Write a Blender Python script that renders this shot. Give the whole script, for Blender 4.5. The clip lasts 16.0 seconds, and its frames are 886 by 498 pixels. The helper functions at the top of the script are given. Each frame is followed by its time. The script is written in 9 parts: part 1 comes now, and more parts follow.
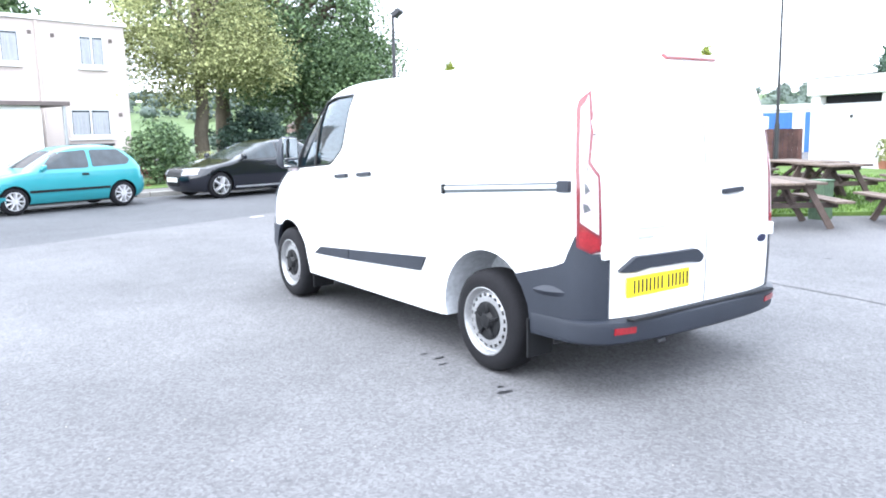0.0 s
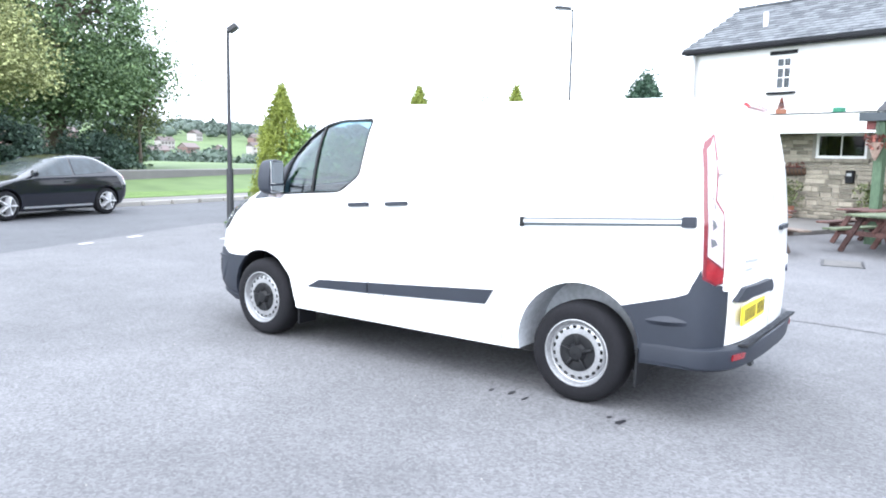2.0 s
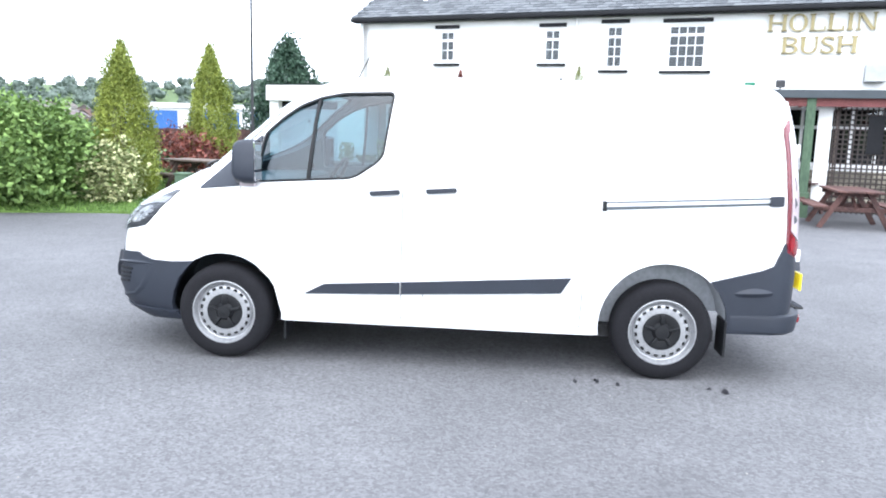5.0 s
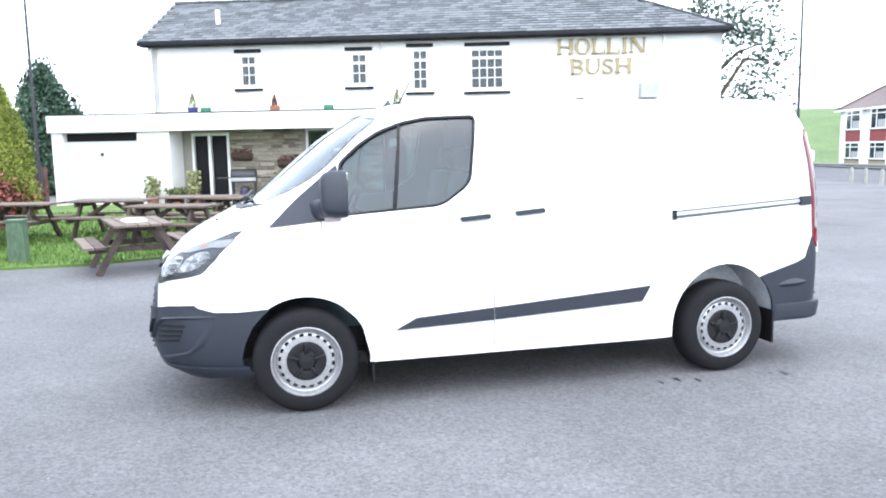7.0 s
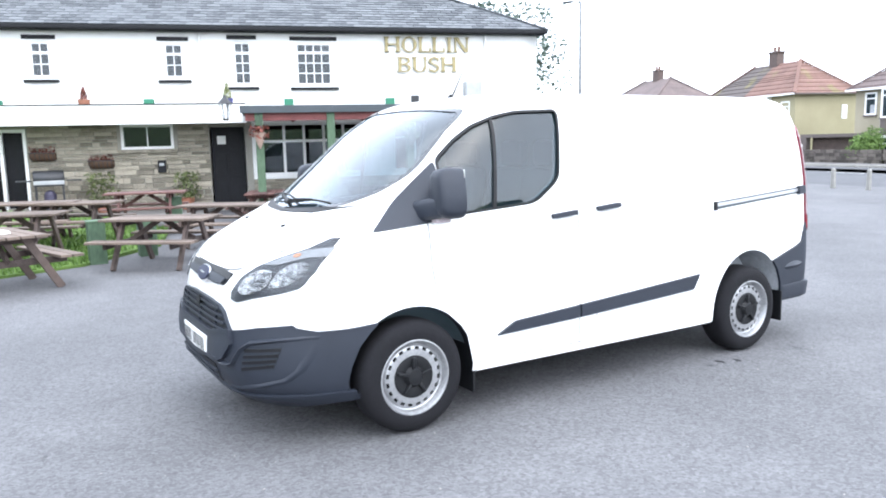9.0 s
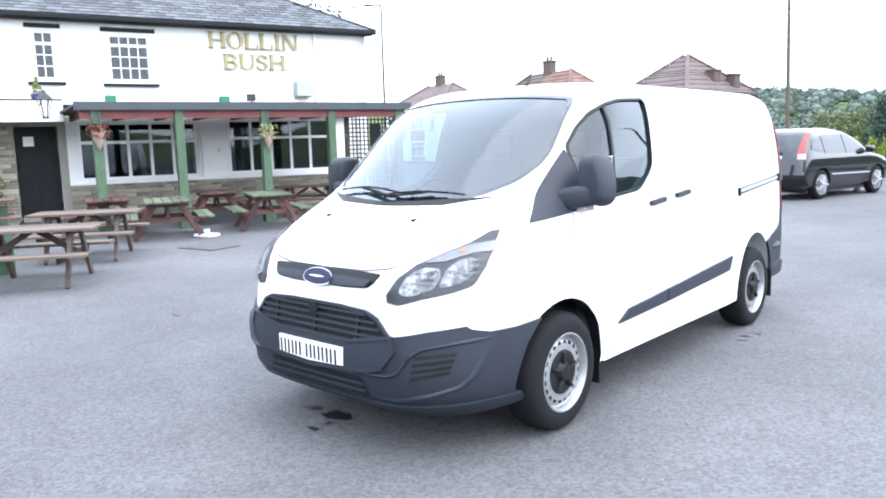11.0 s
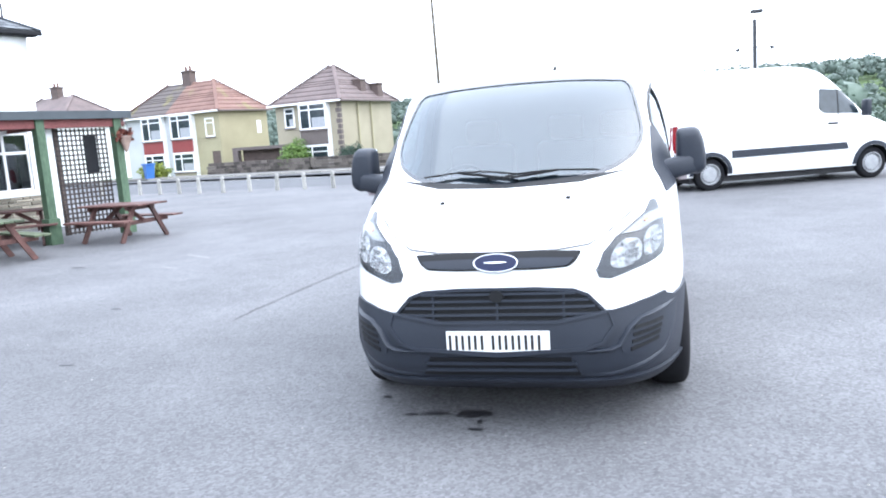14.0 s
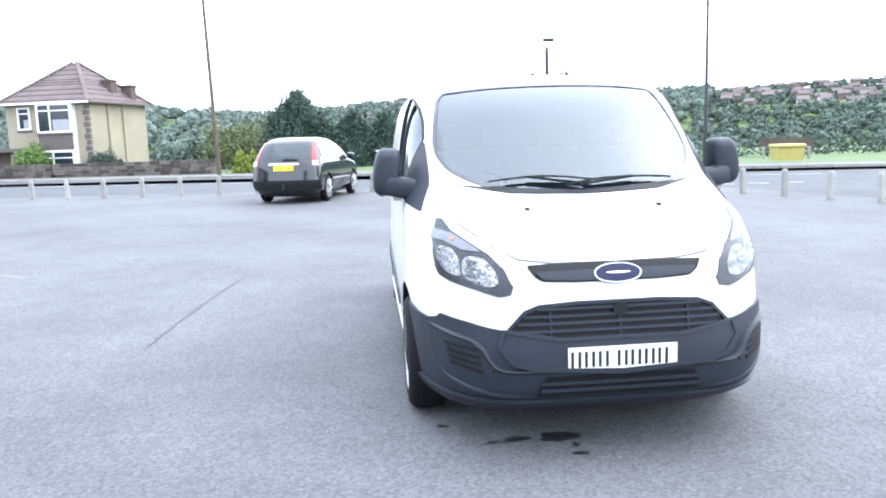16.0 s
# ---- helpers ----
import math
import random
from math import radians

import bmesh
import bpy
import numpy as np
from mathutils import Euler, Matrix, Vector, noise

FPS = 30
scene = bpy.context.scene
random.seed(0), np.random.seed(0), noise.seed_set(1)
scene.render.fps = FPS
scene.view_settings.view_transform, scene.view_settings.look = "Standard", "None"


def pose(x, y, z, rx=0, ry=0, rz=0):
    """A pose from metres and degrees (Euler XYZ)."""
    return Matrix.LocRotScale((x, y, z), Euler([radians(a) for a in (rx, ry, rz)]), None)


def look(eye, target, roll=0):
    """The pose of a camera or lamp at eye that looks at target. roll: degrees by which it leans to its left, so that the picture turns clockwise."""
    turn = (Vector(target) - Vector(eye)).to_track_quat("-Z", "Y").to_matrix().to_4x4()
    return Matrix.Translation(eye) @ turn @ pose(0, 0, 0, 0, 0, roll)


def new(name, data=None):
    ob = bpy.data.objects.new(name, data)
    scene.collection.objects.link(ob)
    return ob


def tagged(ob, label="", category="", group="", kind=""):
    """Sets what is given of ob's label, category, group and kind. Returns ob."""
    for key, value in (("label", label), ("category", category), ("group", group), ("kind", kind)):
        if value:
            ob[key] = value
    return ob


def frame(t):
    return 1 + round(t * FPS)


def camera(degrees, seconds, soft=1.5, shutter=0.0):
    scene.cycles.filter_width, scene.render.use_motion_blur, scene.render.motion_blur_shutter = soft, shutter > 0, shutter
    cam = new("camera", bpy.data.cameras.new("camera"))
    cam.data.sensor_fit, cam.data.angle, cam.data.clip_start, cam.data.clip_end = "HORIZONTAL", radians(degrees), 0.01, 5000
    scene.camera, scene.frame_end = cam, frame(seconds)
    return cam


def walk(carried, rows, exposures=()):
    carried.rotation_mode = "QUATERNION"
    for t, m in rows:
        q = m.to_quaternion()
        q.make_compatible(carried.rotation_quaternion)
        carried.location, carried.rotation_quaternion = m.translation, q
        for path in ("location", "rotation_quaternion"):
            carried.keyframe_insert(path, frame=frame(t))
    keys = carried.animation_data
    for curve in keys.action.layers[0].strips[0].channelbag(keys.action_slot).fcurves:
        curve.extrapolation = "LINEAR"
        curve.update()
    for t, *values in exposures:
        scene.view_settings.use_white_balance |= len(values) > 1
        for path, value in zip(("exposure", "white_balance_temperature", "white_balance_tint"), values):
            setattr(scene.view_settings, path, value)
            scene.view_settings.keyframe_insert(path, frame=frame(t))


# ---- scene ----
cam = camera(60.3, 16.0, soft=1.9)
PATH = [
    (0, (-3.695, -5.235, 1.52), (-2.598, -3.591, 1.213), -1.3),
    (0.5, (-4.133, -4.87, 1.521), (-2.915, -3.308, 1.244), -1.0),
    (1, (-4.512, -4.483, 1.522), (-3.165, -3.032, 1.242), -0.9),
    (1.5, (-4.843, -4.038, 1.541), (-3.341, -2.741, 1.296), 0.7),
    (2, (-5.207, -3.613, 1.563), (-3.611, -2.432, 1.318), 1.1),
    (2.5, (-5.407, -3.137, 1.579), (-3.702, -2.124, 1.324), -0.3),
    (3, (-5.632, -2.641, 1.602), (-3.818, -1.839, 1.351), -0.3),
    (3.5, (-5.719, -2.138, 1.586), (-3.858, -1.448, 1.342), -1.9),
    (4, (-5.805, -1.586, 1.599), (-3.865, -1.151, 1.381), -0.5),
    (4.2, (-5.85, -1.368, 1.619), (-3.903, -0.979, 1.374), -0.4),
    (6.3, (-5.772, 0.883, 1.611), (-3.803, 0.691, 1.318), 0.2),
    (6.5, (-5.754, 1.125, 1.622), (-3.789, 0.885, 1.338), -1.9),
    (7, (-5.615, 1.635, 1.605), (-3.681, 1.196, 1.349), -1.0),
    (7.5, (-5.446, 2.159, 1.611), (-3.553, 1.583, 1.318), -0.6),
    (8, (-5.279, 2.636, 1.626), (-3.426, 1.955, 1.307), 0.1),
    (8.5, (-4.971, 3.003, 1.631), (-3.176, 2.194, 1.28), 1.6),
    (9, (-4.646, 3.397, 1.628), (-2.933, 2.401, 1.355), -1.3),
    (9.2, (-4.53, 3.558, 1.63), (-2.841, 2.535, 1.311), -0.0),
    (11.3, (-2.987, 5.045, 1.58), (-1.707, 3.533, 1.309), -1.5),
    (11.5, (-2.851, 5.173, 1.599), (-1.613, 3.627, 1.325), -1.1),
    (12, (-2.453, 5.395, 1.567), (-1.368, 3.735, 1.308), -2.0),
    (12.5, (-2.046, 5.637, 1.562), (-1.146, 3.871, 1.298), -2.2),
    (13, (-1.626, 5.85, 1.544), (-0.827, 4.038, 1.263), -2.7),
    (13.5, (-1.173, 5.937, 1.549), (-0.53, 4.061, 1.288), -3.7),
    (14, (-0.724, 6.068, 1.546), (-0.219, 4.155, 1.253), -4.0),
    (14.5, (-0.27, 6.06, 1.533), (0.049, 4.105, 1.254), -5.0),
    (15, (0.201, 6.035, 1.528), (0.369, 4.062, 1.247), -4.1),
    (15.5, (0.646, 5.984, 1.53), (0.587, 4.009, 1.216), -2.1),
    (16, (1.082, 5.803, 1.547), (0.923, 3.83, 1.259), -1.8),
]
walk(cam, [(t, look(eye, target, roll)) for t, eye, target, roll in PATH], exposures=[(0, 2.78, 6000, 8), (1.5, 2.69, 6000, 8), (3, 2.55, 6000, 8), (4, 2.46, 6000, 8), (9, 2.4, 6000, 8), (12, 2.44, 5850, 8), (14, 2.5, 5850, 8), (16, 2.52, 5850, 8)])

# ---------------- world, sun ----------------
SUN_AZ, SUN_EL = 262.0, 52.0          # compass direction of the sun, degrees clockwise from +Y
world = bpy.data.worlds.new("overcast_sky")
scene.world = world
world.use_nodes = True
wn, wl = world.node_tree.nodes, world.node_tree.links
wn.clear()
sky = wn.new("ShaderNodeTexSky")
sky.sky_type = "NISHITA"
sky.sun_disc = False
sky.sun_elevation = radians(SUN_EL)
sky.sun_rotation = radians(SUN_AZ)
sky.dust_density = 4.0
cloud = wn.new("ShaderNodeMix")
cloud.data_type = "RGBA"
cloud.inputs[0].default_value = 0.8
cloud.inputs[7].default_value = (7.9, 8.1, 8.7, 1)
wl.new(sky.outputs[0], cloud.inputs[6])
bg = wn.new("ShaderNodeBackground")
bg.inputs[1].default_value = 0.1
wl.new(cloud.outputs[2], bg.inputs[0])
wout = wn.new("ShaderNodeOutputWorld")
wl.new(bg.outputs[0], wout.inputs[0])

sun_data = bpy.data.lights.new("sun", "SUN")
sun_data.energy, sun_data.angle, sun_data.color = 0.5, radians(130), (1.0, 0.96, 0.9)
sun = new("sun", sun_data)
sun_dir = Vector((math.sin(radians(SUN_AZ)) * math.cos(radians(SUN_EL)), math.cos(radians(SUN_AZ)) * math.cos(radians(SUN_EL)), math.sin(radians(SUN_EL))))
sun.matrix_world = look(sun_dir * 60, (0, 0, 0))

# ---------------- materials ----------------


def mat(name, col, rough=0.6, metal=0.0, var=0.12, scale=3.0, fine=60.0, bump=0.1, col2=None, coat=0.0, island=0.0, objrand=0.0, stretch=(1, 1, 1), spec=0.5, dist=0.004):
    """Procedural surface: two scales of noise between two tones, fine relief, optional variation piece by piece."""
    m = bpy.data.materials.new(name)
    m.use_nodes = True
    n, l = m.node_tree.nodes, m.node_tree.links
    p = n["Principled BSDF"]
    p.inputs["Roughness"].default_value = rough
    p.inputs["Metallic"].default_value = metal
    p.inputs["Specular IOR Level"].default_value = spec
    p.inputs["Coat Weight"].default_value = coat
    p.inputs["Coat Roughness"].default_value = 0.05
    co = n.new("ShaderNodeTexCoord")
    mp = n.new("ShaderNodeMapping")
    mp.inputs["Scale"].default_value = stretch
    l.new(co.outputs["Object"], mp.inputs["Vector"])
    a, b = n.new("ShaderNodeTexNoise"), n.new("ShaderNodeTexNoise")
    a.inputs["Scale"].default_value, b.inputs["Scale"].default_value = scale, fine
    a.inputs["Detail"].default_value, b.inputs["Detail"].default_value = 4, 3
    for t in (a, b):
        l.new(mp.outputs[0], t.inputs["Vector"])
    mul = n.new("ShaderNodeMath")
    mul.operation = "MULTIPLY_ADD"
    mul.inputs[1].default_value = 0.45
    add = n.new("ShaderNodeMath")
    add.operation = "MULTIPLY"
    add.inputs[1].default_value = 0.55
    l.new(b.outputs["Fac"], add.inputs[0])
    l.new(a.outputs["Fac"], mul.inputs[0])
    l.new(add.outputs[0], mul.inputs[2])
    fac = mul.outputs[0]
    if island or objrand:
        src = n.new("ShaderNodeNewGeometry").outputs["Random Per Island"] if island else n.new("ShaderNodeObjectInfo").outputs["Random"]
        k = island or objrand
        mm = n.new("ShaderNodeMath")
        mm.operation = "MULTIPLY_ADD"
        mm.inputs[1].default_value = k
        mm.inputs[2].default_value = -k / 2
        l.new(src, mm.inputs[0])
        ad = n.new("ShaderNodeMath")
        l.new(mm.outputs[0], ad.inputs[0])
        l.new(fac, ad.inputs[1])
        fac = ad.outputs[0]
    r = n.new("ShaderNodeValToRGB")
    c1 = [max(0, c * (1 - var)) for c in col]
    c2 = list(col2) if col2 else [min(1, c * (1 + var)) for c in col]
    r.color_ramp.elements[0].position, r.color_ramp.elements[1].position = 0.3, 0.7
    r.color_ramp.elements[0].color, r.color_ramp.elements[1].color = (*c1, 1), (*c2, 1)
    l.new(fac, r.inputs[0])
    l.new(r.outputs[0], p.inputs["Base Color"])
    if bump:
        bu = n.new("ShaderNodeBump")
        bu.inputs["Strength"].default_value, bu.inputs["Distance"].default_value = bump, dist
        l.new(b.outputs["Fac"], bu.inputs["Height"])
        l.new(bu.outputs[0], p.inputs["Normal"])
    return m


def glass_mat(name, tint, rough=0.0, body=0.05, edge=0.85):
    """Window glass: clear with a tint, plus a mirror gloss by Fresnel."""
    m = bpy.data.materials.new(name)
    m.use_nodes = True
    n, l = m.node_tree.nodes, m.node_tree.links
    n.clear()
    out = n.new("ShaderNodeOutputMaterial")
    tr, gl, mix, fr = n.new("ShaderNodeBsdfTransparent"), n.new("ShaderNodeBsdfGlossy"), n.new("ShaderNodeMixShader"), n.new("ShaderNodeLayerWeight")
    tr.inputs[0].default_value = (*tint, 1)
    gl.inputs["Roughness"].default_value = rough
    gl.inputs["Color"].default_value = (0.9, 0.95, 1.0, 1)
    fr.inputs["Blend"].default_value = 0.5
    pw, ma = n.new("ShaderNodeMath"), n.new("ShaderNodeMath")
    pw.operation, ma.operation = "POWER", "MULTIPLY_ADD"
    pw.inputs[1].default_value, ma.inputs[1].default_value, ma.inputs[2].default_value = 4.0, edge, body
    l.new(fr.outputs["Facing"], pw.inputs[0])
    l.new(pw.outputs[0], ma.inputs[0])
    l.new(ma.outputs[0], mix.inputs[0])
    l.new(tr.outputs[0], mix.inputs[1])
    l.new(gl.outputs[0], mix.inputs[2])
    l.new(mix.outputs[0], out.inputs[0])
    return m


def asphalt_mat(name, dark, light, patch=0.1):
    """Worn asphalt: aggregate speckle, blotches, long faint patches."""
    m = mat(name, dark, rough=0.85, var=0.1, scale=0.5, fine=160, bump=0.55, col2=light, spec=0.3, dist=0.006)
    n, l = m.node_tree.nodes, m.node_tree.links
    p = n["Principled BSDF"]
    base = p.inputs["Base Color"].links[0].from_socket
    co = [x for x in n if x.type == "TEX_COORD"][0]
    big, vor, mid = n.new("ShaderNodeTexNoise"), n.new("ShaderNodeTexVoronoi"), n.new("ShaderNodeTexNoise")
    big.inputs["Scale"].default_value, big.inputs["Detail"].default_value = 0.22, 6
    mid.inputs["Scale"].default_value, mid.inputs["Detail"].default_value = 2.6, 5
    vor.inputs["Scale"].default_value = 62
    for t in (big, vor, mid):
        l.new(co.outputs["Object"], t.inputs["Vector"])
    r1, r2, r3 = n.new("ShaderNodeMapRange"), n.new("ShaderNodeMapRange"), n.new("ShaderNodeMapRange")
    for r, lo, hi, a, b in ((r1, 0.35, 0.65, 1 - patch, 1 + patch * 0.6), (r2, 0.0, 1.0, 0.68, 1.36), (r3, 0.3, 0.7, 0.93, 1.06)):
        r.inputs[1].default_value, r.inputs[2].default_value, r.inputs[3].default_value, r.inputs[4].default_value = lo, hi, a, b
    l.new(big.outputs["Fac"], r1.inputs[0])
    l.new(vor.outputs["Color"], r2.inputs[0])
    l.new(mid.outputs["Fac"], r3.inputs[0])
    m1, m2, sc = n.new("ShaderNodeMath"), n.new("ShaderNodeMath"), n.new("ShaderNodeVectorMath")
    m1.operation = m2.operation = "MULTIPLY"
    sc.operation = "SCALE"
    l.new(r1.outputs[0], m1.inputs[0])
    l.new(r2.outputs[0], m1.inputs[1])
    l.new(m1.outputs[0], m2.inputs[0])
    l.new(r3.outputs[0], m2.inputs[1])
    l.new(base, sc.inputs[0])
    l.new(m2.outputs[0], sc.inputs["Scale"])
    l.new(sc.outputs[0], p.inputs["Base Color"])
    return m


ASPHALT = asphalt_mat("car_park_asphalt", (0.087, 0.087, 0.0925), (0.1435, 0.143, 0.1495))
ROAD = asphalt_mat("road_asphalt", (0.066, 0.068, 0.075), (0.098, 0.1, 0.108), 0.1)
PAVING = mat("pavement_asphalt", (0.12, 0.115, 0.11), 0.9, var=0.2, scale=1.5, fine=90, bump=0.3)
KERB = mat("kerb_concrete", (0.26, 0.25, 0.23), 0.9, var=0.2, scale=2, fine=40, bump=0.3, objrand=0.2)
CONCRETE = mat("bollard_concrete", (0.28, 0.275, 0.255), 0.85, var=0.3, scale=4, fine=40, bump=0.3, objrand=0.2)
GRASS = mat("lawn_grass", (0.062, 0.125, 0.02), 0.9, var=0.4, scale=1.2, fine=45, bump=0.6, col2=(0.12, 0.2, 0.035), dist=0.02)
BLADE = mat("grass_blades", (0.07, 0.15, 0.022), 0.8, var=0.35, scale=2, fine=30, bump=0, col2=(0.15, 0.25, 0.05), island=0.5)
FIELD = mat("field_grass", (0.06, 0.105, 0.03), 0.95, var=0.25, scale=0.05, fine=0.8, bump=0.1, col2=(0.1, 0.15, 0.05))
SOIL = mat("brown_soil", (0.1, 0.06, 0.04), 0.95, var=0.3, scale=3, fine=40, bump=0.4)
LINE_WHITE = mat("worn_white_line", (0.3, 0.3, 0.3), 0.8, var=0.3, scale=6, fine=50, bump=0.2, col2=(0.55, 0.55, 0.55))
STAIN = mat("oil_stain", (0.018, 0.018, 0.022), 0.45, var=0.3, scale=8, fine=90, bump=0.3)
RENDER_WHITE = mat("white_masonry_paint", (0.74, 0.74, 0.73), 0.8, var=0.04, scale=1.2, fine=35, bump=0.15, col2=(0.82, 0.82, 0.81))
GARAGE_W = mat("off_white_garage_paint", (0.52, 0.53, 0.55), 0.6, var=0.1, scale=1.5, fine=30, bump=0.08, col2=(0.6, 0.61, 0.63))
BLACK_TRIM = mat("black_gloss_trim", (0.009, 0.0095, 0.012), 0.55, var=0.3, scale=5, fine=40, bump=0.05, spec=0.2)
SLATE = mat("slate_tiles", (0.066, 0.073, 0.082), 0.7, var=0.25, scale=4, fine=25, bump=0.3, col2=(0.12, 0.128, 0.138), objrand=0.45, spec=0.3)
SLATE_J = mat("slate_courses", (0.066, 0.073, 0.082), 0.7, var=0.25, scale=4, fine=25, bump=0.3, col2=(0.12, 0.128, 0.138), island=0.45, spec=0.3)
STONE = mat("sandstone_walling", (0.21, 0.19, 0.15), 0.9, var=0.3, scale=5, fine=30, bump=0.5, col2=(0.4, 0.36, 0.29), objrand=0.4)
MORTAR = mat("mortar", (0.27, 0.26, 0.23), 0.95, var=0.15, scale=4, fine=50, bump=0.3)
GREEN_PAINT = mat("weathered_green_paint", (0.045, 0.085, 0.05), 0.75, var=0.25, scale=3, fine=30, bump=0.2, col2=(0.09, 0.145, 0.085), stretch=(1, 1, 0.3))
RED_PAINT = mat("faded_red_paint", (0.13, 0.035, 0.035), 0.75, var=0.25, scale=3, fine=30, bump=0.2, col2=(0.21, 0.07, 0.065))
UPVC = mat("white_window_plastic", (0.8, 0.8, 0.8), 0.35, var=0.03, scale=4, fine=30, bump=0.02)
PANE = glass_mat("window_pane", (0.5, 0.53, 0.55), body=0.04)
# Near-black colour that paints the shade of an unlit interior.
ROOM_DARK = mat("interior_shade", (0.025, 0.025, 0.03), 0.9, var=0.6, scale=2, fine=6, bump=0)
NET = mat("net_curtain", (0.3, 0.31, 0.33), 0.9, var=0.25, scale=4, fine=20, bump=0.1, stretch=(6, 6, 0.4))
TIMBER = mat("weathered_timber", (0.05, 0.035, 0.03), 0.8, var=0.35, scale=3, fine=30, bump=0.35, col2=(0.11, 0.08, 0.068), stretch=(3, 3, 3), objrand=0.35)
TIMBER_RED = mat("red_stained_timber", (0.05, 0.022, 0.02), 0.75, var=0.35, scale=3, fine=30, bump=0.3, col2=(0.13, 0.062, 0.052), objrand=0.3)
TIMBER_GREY = mat("grey_timber", (0.075, 0.055, 0.044), 0.85, var=0.3, scale=3, fine=30, bump=0.35, col2=(0.15, 0.114, 0.092), objrand=0.35)
MOSS_TOP = mat("mossy_green_timber", (0.05, 0.065, 0.04), 0.85, var=0.35, scale=4, fine=30, bump=0.35, col2=(0.12, 0.145, 0.085), objrand=0.3)
IRON = mat("black_painted_steel", (0.02, 0.021, 0.025), 0.5, var=0.3, scale=5, fine=40, bump=0.05)
LID_GREY = mat("worn_iron_lid", (0.07, 0.068, 0.066), 0.75, var=0.4, scale=6, fine=40, bump=0.3, col2=(0.13, 0.125, 0.12))
GREY_STEEL = mat("grey_galvanised_steel", (0.35, 0.36, 0.37), 0.5, metal=0.6, var=0.2, scale=5, fine=40, bump=0.05)
GOLD = mat("pale_gold_painted_letters", (0.3, 0.25, 0.12), 0.55, var=0.2, scale=6, fine=40, bump=0.05)
TERRACOTTA = mat("terracotta", (0.3, 0.13, 0.08), 0.8, var=0.25, scale=5, fine=30, bump=0.2, objrand=0.3)
FADED_POT = mat("faded_basket_liner", (0.3, 0.22, 0.18), 0.85, var=0.3, scale=8, fine=30, bump=0.3)
BARK = mat("tree_bark", (0.09, 0.075, 0.055), 0.9, var=0.4, scale=5, fine=30, bump=0.6, stretch=(1, 1, 0.25))


def leaf_mat(name, a, b, island=0.9):
    return mat(name, a, 0.6, var=0.25, scale=0.6, fine=8, bump=0, col2=b, island=island, spec=0.3)


LEAF_YELLOW = leaf_mat("yellowing_leaves", (0.17, 0.195, 0.075), (0.38, 0.4, 0.18), 0.6)
LEAF_DARK = leaf_mat("dark_green_leaves", (0.06, 0.105, 0.05), (0.155, 0.23, 0.105), 0.6)
LEAF_GOLD = leaf_mat("golden_conifer_foliage", (0.14, 0.185, 0.03), (0.27, 0.31, 0.055), 0.3)
LEAF_LAUREL = leaf_mat("bright_laurel_leaves", (0.075, 0.14, 0.03), (0.19, 0.29, 0.08), 0.5)
LEAF_RED = leaf_mat("red_maple_leaves", (0.09, 0.025, 0.02), (0.22, 0.07, 0.05))
LEAF_OLIVE = leaf_mat("olive_leaves", (0.07, 0.095, 0.035), (0.16, 0.185, 0.075), 0.4)
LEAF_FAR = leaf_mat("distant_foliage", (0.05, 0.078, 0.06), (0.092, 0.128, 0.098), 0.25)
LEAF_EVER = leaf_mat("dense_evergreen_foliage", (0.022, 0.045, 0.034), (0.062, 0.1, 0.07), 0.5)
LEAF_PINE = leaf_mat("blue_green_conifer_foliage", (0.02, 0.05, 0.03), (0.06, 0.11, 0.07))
# Distance haze is mixed into this paler, greyer leaf colour.
LEAF_HAZE = leaf_mat("hazed_hill_foliage", (0.075, 0.105, 0.088), (0.115, 0.15, 0.122), 0.3)

# ---------------- mesh helpers ----------------


def thing(name, m, label, category, group="", kind=""):
    ob = new(name)
    ob.empty_display_size = 0.2
    ob.matrix_basis = m
    return tagged(ob, label, category, group, kind)


def mesh_of(name, bm, material, smooth=0.0):
    me = bpy.data.meshes.new(name)
    bmesh.ops.recalc_face_normals(bm, faces=bm.faces)
    bm.to_mesh(me)
    bm.free()
    for m in material if isinstance(material, (list, tuple)) else (material,):
        me.materials.append(m)
    if smooth:
        me.shade_smooth()
        me.set_sharp_from_angle(angle=radians(smooth))
    return me


def part(name, bm, material, parent, label="", smooth=0.0, m=None):
    ob = new(name, bm if isinstance(bm, bpy.types.Mesh) else mesh_of(name, bm, material, smooth))
    ob.parent = parent
    if m is not None:
        ob.matrix_basis = m
    return tagged(ob, label)


def solo(name, bm, material, label, category, group="", kind="", smooth=0.0, m=None):
    ob = new(name, mesh_of(name, bm, material, smooth))
    if m is not None:
        ob.matrix_basis = m
    return tagged(ob, label, category, group, kind)


def box(bm, x0, x1, y0, y1, z0, z1, bevel=0.0, m=None, mi=0):
    vs = [bm.verts.new((x, y, z)) for z in (z0, z1) for x, y in ((x0, y0), (x1, y0), (x1, y1), (x0, y1))]
    fs = [bm.faces.new([vs[i] for i in q]) for q in ((3, 2, 1, 0), (4, 5, 6, 7), (0, 1, 5, 4), (1, 2, 6, 5), (2, 3, 7, 6), (3, 0, 4, 7))]
    for f in fs:
        f.material_index = mi
    if bevel:
        es = {e for f in fs for e in f.edges}
        r = bmesh.ops.bevel(bm, geom=list(es), offset=bevel, segments=2, affect="EDGES", profile=0.5)
        vs = list({v for f in r["faces"] for v in f.verts} | {v for v in vs if v.is_valid})
    if m is not None:
        bmesh.ops.transform(bm, matrix=m, verts=vs)
    return bm


def boxed(*a, **k):
    return box(bmesh.new(), *a, **k)


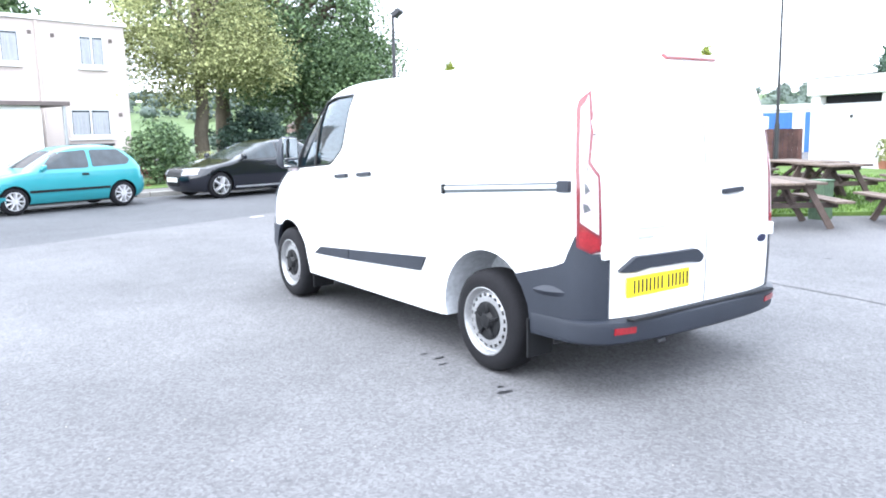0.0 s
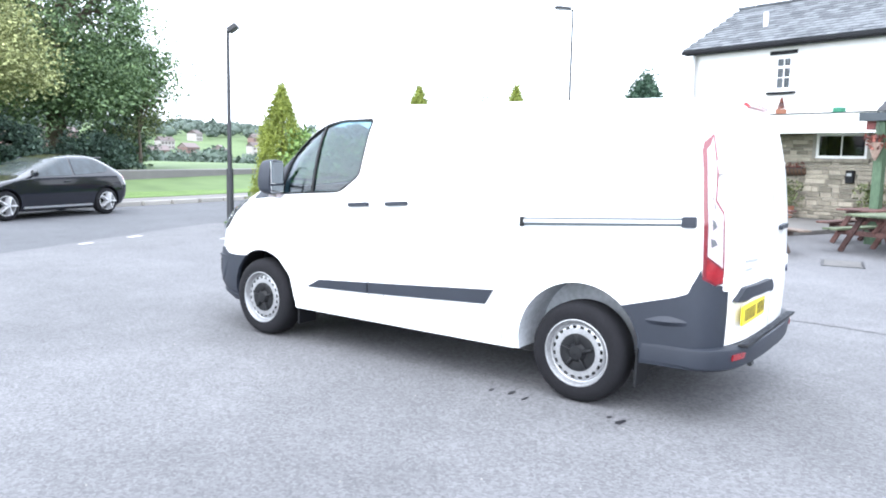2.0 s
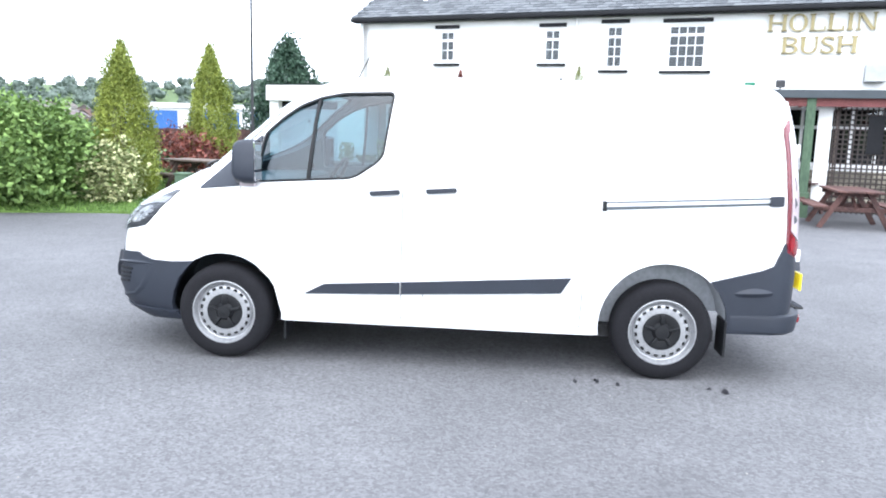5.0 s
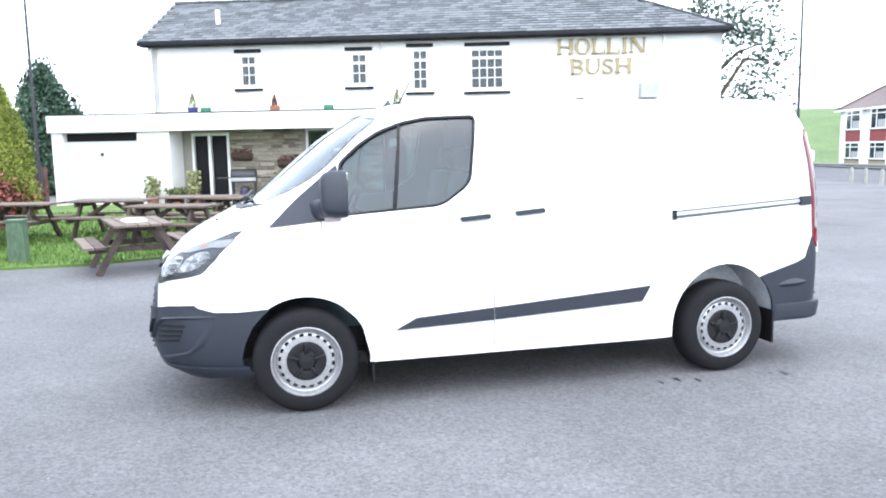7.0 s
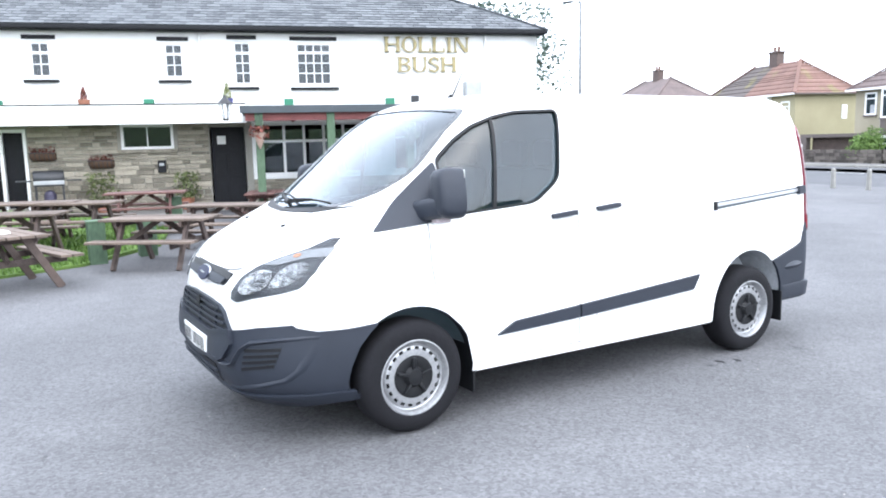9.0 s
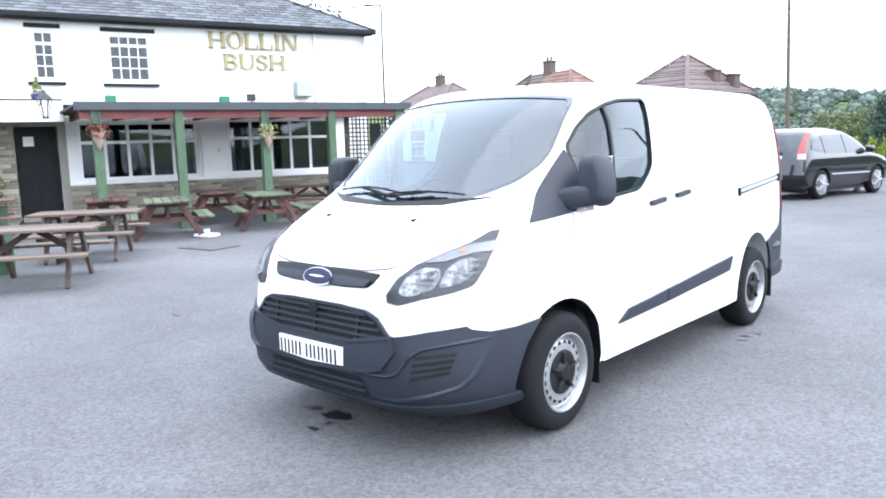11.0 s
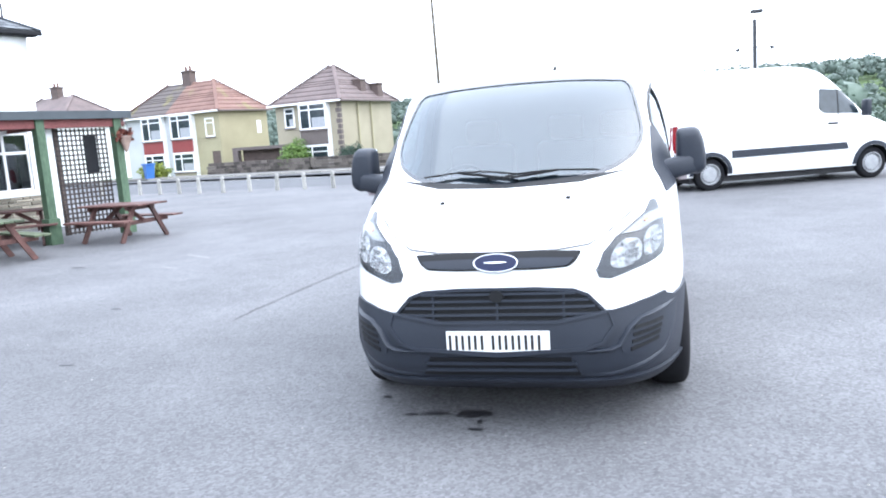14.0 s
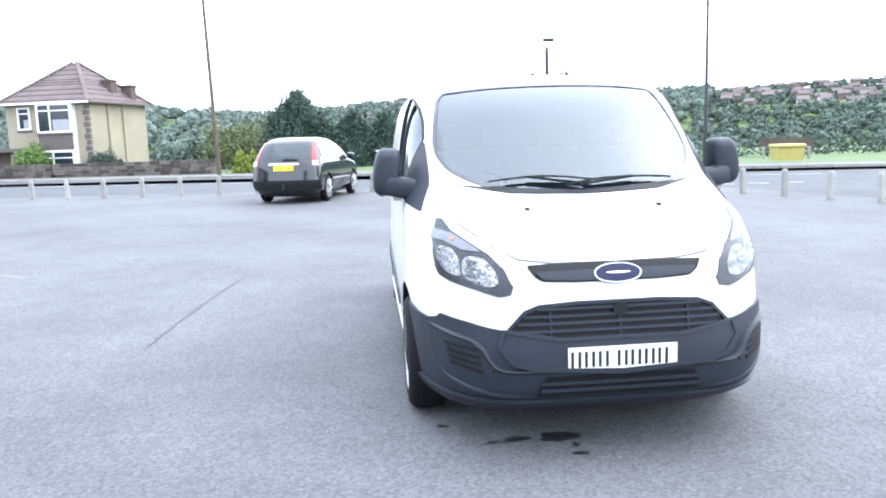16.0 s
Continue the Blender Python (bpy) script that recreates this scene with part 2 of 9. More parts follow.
def beam(bm, p0, p1, w, h, bevel=0.0):
    """A plank from p0 to p1, w wide and h high."""
    p0, p1 = Vector(p0), Vector(p1)
    d = p1 - p0
    q = d.to_track_quat("Y", "Z").to_matrix().to_4x4()
    return box(bm, -w / 2, w / 2, 0, d.length, -h / 2, h / 2, bevel, Matrix.Translation(p0) @ q)


def rod(bm, p0, p1, r0, r1=None, seg=12, cap=True):
    r1 = r0 if r1 is None else r1
    p0, p1 = Vector(p0), Vector(p1)
    d = p1 - p0
    q = d.to_track_quat("Z", "Y").to_matrix()
    rings = []
    for p, r in ((p0, r0), (p1, r1)):
        rings.append([bm.verts.new(p + q @ Vector((r * math.cos(i * 2 * math.pi / seg), r * math.sin(i * 2 * math.pi / seg), 0))) for i in range(seg)])
    for i in range(seg):
        bm.faces.new((rings[0][i], rings[0][(i + 1) % seg], rings[1][(i + 1) % seg], rings[1][i]))
    if cap:
        bm.faces.new(rings[0][::-1])
        bm.faces.new(rings[1])
    return bm


def lathe(bm, prof, seg=32, axis="Z", closed=False):
    """Turns a profile of (radius, height) round an axis through the origin."""
    rings = []
    for r, h in prof:
        ring = []
        for i in range(seg):
            a = i * 2 * math.pi / seg
            c, s = r * math.cos(a), r * math.sin(a)
            ring.append(bm.verts.new({"Z": (c, s, h), "X": (h, c, s), "Y": (c, h, s)}[axis]))
        rings.append(ring)
    pairs = list(zip(rings, rings[1:])) + ([(rings[-1], rings[0])] if closed else [])
    for a, b in pairs:
        for i in range(seg):
            bm.faces.new((a[i], a[(i + 1) % seg], b[(i + 1) % seg], b[i]))
    if not closed:
        for ring, (r, h) in ((rings[0], prof[0]), (rings[-1], prof[-1])):
            if r > 1e-4:
                bm.faces.new(ring)
    return bm


def prism(bm, poly, z0, z1, m=None):
    """Upright prism over a plan polygon."""
    a = [bm.verts.new((x, y, z0)) for x, y in poly]
    b = [bm.verts.new((x, y, z1)) for x, y in poly]
    bm.faces.new(a[::-1])
    bm.faces.new(b)
    for i in range(len(poly)):
        j = (i + 1) % len(poly)
        bm.faces.new((a[i], a[j], b[j], b[i]))
    if m is not None:
        bmesh.ops.transform(bm, matrix=m, verts=a + b)
    return bm


def lerp_table(tab, z):
    """Smooth lookup in rows of (z, value, ...)."""
    if z <= tab[0][0]:
        return tab[0][1:]
    for a, b in zip(tab, tab[1:]):
        if z <= b[0]:
            k = (z - a[0]) / (b[0] - a[0])
            return tuple(p + (q - p) * k for p, q in zip(a[1:], b[1:]))
    return tab[-1][1:]

# ---------------- ground, roads, lawn ----------------


def step(a, b, x):
    k = min(1, max(0, (x - a) / (b - a)))
    return k * k * (3 - 2 * k)


def lawn_rise(x, y):
    """The lawn climbs gently from the tarmac towards the pub."""
    return 0.28 * step(6.5, 15.5, x + 0.25 * max(0.0, -y)) * step(-2.0, 3.0, y)


def ground_height(x, y):
    """The land round the car park: a bank to the north, a valley and hills to the south."""
    h = -0.06
    h += 0.75 * step(17.0, 27.0, y) * step(60, 20, abs(x - 5))
    r = math.hypot(x, y)
    h -= 2.5 * step(60, 140, r)
    far = step(-30, -120, y - 0.1 * x)
    h -= 9 * far * step(60, 200, r)
    h += 33 * step(230, 520, r) * (1.0 + 0.1 * math.sin(x * 0.011 + 4.0) + 0.08 * math.sin(x * 0.027 + y * 0.02)) * step(20, -120, y)
    h += 26 * step(200, 520, r) * (0.8 + 0.2 * math.sin(x * 0.015)) * step(-20, 120, y)
    return h


bm = bmesh.new()
ticks = sorted({s * v for v in [0, 5, 10, 14, 17, 19, 21, 23, 25, 27, 30, 35, 42, 50, 60, 75, 95, 120, 150, 185, 225, 270, 320, 380, 450, 530, 640, 800, 1200, 2000, 3500] for s in (-1, 1)})
grid = [[bm.verts.new((x, y, ground_height(x, y))) for x in ticks] for y in ticks]
for r0, r1 in zip(grid, grid[1:]):
    for i in range(len(ticks) - 1):
        bm.faces.new((r0[i], r0[i + 1], r1[i + 1], r1[i]))
solo("ground", bm, FIELD, "wide grassy land with a valley and far hills", "ground", kind="structure", smooth=60)


def slab(name, poly, top, thick, material, label, category="ground"):
    return solo(name, prism(bmesh.new(), poly, top - thick, top), material, label, category, kind="structure")


slab("car_park", [(-45, -12), (-9.6, -8.6), (-8.2, -14.4), (-2, -17.6), (5.5, -19.6), (18, -21.6), (48, -24), (48, 20), (14, 20), (14, 10.2), (4.9, 10.2), (-2.2, 7.4), (-45, -8)], 0.0, 0.05, ASPHALT, "light grey worn asphalt car park", "car park")
slab("road_north", [(-60, -14), (-45, -8), (-2.2, 7.4), (4.9, 10.2), (14, 12.2), (60, 18), (60, 23), (20, 17.6), (9, 16.05), (1, 15.4), (-8, 13.2), (-60, 3)], -0.008, 0.05, ROAD, "darker asphalt side road", "road")
slab("road_south", [(60, -26), (48, -24), (18, -21.6), (5.5, -19.6), (-2, -17.6), (-8.2, -14.4), (-9.6, -8.6), (-45, -12), (-60, -14), (-60, -6), (-90, 8), (-90, 3), (-40, -13), (-14.4, -22.6), (10.9, -32), (30, -37), (60, -42)], -0.01, 0.05, ROAD, "grey asphalt main road", "road")
slab("pavement_north", [(-60, 3.15), (-8, 13.35), (1, 15.55), (9, 16.2), (20, 17.75), (60, 23.2), (60, 25.2), (20, 19.3), (9, 17.6), (1, 16.9), (-8, 15.1), (-60, 5)], 0.1, 0.2, PAVING, "grey asphalt footway behind the kerb", "pavement")
slab("pavement_south", [(60, -42.2), (30, -37.2), (10.9, -32.2), (-14.4, -22.8), (-40, -13.2), (-90, 2.8), (-90, 0.5), (-40, -15.2), (-14.6, -24.8), (10.6, -34.2), (30, -39.2), (60, -44.2)], 0.1, 0.2, PAVING, "grey asphalt footway along the main road", "pavement")


def kerb_run(pts, name="kerb", length=0.9):
    """Kerb stones end to end along a line."""
    root = thing(name, pose(0, 0, 0), "grey concrete kerb stones along the road edge", "kerb", kind="structure")
    base = mesh_of("kerb_stone", boxed(-0.075, 0.075, 0.006, length - 0.006, -0.1, 0.112, 0.012), KERB)
    for (x0, y0), (x1, y1) in zip(pts, pts[1:]):
        d = Vector((x1 - x0, y1 - y0))
        n = max(1, int(d.length / length))
        yaw = math.degrees(math.atan2(-d.x, d.y))
        for i in range(n):
            p = Vector((x0, y0)) + d * (i / n)
            part("kerb_stone", base, None, root, m=pose(p.x, p.y, 0, 0, 0, yaw))


kerb_run([(-14, 12.0), (-8, 13.28), (1, 15.48), (9, 16.13), (20, 17.68), (34, 19.4)])
kerb_run([(-30, -17.1), (-14.4, -22.7), (10.9, -32.1), (30, -37.1)])


def marking(name, x0, y0, x1, y1, w, z=0.002):
    bm = bmesh.new()
    beam(bm, (x0, y0, z), (x1, y1, z), w, 0.006)
    solo(name, bm, LINE_WHITE, "worn white painted road line", "road marking", "road markings", kind="structure")


for i in range(14):
    t = i * 4.2
    marking("road_marking", 24 - t * 0.935, -31.4 + t * 0.33, 24 - (t + 2.2) * 0.935, -31.4 + (t + 2.2) * 0.33, 0.12)
for i in range(9):
    marking("road_marking", -10.2 - i * 1.1, -9.6 - i * 0.55, -10.8 - i * 1.1, -9.9 - i * 0.55, 0.2)
for x0, y0, x1, y1 in ((3.3, 7.6, 3.6, 7.66), (1.2, 8.5, 1.45, 8.58), (2.3, 8.9, 2.6, 9.0)):
    marking("road_marking", x0, y0, x1, y1, 0.1)

for x0, y0, x1, y1 in ((-7.55, -15.35, -8.05, -14.95), (-8.45, -15.4, -8.9, -15.0), (-9.4, -15.2, -9.85, -14.9), (-10.3, -15.1, -10.8, -14.75)):
    marking("road_marking", x0, y0, x1, y1, 0.16)

# north verge and lawn beside the car park
slab("verge_north", [(-60, 5), (-8, 15.1), (1, 16.9), (9, 17.6), (20, 19.3), (60, 25.2), (60, 30), (20, 24), (-8, 21), (-60, 10)], 0.12, 0.2, GRASS, "mown green grass verge", "grass")
LAWN = [(5.2, 10.0), (5.75, 8.6), (6.4, 6.4), (6.45, 4.3), (7.3, 2.4), (9.0, 1.05), (11.0, 0.55), (13.2, 1.2), (15.8, 3.2), (16.8, 6.9), (13.6, 10.1)]


def inside(x, y, poly):
    c = False
    for (x0, y0), (x1, y1) in zip(poly, poly[1:] + poly[:1]):
        if (y0 > y) != (y1 > y) and x < (x1 - x0) * (y - y0) / (y1 - y0) + x0:
            c = not c
    return c


bm = bmesh.new()
f = bm.faces.new([bm.verts.new((x, y, 0)) for x, y in LAWN])
for k in range(5, 18):
    bmesh.ops.bisect_plane(bm, geom=bm.verts[:] + bm.edges[:] + bm.faces[:], plane_co=(k, 0, 0), plane_no=(1, 0, 0))
for k in range(0, 11):
    bmesh.ops.bisect_plane(bm, geom=bm.verts[:] + bm.edges[:] + bm.faces[:], plane_co=(0, k, 0), plane_no=(0, 1, 0))
for v in bm.verts:
    v.co.z = lawn_rise(v.co.x, v.co.y) + 0.035
r = bmesh.ops.extrude_face_region(bm, geom=bm.faces[:])
for v in r["geom"]:
    if isinstance(v, bmesh.types.BMVert):
        v.co.z -= 0.3
solo("lawn", bm, GRASS, "short green lawn with picnic tables on it", "lawn", kind="structure")
rnd = random.Random(4)
bm = bmesh.new()
done = 0
while done < 26000:
    x, y = rnd.uniform(5.2, 14), rnd.uniform(0.5, 10.1)
    near = math.hypot(x - 6, y - 4)
    if not inside(x, y, LAWN) or rnd.random() < near / 14:
        continue
    z = lawn_rise(x, y) + 0.03
    a, h, w = rnd.uniform(0, 6.28), rnd.uniform(0.03, 0.085), rnd.uniform(0.008, 0.02)
    dx, dy, lx, ly = w * math.cos(a), w * math.sin(a), rnd.uniform(-0.03, 0.03), rnd.uniform(-0.03, 0.03)
    bm.faces.new([bm.verts.new(p) for p in ((x - dx, y - dy, z), (x + dx, y + dy, z), (x + lx, y + ly, z + h))])
    done += 1
solo("grass", bm, BLADE, "short green grass blades on the lawn", "grass", kind="stuff")
slab("pub_path", [(11.0, 0.5), (13.2, 1.15), (15.8, 3.15), (16.9, 6.9), (19, 7), (17, -2), (14.5, -1)], 0.09, 0.12, PAVING, "grey asphalt path along the pub wall", "pavement")

# stains and marks on the tarmac


def blot(name, x, y, r, sx, seed, label="dark damp oil stain on the asphalt"):
    rn = random.Random(seed)
    bm = bmesh.new()
    n = 64
    ph = [rn.uniform(0, 6.28) for _ in range(4)]
    ring = []
    for i in range(n):
        a = i * 2 * math.pi / n
        k = 1 + 0.16 * math.sin(2 * a + ph[0]) + 0.12 * math.sin(3 * a + ph[1]) + 0.1 * math.sin(7 * a + ph[2]) + 0.09 * math.sin(13 * a + ph[3]) + rn.uniform(-0.09, 0.09)
        ring.append(bm.verts.new((x + sx * r * k * math.cos(a), y + r * k * math.sin(a), 0.004)))
    bm.faces.new(ring)
    solo(name, bm, STAIN, label, "stain", "stains on the asphalt", kind="structure")


for i, (x, y, r, sx) in enumerate([(0.205, 2.1, 0.052, 2.3), (0.435, 2.105, 0.034, 1.8), (0.565, 2.13, 0.014, 2.6), (0.155, 2.215, 0.034, 0.4), (0.155, 2.32, 0.022, 1.7), (0.8, 1.86, 0.02, 1.5), (-0.97, -1.07, 0.012, 4), (-1.02, -1.2, 0.012, 3), (-1.0, -0.93, 0.01, 3), (-1.04, -1.87, 0.022, 2.2), (-1.0, -1.78, 0.012, 2), (-0.15, 3.3, 0.01, 2), (4.6, -0.6, 0.03, 2), (3.6, 1.3, 0.02, 3), (7.3, -3.3, 0.04, 3)]):
    blot("oil_stain", x, y, r, sx, i)


def streak(name, p0, p1, w, material, seed, label, bend=0.0):
    """A thin uneven line on the tarmac."""
    rn = random.Random(seed)
    p0, p1 = Vector(p0), Vector(p1)
    d = p1 - p0
    side = Vector((-d.y, d.x)).normalized()
    bm = bmesh.new()
    n, last = max(8, int(d.length / 0.08)), None
    for i in range(n + 1):
        f = i / n
        c = p0 + d * f + side * (bend * 4 * f * (1 - f) + rn.uniform(-0.2, 0.2) * w)
        h = w * 0.5 * rn.uniform(0.5, 1.2) * min(1.0, 6 * f + 0.1, 6 * (1 - f) + 0.1)
        pair = [bm.verts.new((*(c + side * q), 0.004)) for q in (-h, h)]
        if last:
            bm.faces.new((last[0], pair[0], pair[1], last[1]))
        last = pair
    solo(name, bm, material, label, "mark", kind="structure")


SEAM = asphalt_mat("tarmac_seam", (0.07, 0.07, 0.075), (0.115, 0.115, 0.12))
SCUFF = mat("worn_white_paint", (0.14, 0.14, 0.14), 0.85, var=0.35, scale=9, fine=60, bump=0.3, col2=(0.26, 0.26, 0.26))
streak("tarmac_seam", (2.94, -0.1), (2.7, -3.2), 0.04, SEAM, 5, "thin dark seam in the worn asphalt", 0.05)
streak("worn_marking", (6.1, -4.24), (5.45, -3.85), 0.05, SCUFF, 6, "faint worn white marking on the asphalt")
streak("worn_marking", (5.86, -3.2), (5.42, -2.99), 0.05, SCUFF, 7, "faint worn white marking on the asphalt")

# loose pale grit on the tarmac
rn = random.Random(404)
bm = bmesh.new()
for _ in range(700):
    x, y, k = rn.uniform(-6, 8), rn.uniform(-7, 8), rn.uniform(0.004, 0.009)
    a = rn.uniform(0, 6.28)
    base = [bm.verts.new((x + k * q * math.cos(a + i * 2.09), y + k * q * math.sin(a + i * 2.09), 0.0015)) for i, q in enumerate((1, 0.7, 0.9))]
    tip = bm.verts.new((x, y, k * 0.8))
    for i in range(3):
        bm.faces.new((base[i], base[(i + 1) % 3], tip))
solo("loose_grit", bm, KERB, "small pale loose grit scattered on the asphalt", "grit", kind="stuff")

# ---------------- panel van ----------------
VAN_WHITE = mat("white_van_paint", (0.78, 0.78, 0.78), 0.3, var=0.02, scale=2, fine=120, bump=0.02, coat=0.6, col2=(0.81, 0.81, 0.81))
PLASTIC = mat("grained_grey_black_plastic", (0.019, 0.023, 0.033), 0.5, var=0.2, scale=4, fine=220, bump=0.25, dist=0.002, spec=0.35)
PLASTIC_DK = mat("black_plastic", (0.006, 0.0065, 0.008), 0.5, var=0.3, scale=4, fine=120, bump=0.15, dist=0.002, spec=0.3)
UNDER = mat("dusty_underbody", (0.035, 0.035, 0.037), 0.9, var=0.4, scale=4, fine=30, bump=0.3)
LINER = mat("dusty_wheel_arch_liner", (0.42, 0.44, 0.47), 0.85, var=0.25, scale=4, fine=30, bump=0.3)
RUBBER = mat("tyre_rubber", (0.007, 0.007, 0.009), 0.85, var=0.3, scale=8, fine=60, bump=0.3, spec=0.25)
STEEL = mat("silver_steel_wheel", (0.33, 0.335, 0.345), 0.4, metal=0.6, var=0.25, scale=8, fine=60, bump=0.08)
CHROME = mat("chrome", (0.5, 0.51, 0.53), 0.16, metal=1.0, var=0.03, bump=0)
SATIN = mat("satin_aluminium_rail", (0.55, 0.56, 0.58), 0.4, metal=0.7, var=0.06, bump=0.05)
GLASS_CAR = glass_mat("tinted_car_glass", (0.46, 0.57, 0.62), body=0.112)
GLASS_SIDE = glass_mat("tinted_door_glass", (0.34, 0.49, 0.54), body=0.062)
BEZEL = mat("dark_lamp_bezel", (0.014, 0.016, 0.021), 0.35, var=0.2, scale=10, fine=60, bump=0.1)
FACET = mat("faceted_lamp_reflector", (0.24, 0.245, 0.26), 0.12, metal=0.9, var=0.7, scale=30, fine=75, bump=1.0, dist=0.06, col2=(0.88, 0.89, 0.9))
# Strip colour that paints the shade in the gaps between panels.
GAP_SHADE = mat("shut_line_shade", (0.1, 0.1, 0.105), 0.8, var=0.1, bump=0)
FRIT = mat("dark_screen_edge_band", (0.03, 0.034, 0.042), 0.12, var=0.1, bump=0, coat=0.5)
GLASS_LAMP = glass_mat("clear_lamp_glass", (0.9, 0.91, 0.92), body=0.015, edge=0.25)
MIRROR = mat("mirror_glass", (0.9, 0.92, 0.94), 0.02, metal=1.0, var=0.0, bump=0)
RED_LENS = mat("red_lamp_lens", (0.2, 0.008, 0.014), 0.12, var=0.35, scale=22, fine=90, bump=0.25, coat=0.5)
PINK_LENS = mat("pale_red_lamp_edge", (0.14, 0.014, 0.024), 0.15, var=0.15, scale=12, fine=90, bump=0.1, coat=0.6)
CLEAR_LENS = mat("clear_white_lamp_lens", (0.42, 0.36, 0.38), 0.12, var=0.2, scale=10, fine=80, bump=0.2, coat=0.7)
CLEAR_GREY = mat("grey_clear_lens", (0.3, 0.31, 0.33), 0.15, var=0.3, scale=14, fine=90, bump=0.25, coat=0.6)
AMBER = mat("amber_lens", (0.3, 0.13, 0.06), 0.15, var=0.1, bump=0.05, coat=0.6)
INDICATOR_GREY = mat("grey_indicator_lens", (0.15, 0.155, 0.165), 0.15, var=0.3, scale=14, fine=90, bump=0.2, coat=0.5)
SMOKED = mat("smoked_grey_lens", (0.085, 0.09, 0.1), 0.15, var=0.3, scale=14, fine=90, bump=0.2, coat=0.4)
BADGE_BLUE = mat("dark_blue_badge", (0.007, 0.011, 0.042), 0.45, var=0.1, bump=0, spec=0.3)
PLATE_Y = mat("yellow_number_plate", (0.8, 0.62, 0.01), 0.35, var=0.04, bump=0.02)
PLATE_W = mat("white_number_plate", (0.8, 0.8, 0.78), 0.35, var=0.04, bump=0.02)
INK = mat("black_print", (0.012, 0.012, 0.014), 0.5, var=0.1, bump=0)
TRIM_GREY = mat("grey_cab_trim", (0.085, 0.1, 0.11), 0.8, var=0.2, scale=5, fine=120, bump=0.2)
SEAT_CLOTH = mat("dark_seat_cloth", (0.05, 0.052, 0.06), 0.9, var=0.25, scale=8, fine=200, bump=0.3)
PAPER = mat("white_paper", (0.75, 0.75, 0.72), 0.8, var=0.05, bump=0)

# height: half width, nose, length of the nose's curve, tail
BODY = [
    (0.20, 0.900, 2.09, 0.92, -2.310), (0.24, 0.930, 2.25, 0.97, -2.340), (0.30, 0.945, 2.355, 0.99, -2.360), (0.36, 0.952, 2.395, 1.0, -2.370), (0.45, 0.957, 2.415, 1.0, -2.380),
    (0.55, 0.960, 2.41, 0.99, -2.385), (0.70, 0.960, 2.385, 0.98, -2.390), (0.80, 0.957, 2.375, 0.97, -2.390), (0.88, 0.953, 2.35, 0.95, -2.390), (0.94, 0.95, 2.318, 0.94, -2.390),
    (1.00, 0.947, 2.265, 0.92, -2.388), (1.05, 0.945, 2.205, 0.9, -2.386), (1.10, 0.943, 2.12, 0.87, -2.384), (1.15, 0.941, 2.03, 0.85, -2.382), (1.20, 0.939, 1.935, 0.83, -2.380),
    (1.25, 0.936, 1.84, 0.80, -2.375), (1.29, 0.934, 1.77, 0.78, -2.370), (1.32, 0.931, 1.733, 0.77, -2.367), (1.40, 0.922, 1.637, 0.745, -2.360), (1.50, 0.908, 1.515, 0.70, -2.348),
    (1.60, 0.89, 1.393, 0.64, -2.330), (1.70, 0.868, 1.267, 0.58, -2.310), (1.78, 0.842, 1.15, 0.53, -2.290), (1.83, 0.815, 1.06, 0.5, -2.278), (1.87, 0.78, 0.98, 0.48, -2.262),
    (1.90, 0.735, 0.90, 0.46, -2.235), (1.925, 0.67, 0.80, 0.45, -2.190), (1.945, 0.55, 0.64, 0.42, -2.10), (1.955, 0.41, 0.42, 0.4, -1.93), (1.96, 0.22, 0.1, 0.35, -1.6),
]
PW, AR = 2.7, 0.24


def nose_power(z):
    """Across and along: the nose is flatter in front and fuller at the corners low down than at the windscreen."""
    k = min(1, max(0, (z - 0.86) / 0.42))
    return 5.2 - 2.5 * k, 1.7 + 1.0 * k


def taper(y):
    """The flanks draw in slightly towards the tail."""
    return 1 - 0.08 * (max(0.0, -0.8 - y) / 1.45) ** 1.2


def sup(s, p=PW):
    return max(0.0, 1 - min(1.0, abs(s)) ** p) ** (1 / p)


def side_x(y, z):
    w, yf, a, yr = lerp_table(BODY, z)
    if y > yf - a:
        p, q = nose_power(z)
        return w * max(0.0, 1 - min(1.0, abs((y - yf + a) / a)) ** q) ** (1 / p)
    w *= taper(y)
    if y < yr + AR:
        return w * sup((yr + AR - y) / AR)
    return w


def front_y(x, z):
    w, yf, a, yr = lerp_table(BODY, z)
    p, q = nose_power(z)
    return yf - a + a * max(0.0, 1 - min(1.0, abs(x / w)) ** p) ** (1 / q)


def rear_y(x, z):
    w, yf, a, yr = lerp_table(BODY, z)
    return yr + AR - AR * sup(x / (w * taper(yr + 0.05)))


def arc_front(u, z):
    """u runs 0..180 degrees from the left flank round the nose to the right flank."""
    w, yf, a, yr = lerp_table(BODY, z)
    c, s = math.cos(radians(u)), math.sin(radians(u))
    p, q = nose_power(z)
    return Vector((-w * math.copysign(abs(c) ** (2 / p), c), yf - a + a * abs(s) ** (2 / q), z))


def arc_rear(u, z):
    """u runs 0..180 degrees from the left flank round the tail to the right flank."""
    w, yf, a, yr = lerp_table(BODY, z)
    c, s = math.cos(radians(u)), math.sin(radians(u))
    y = yr + AR - AR * abs(s) ** (2 / PW)
    return Vector((-w * taper(y) * math.copysign(abs(c) ** (2 / PW), c), y, z))


def u_of_x(x, z):
    w = lerp_table(BODY, z)[0]
    return math.degrees(math.acos(math.copysign(min(1, abs(x / w)) ** (nose_power(z)[0] / 2), -x)))


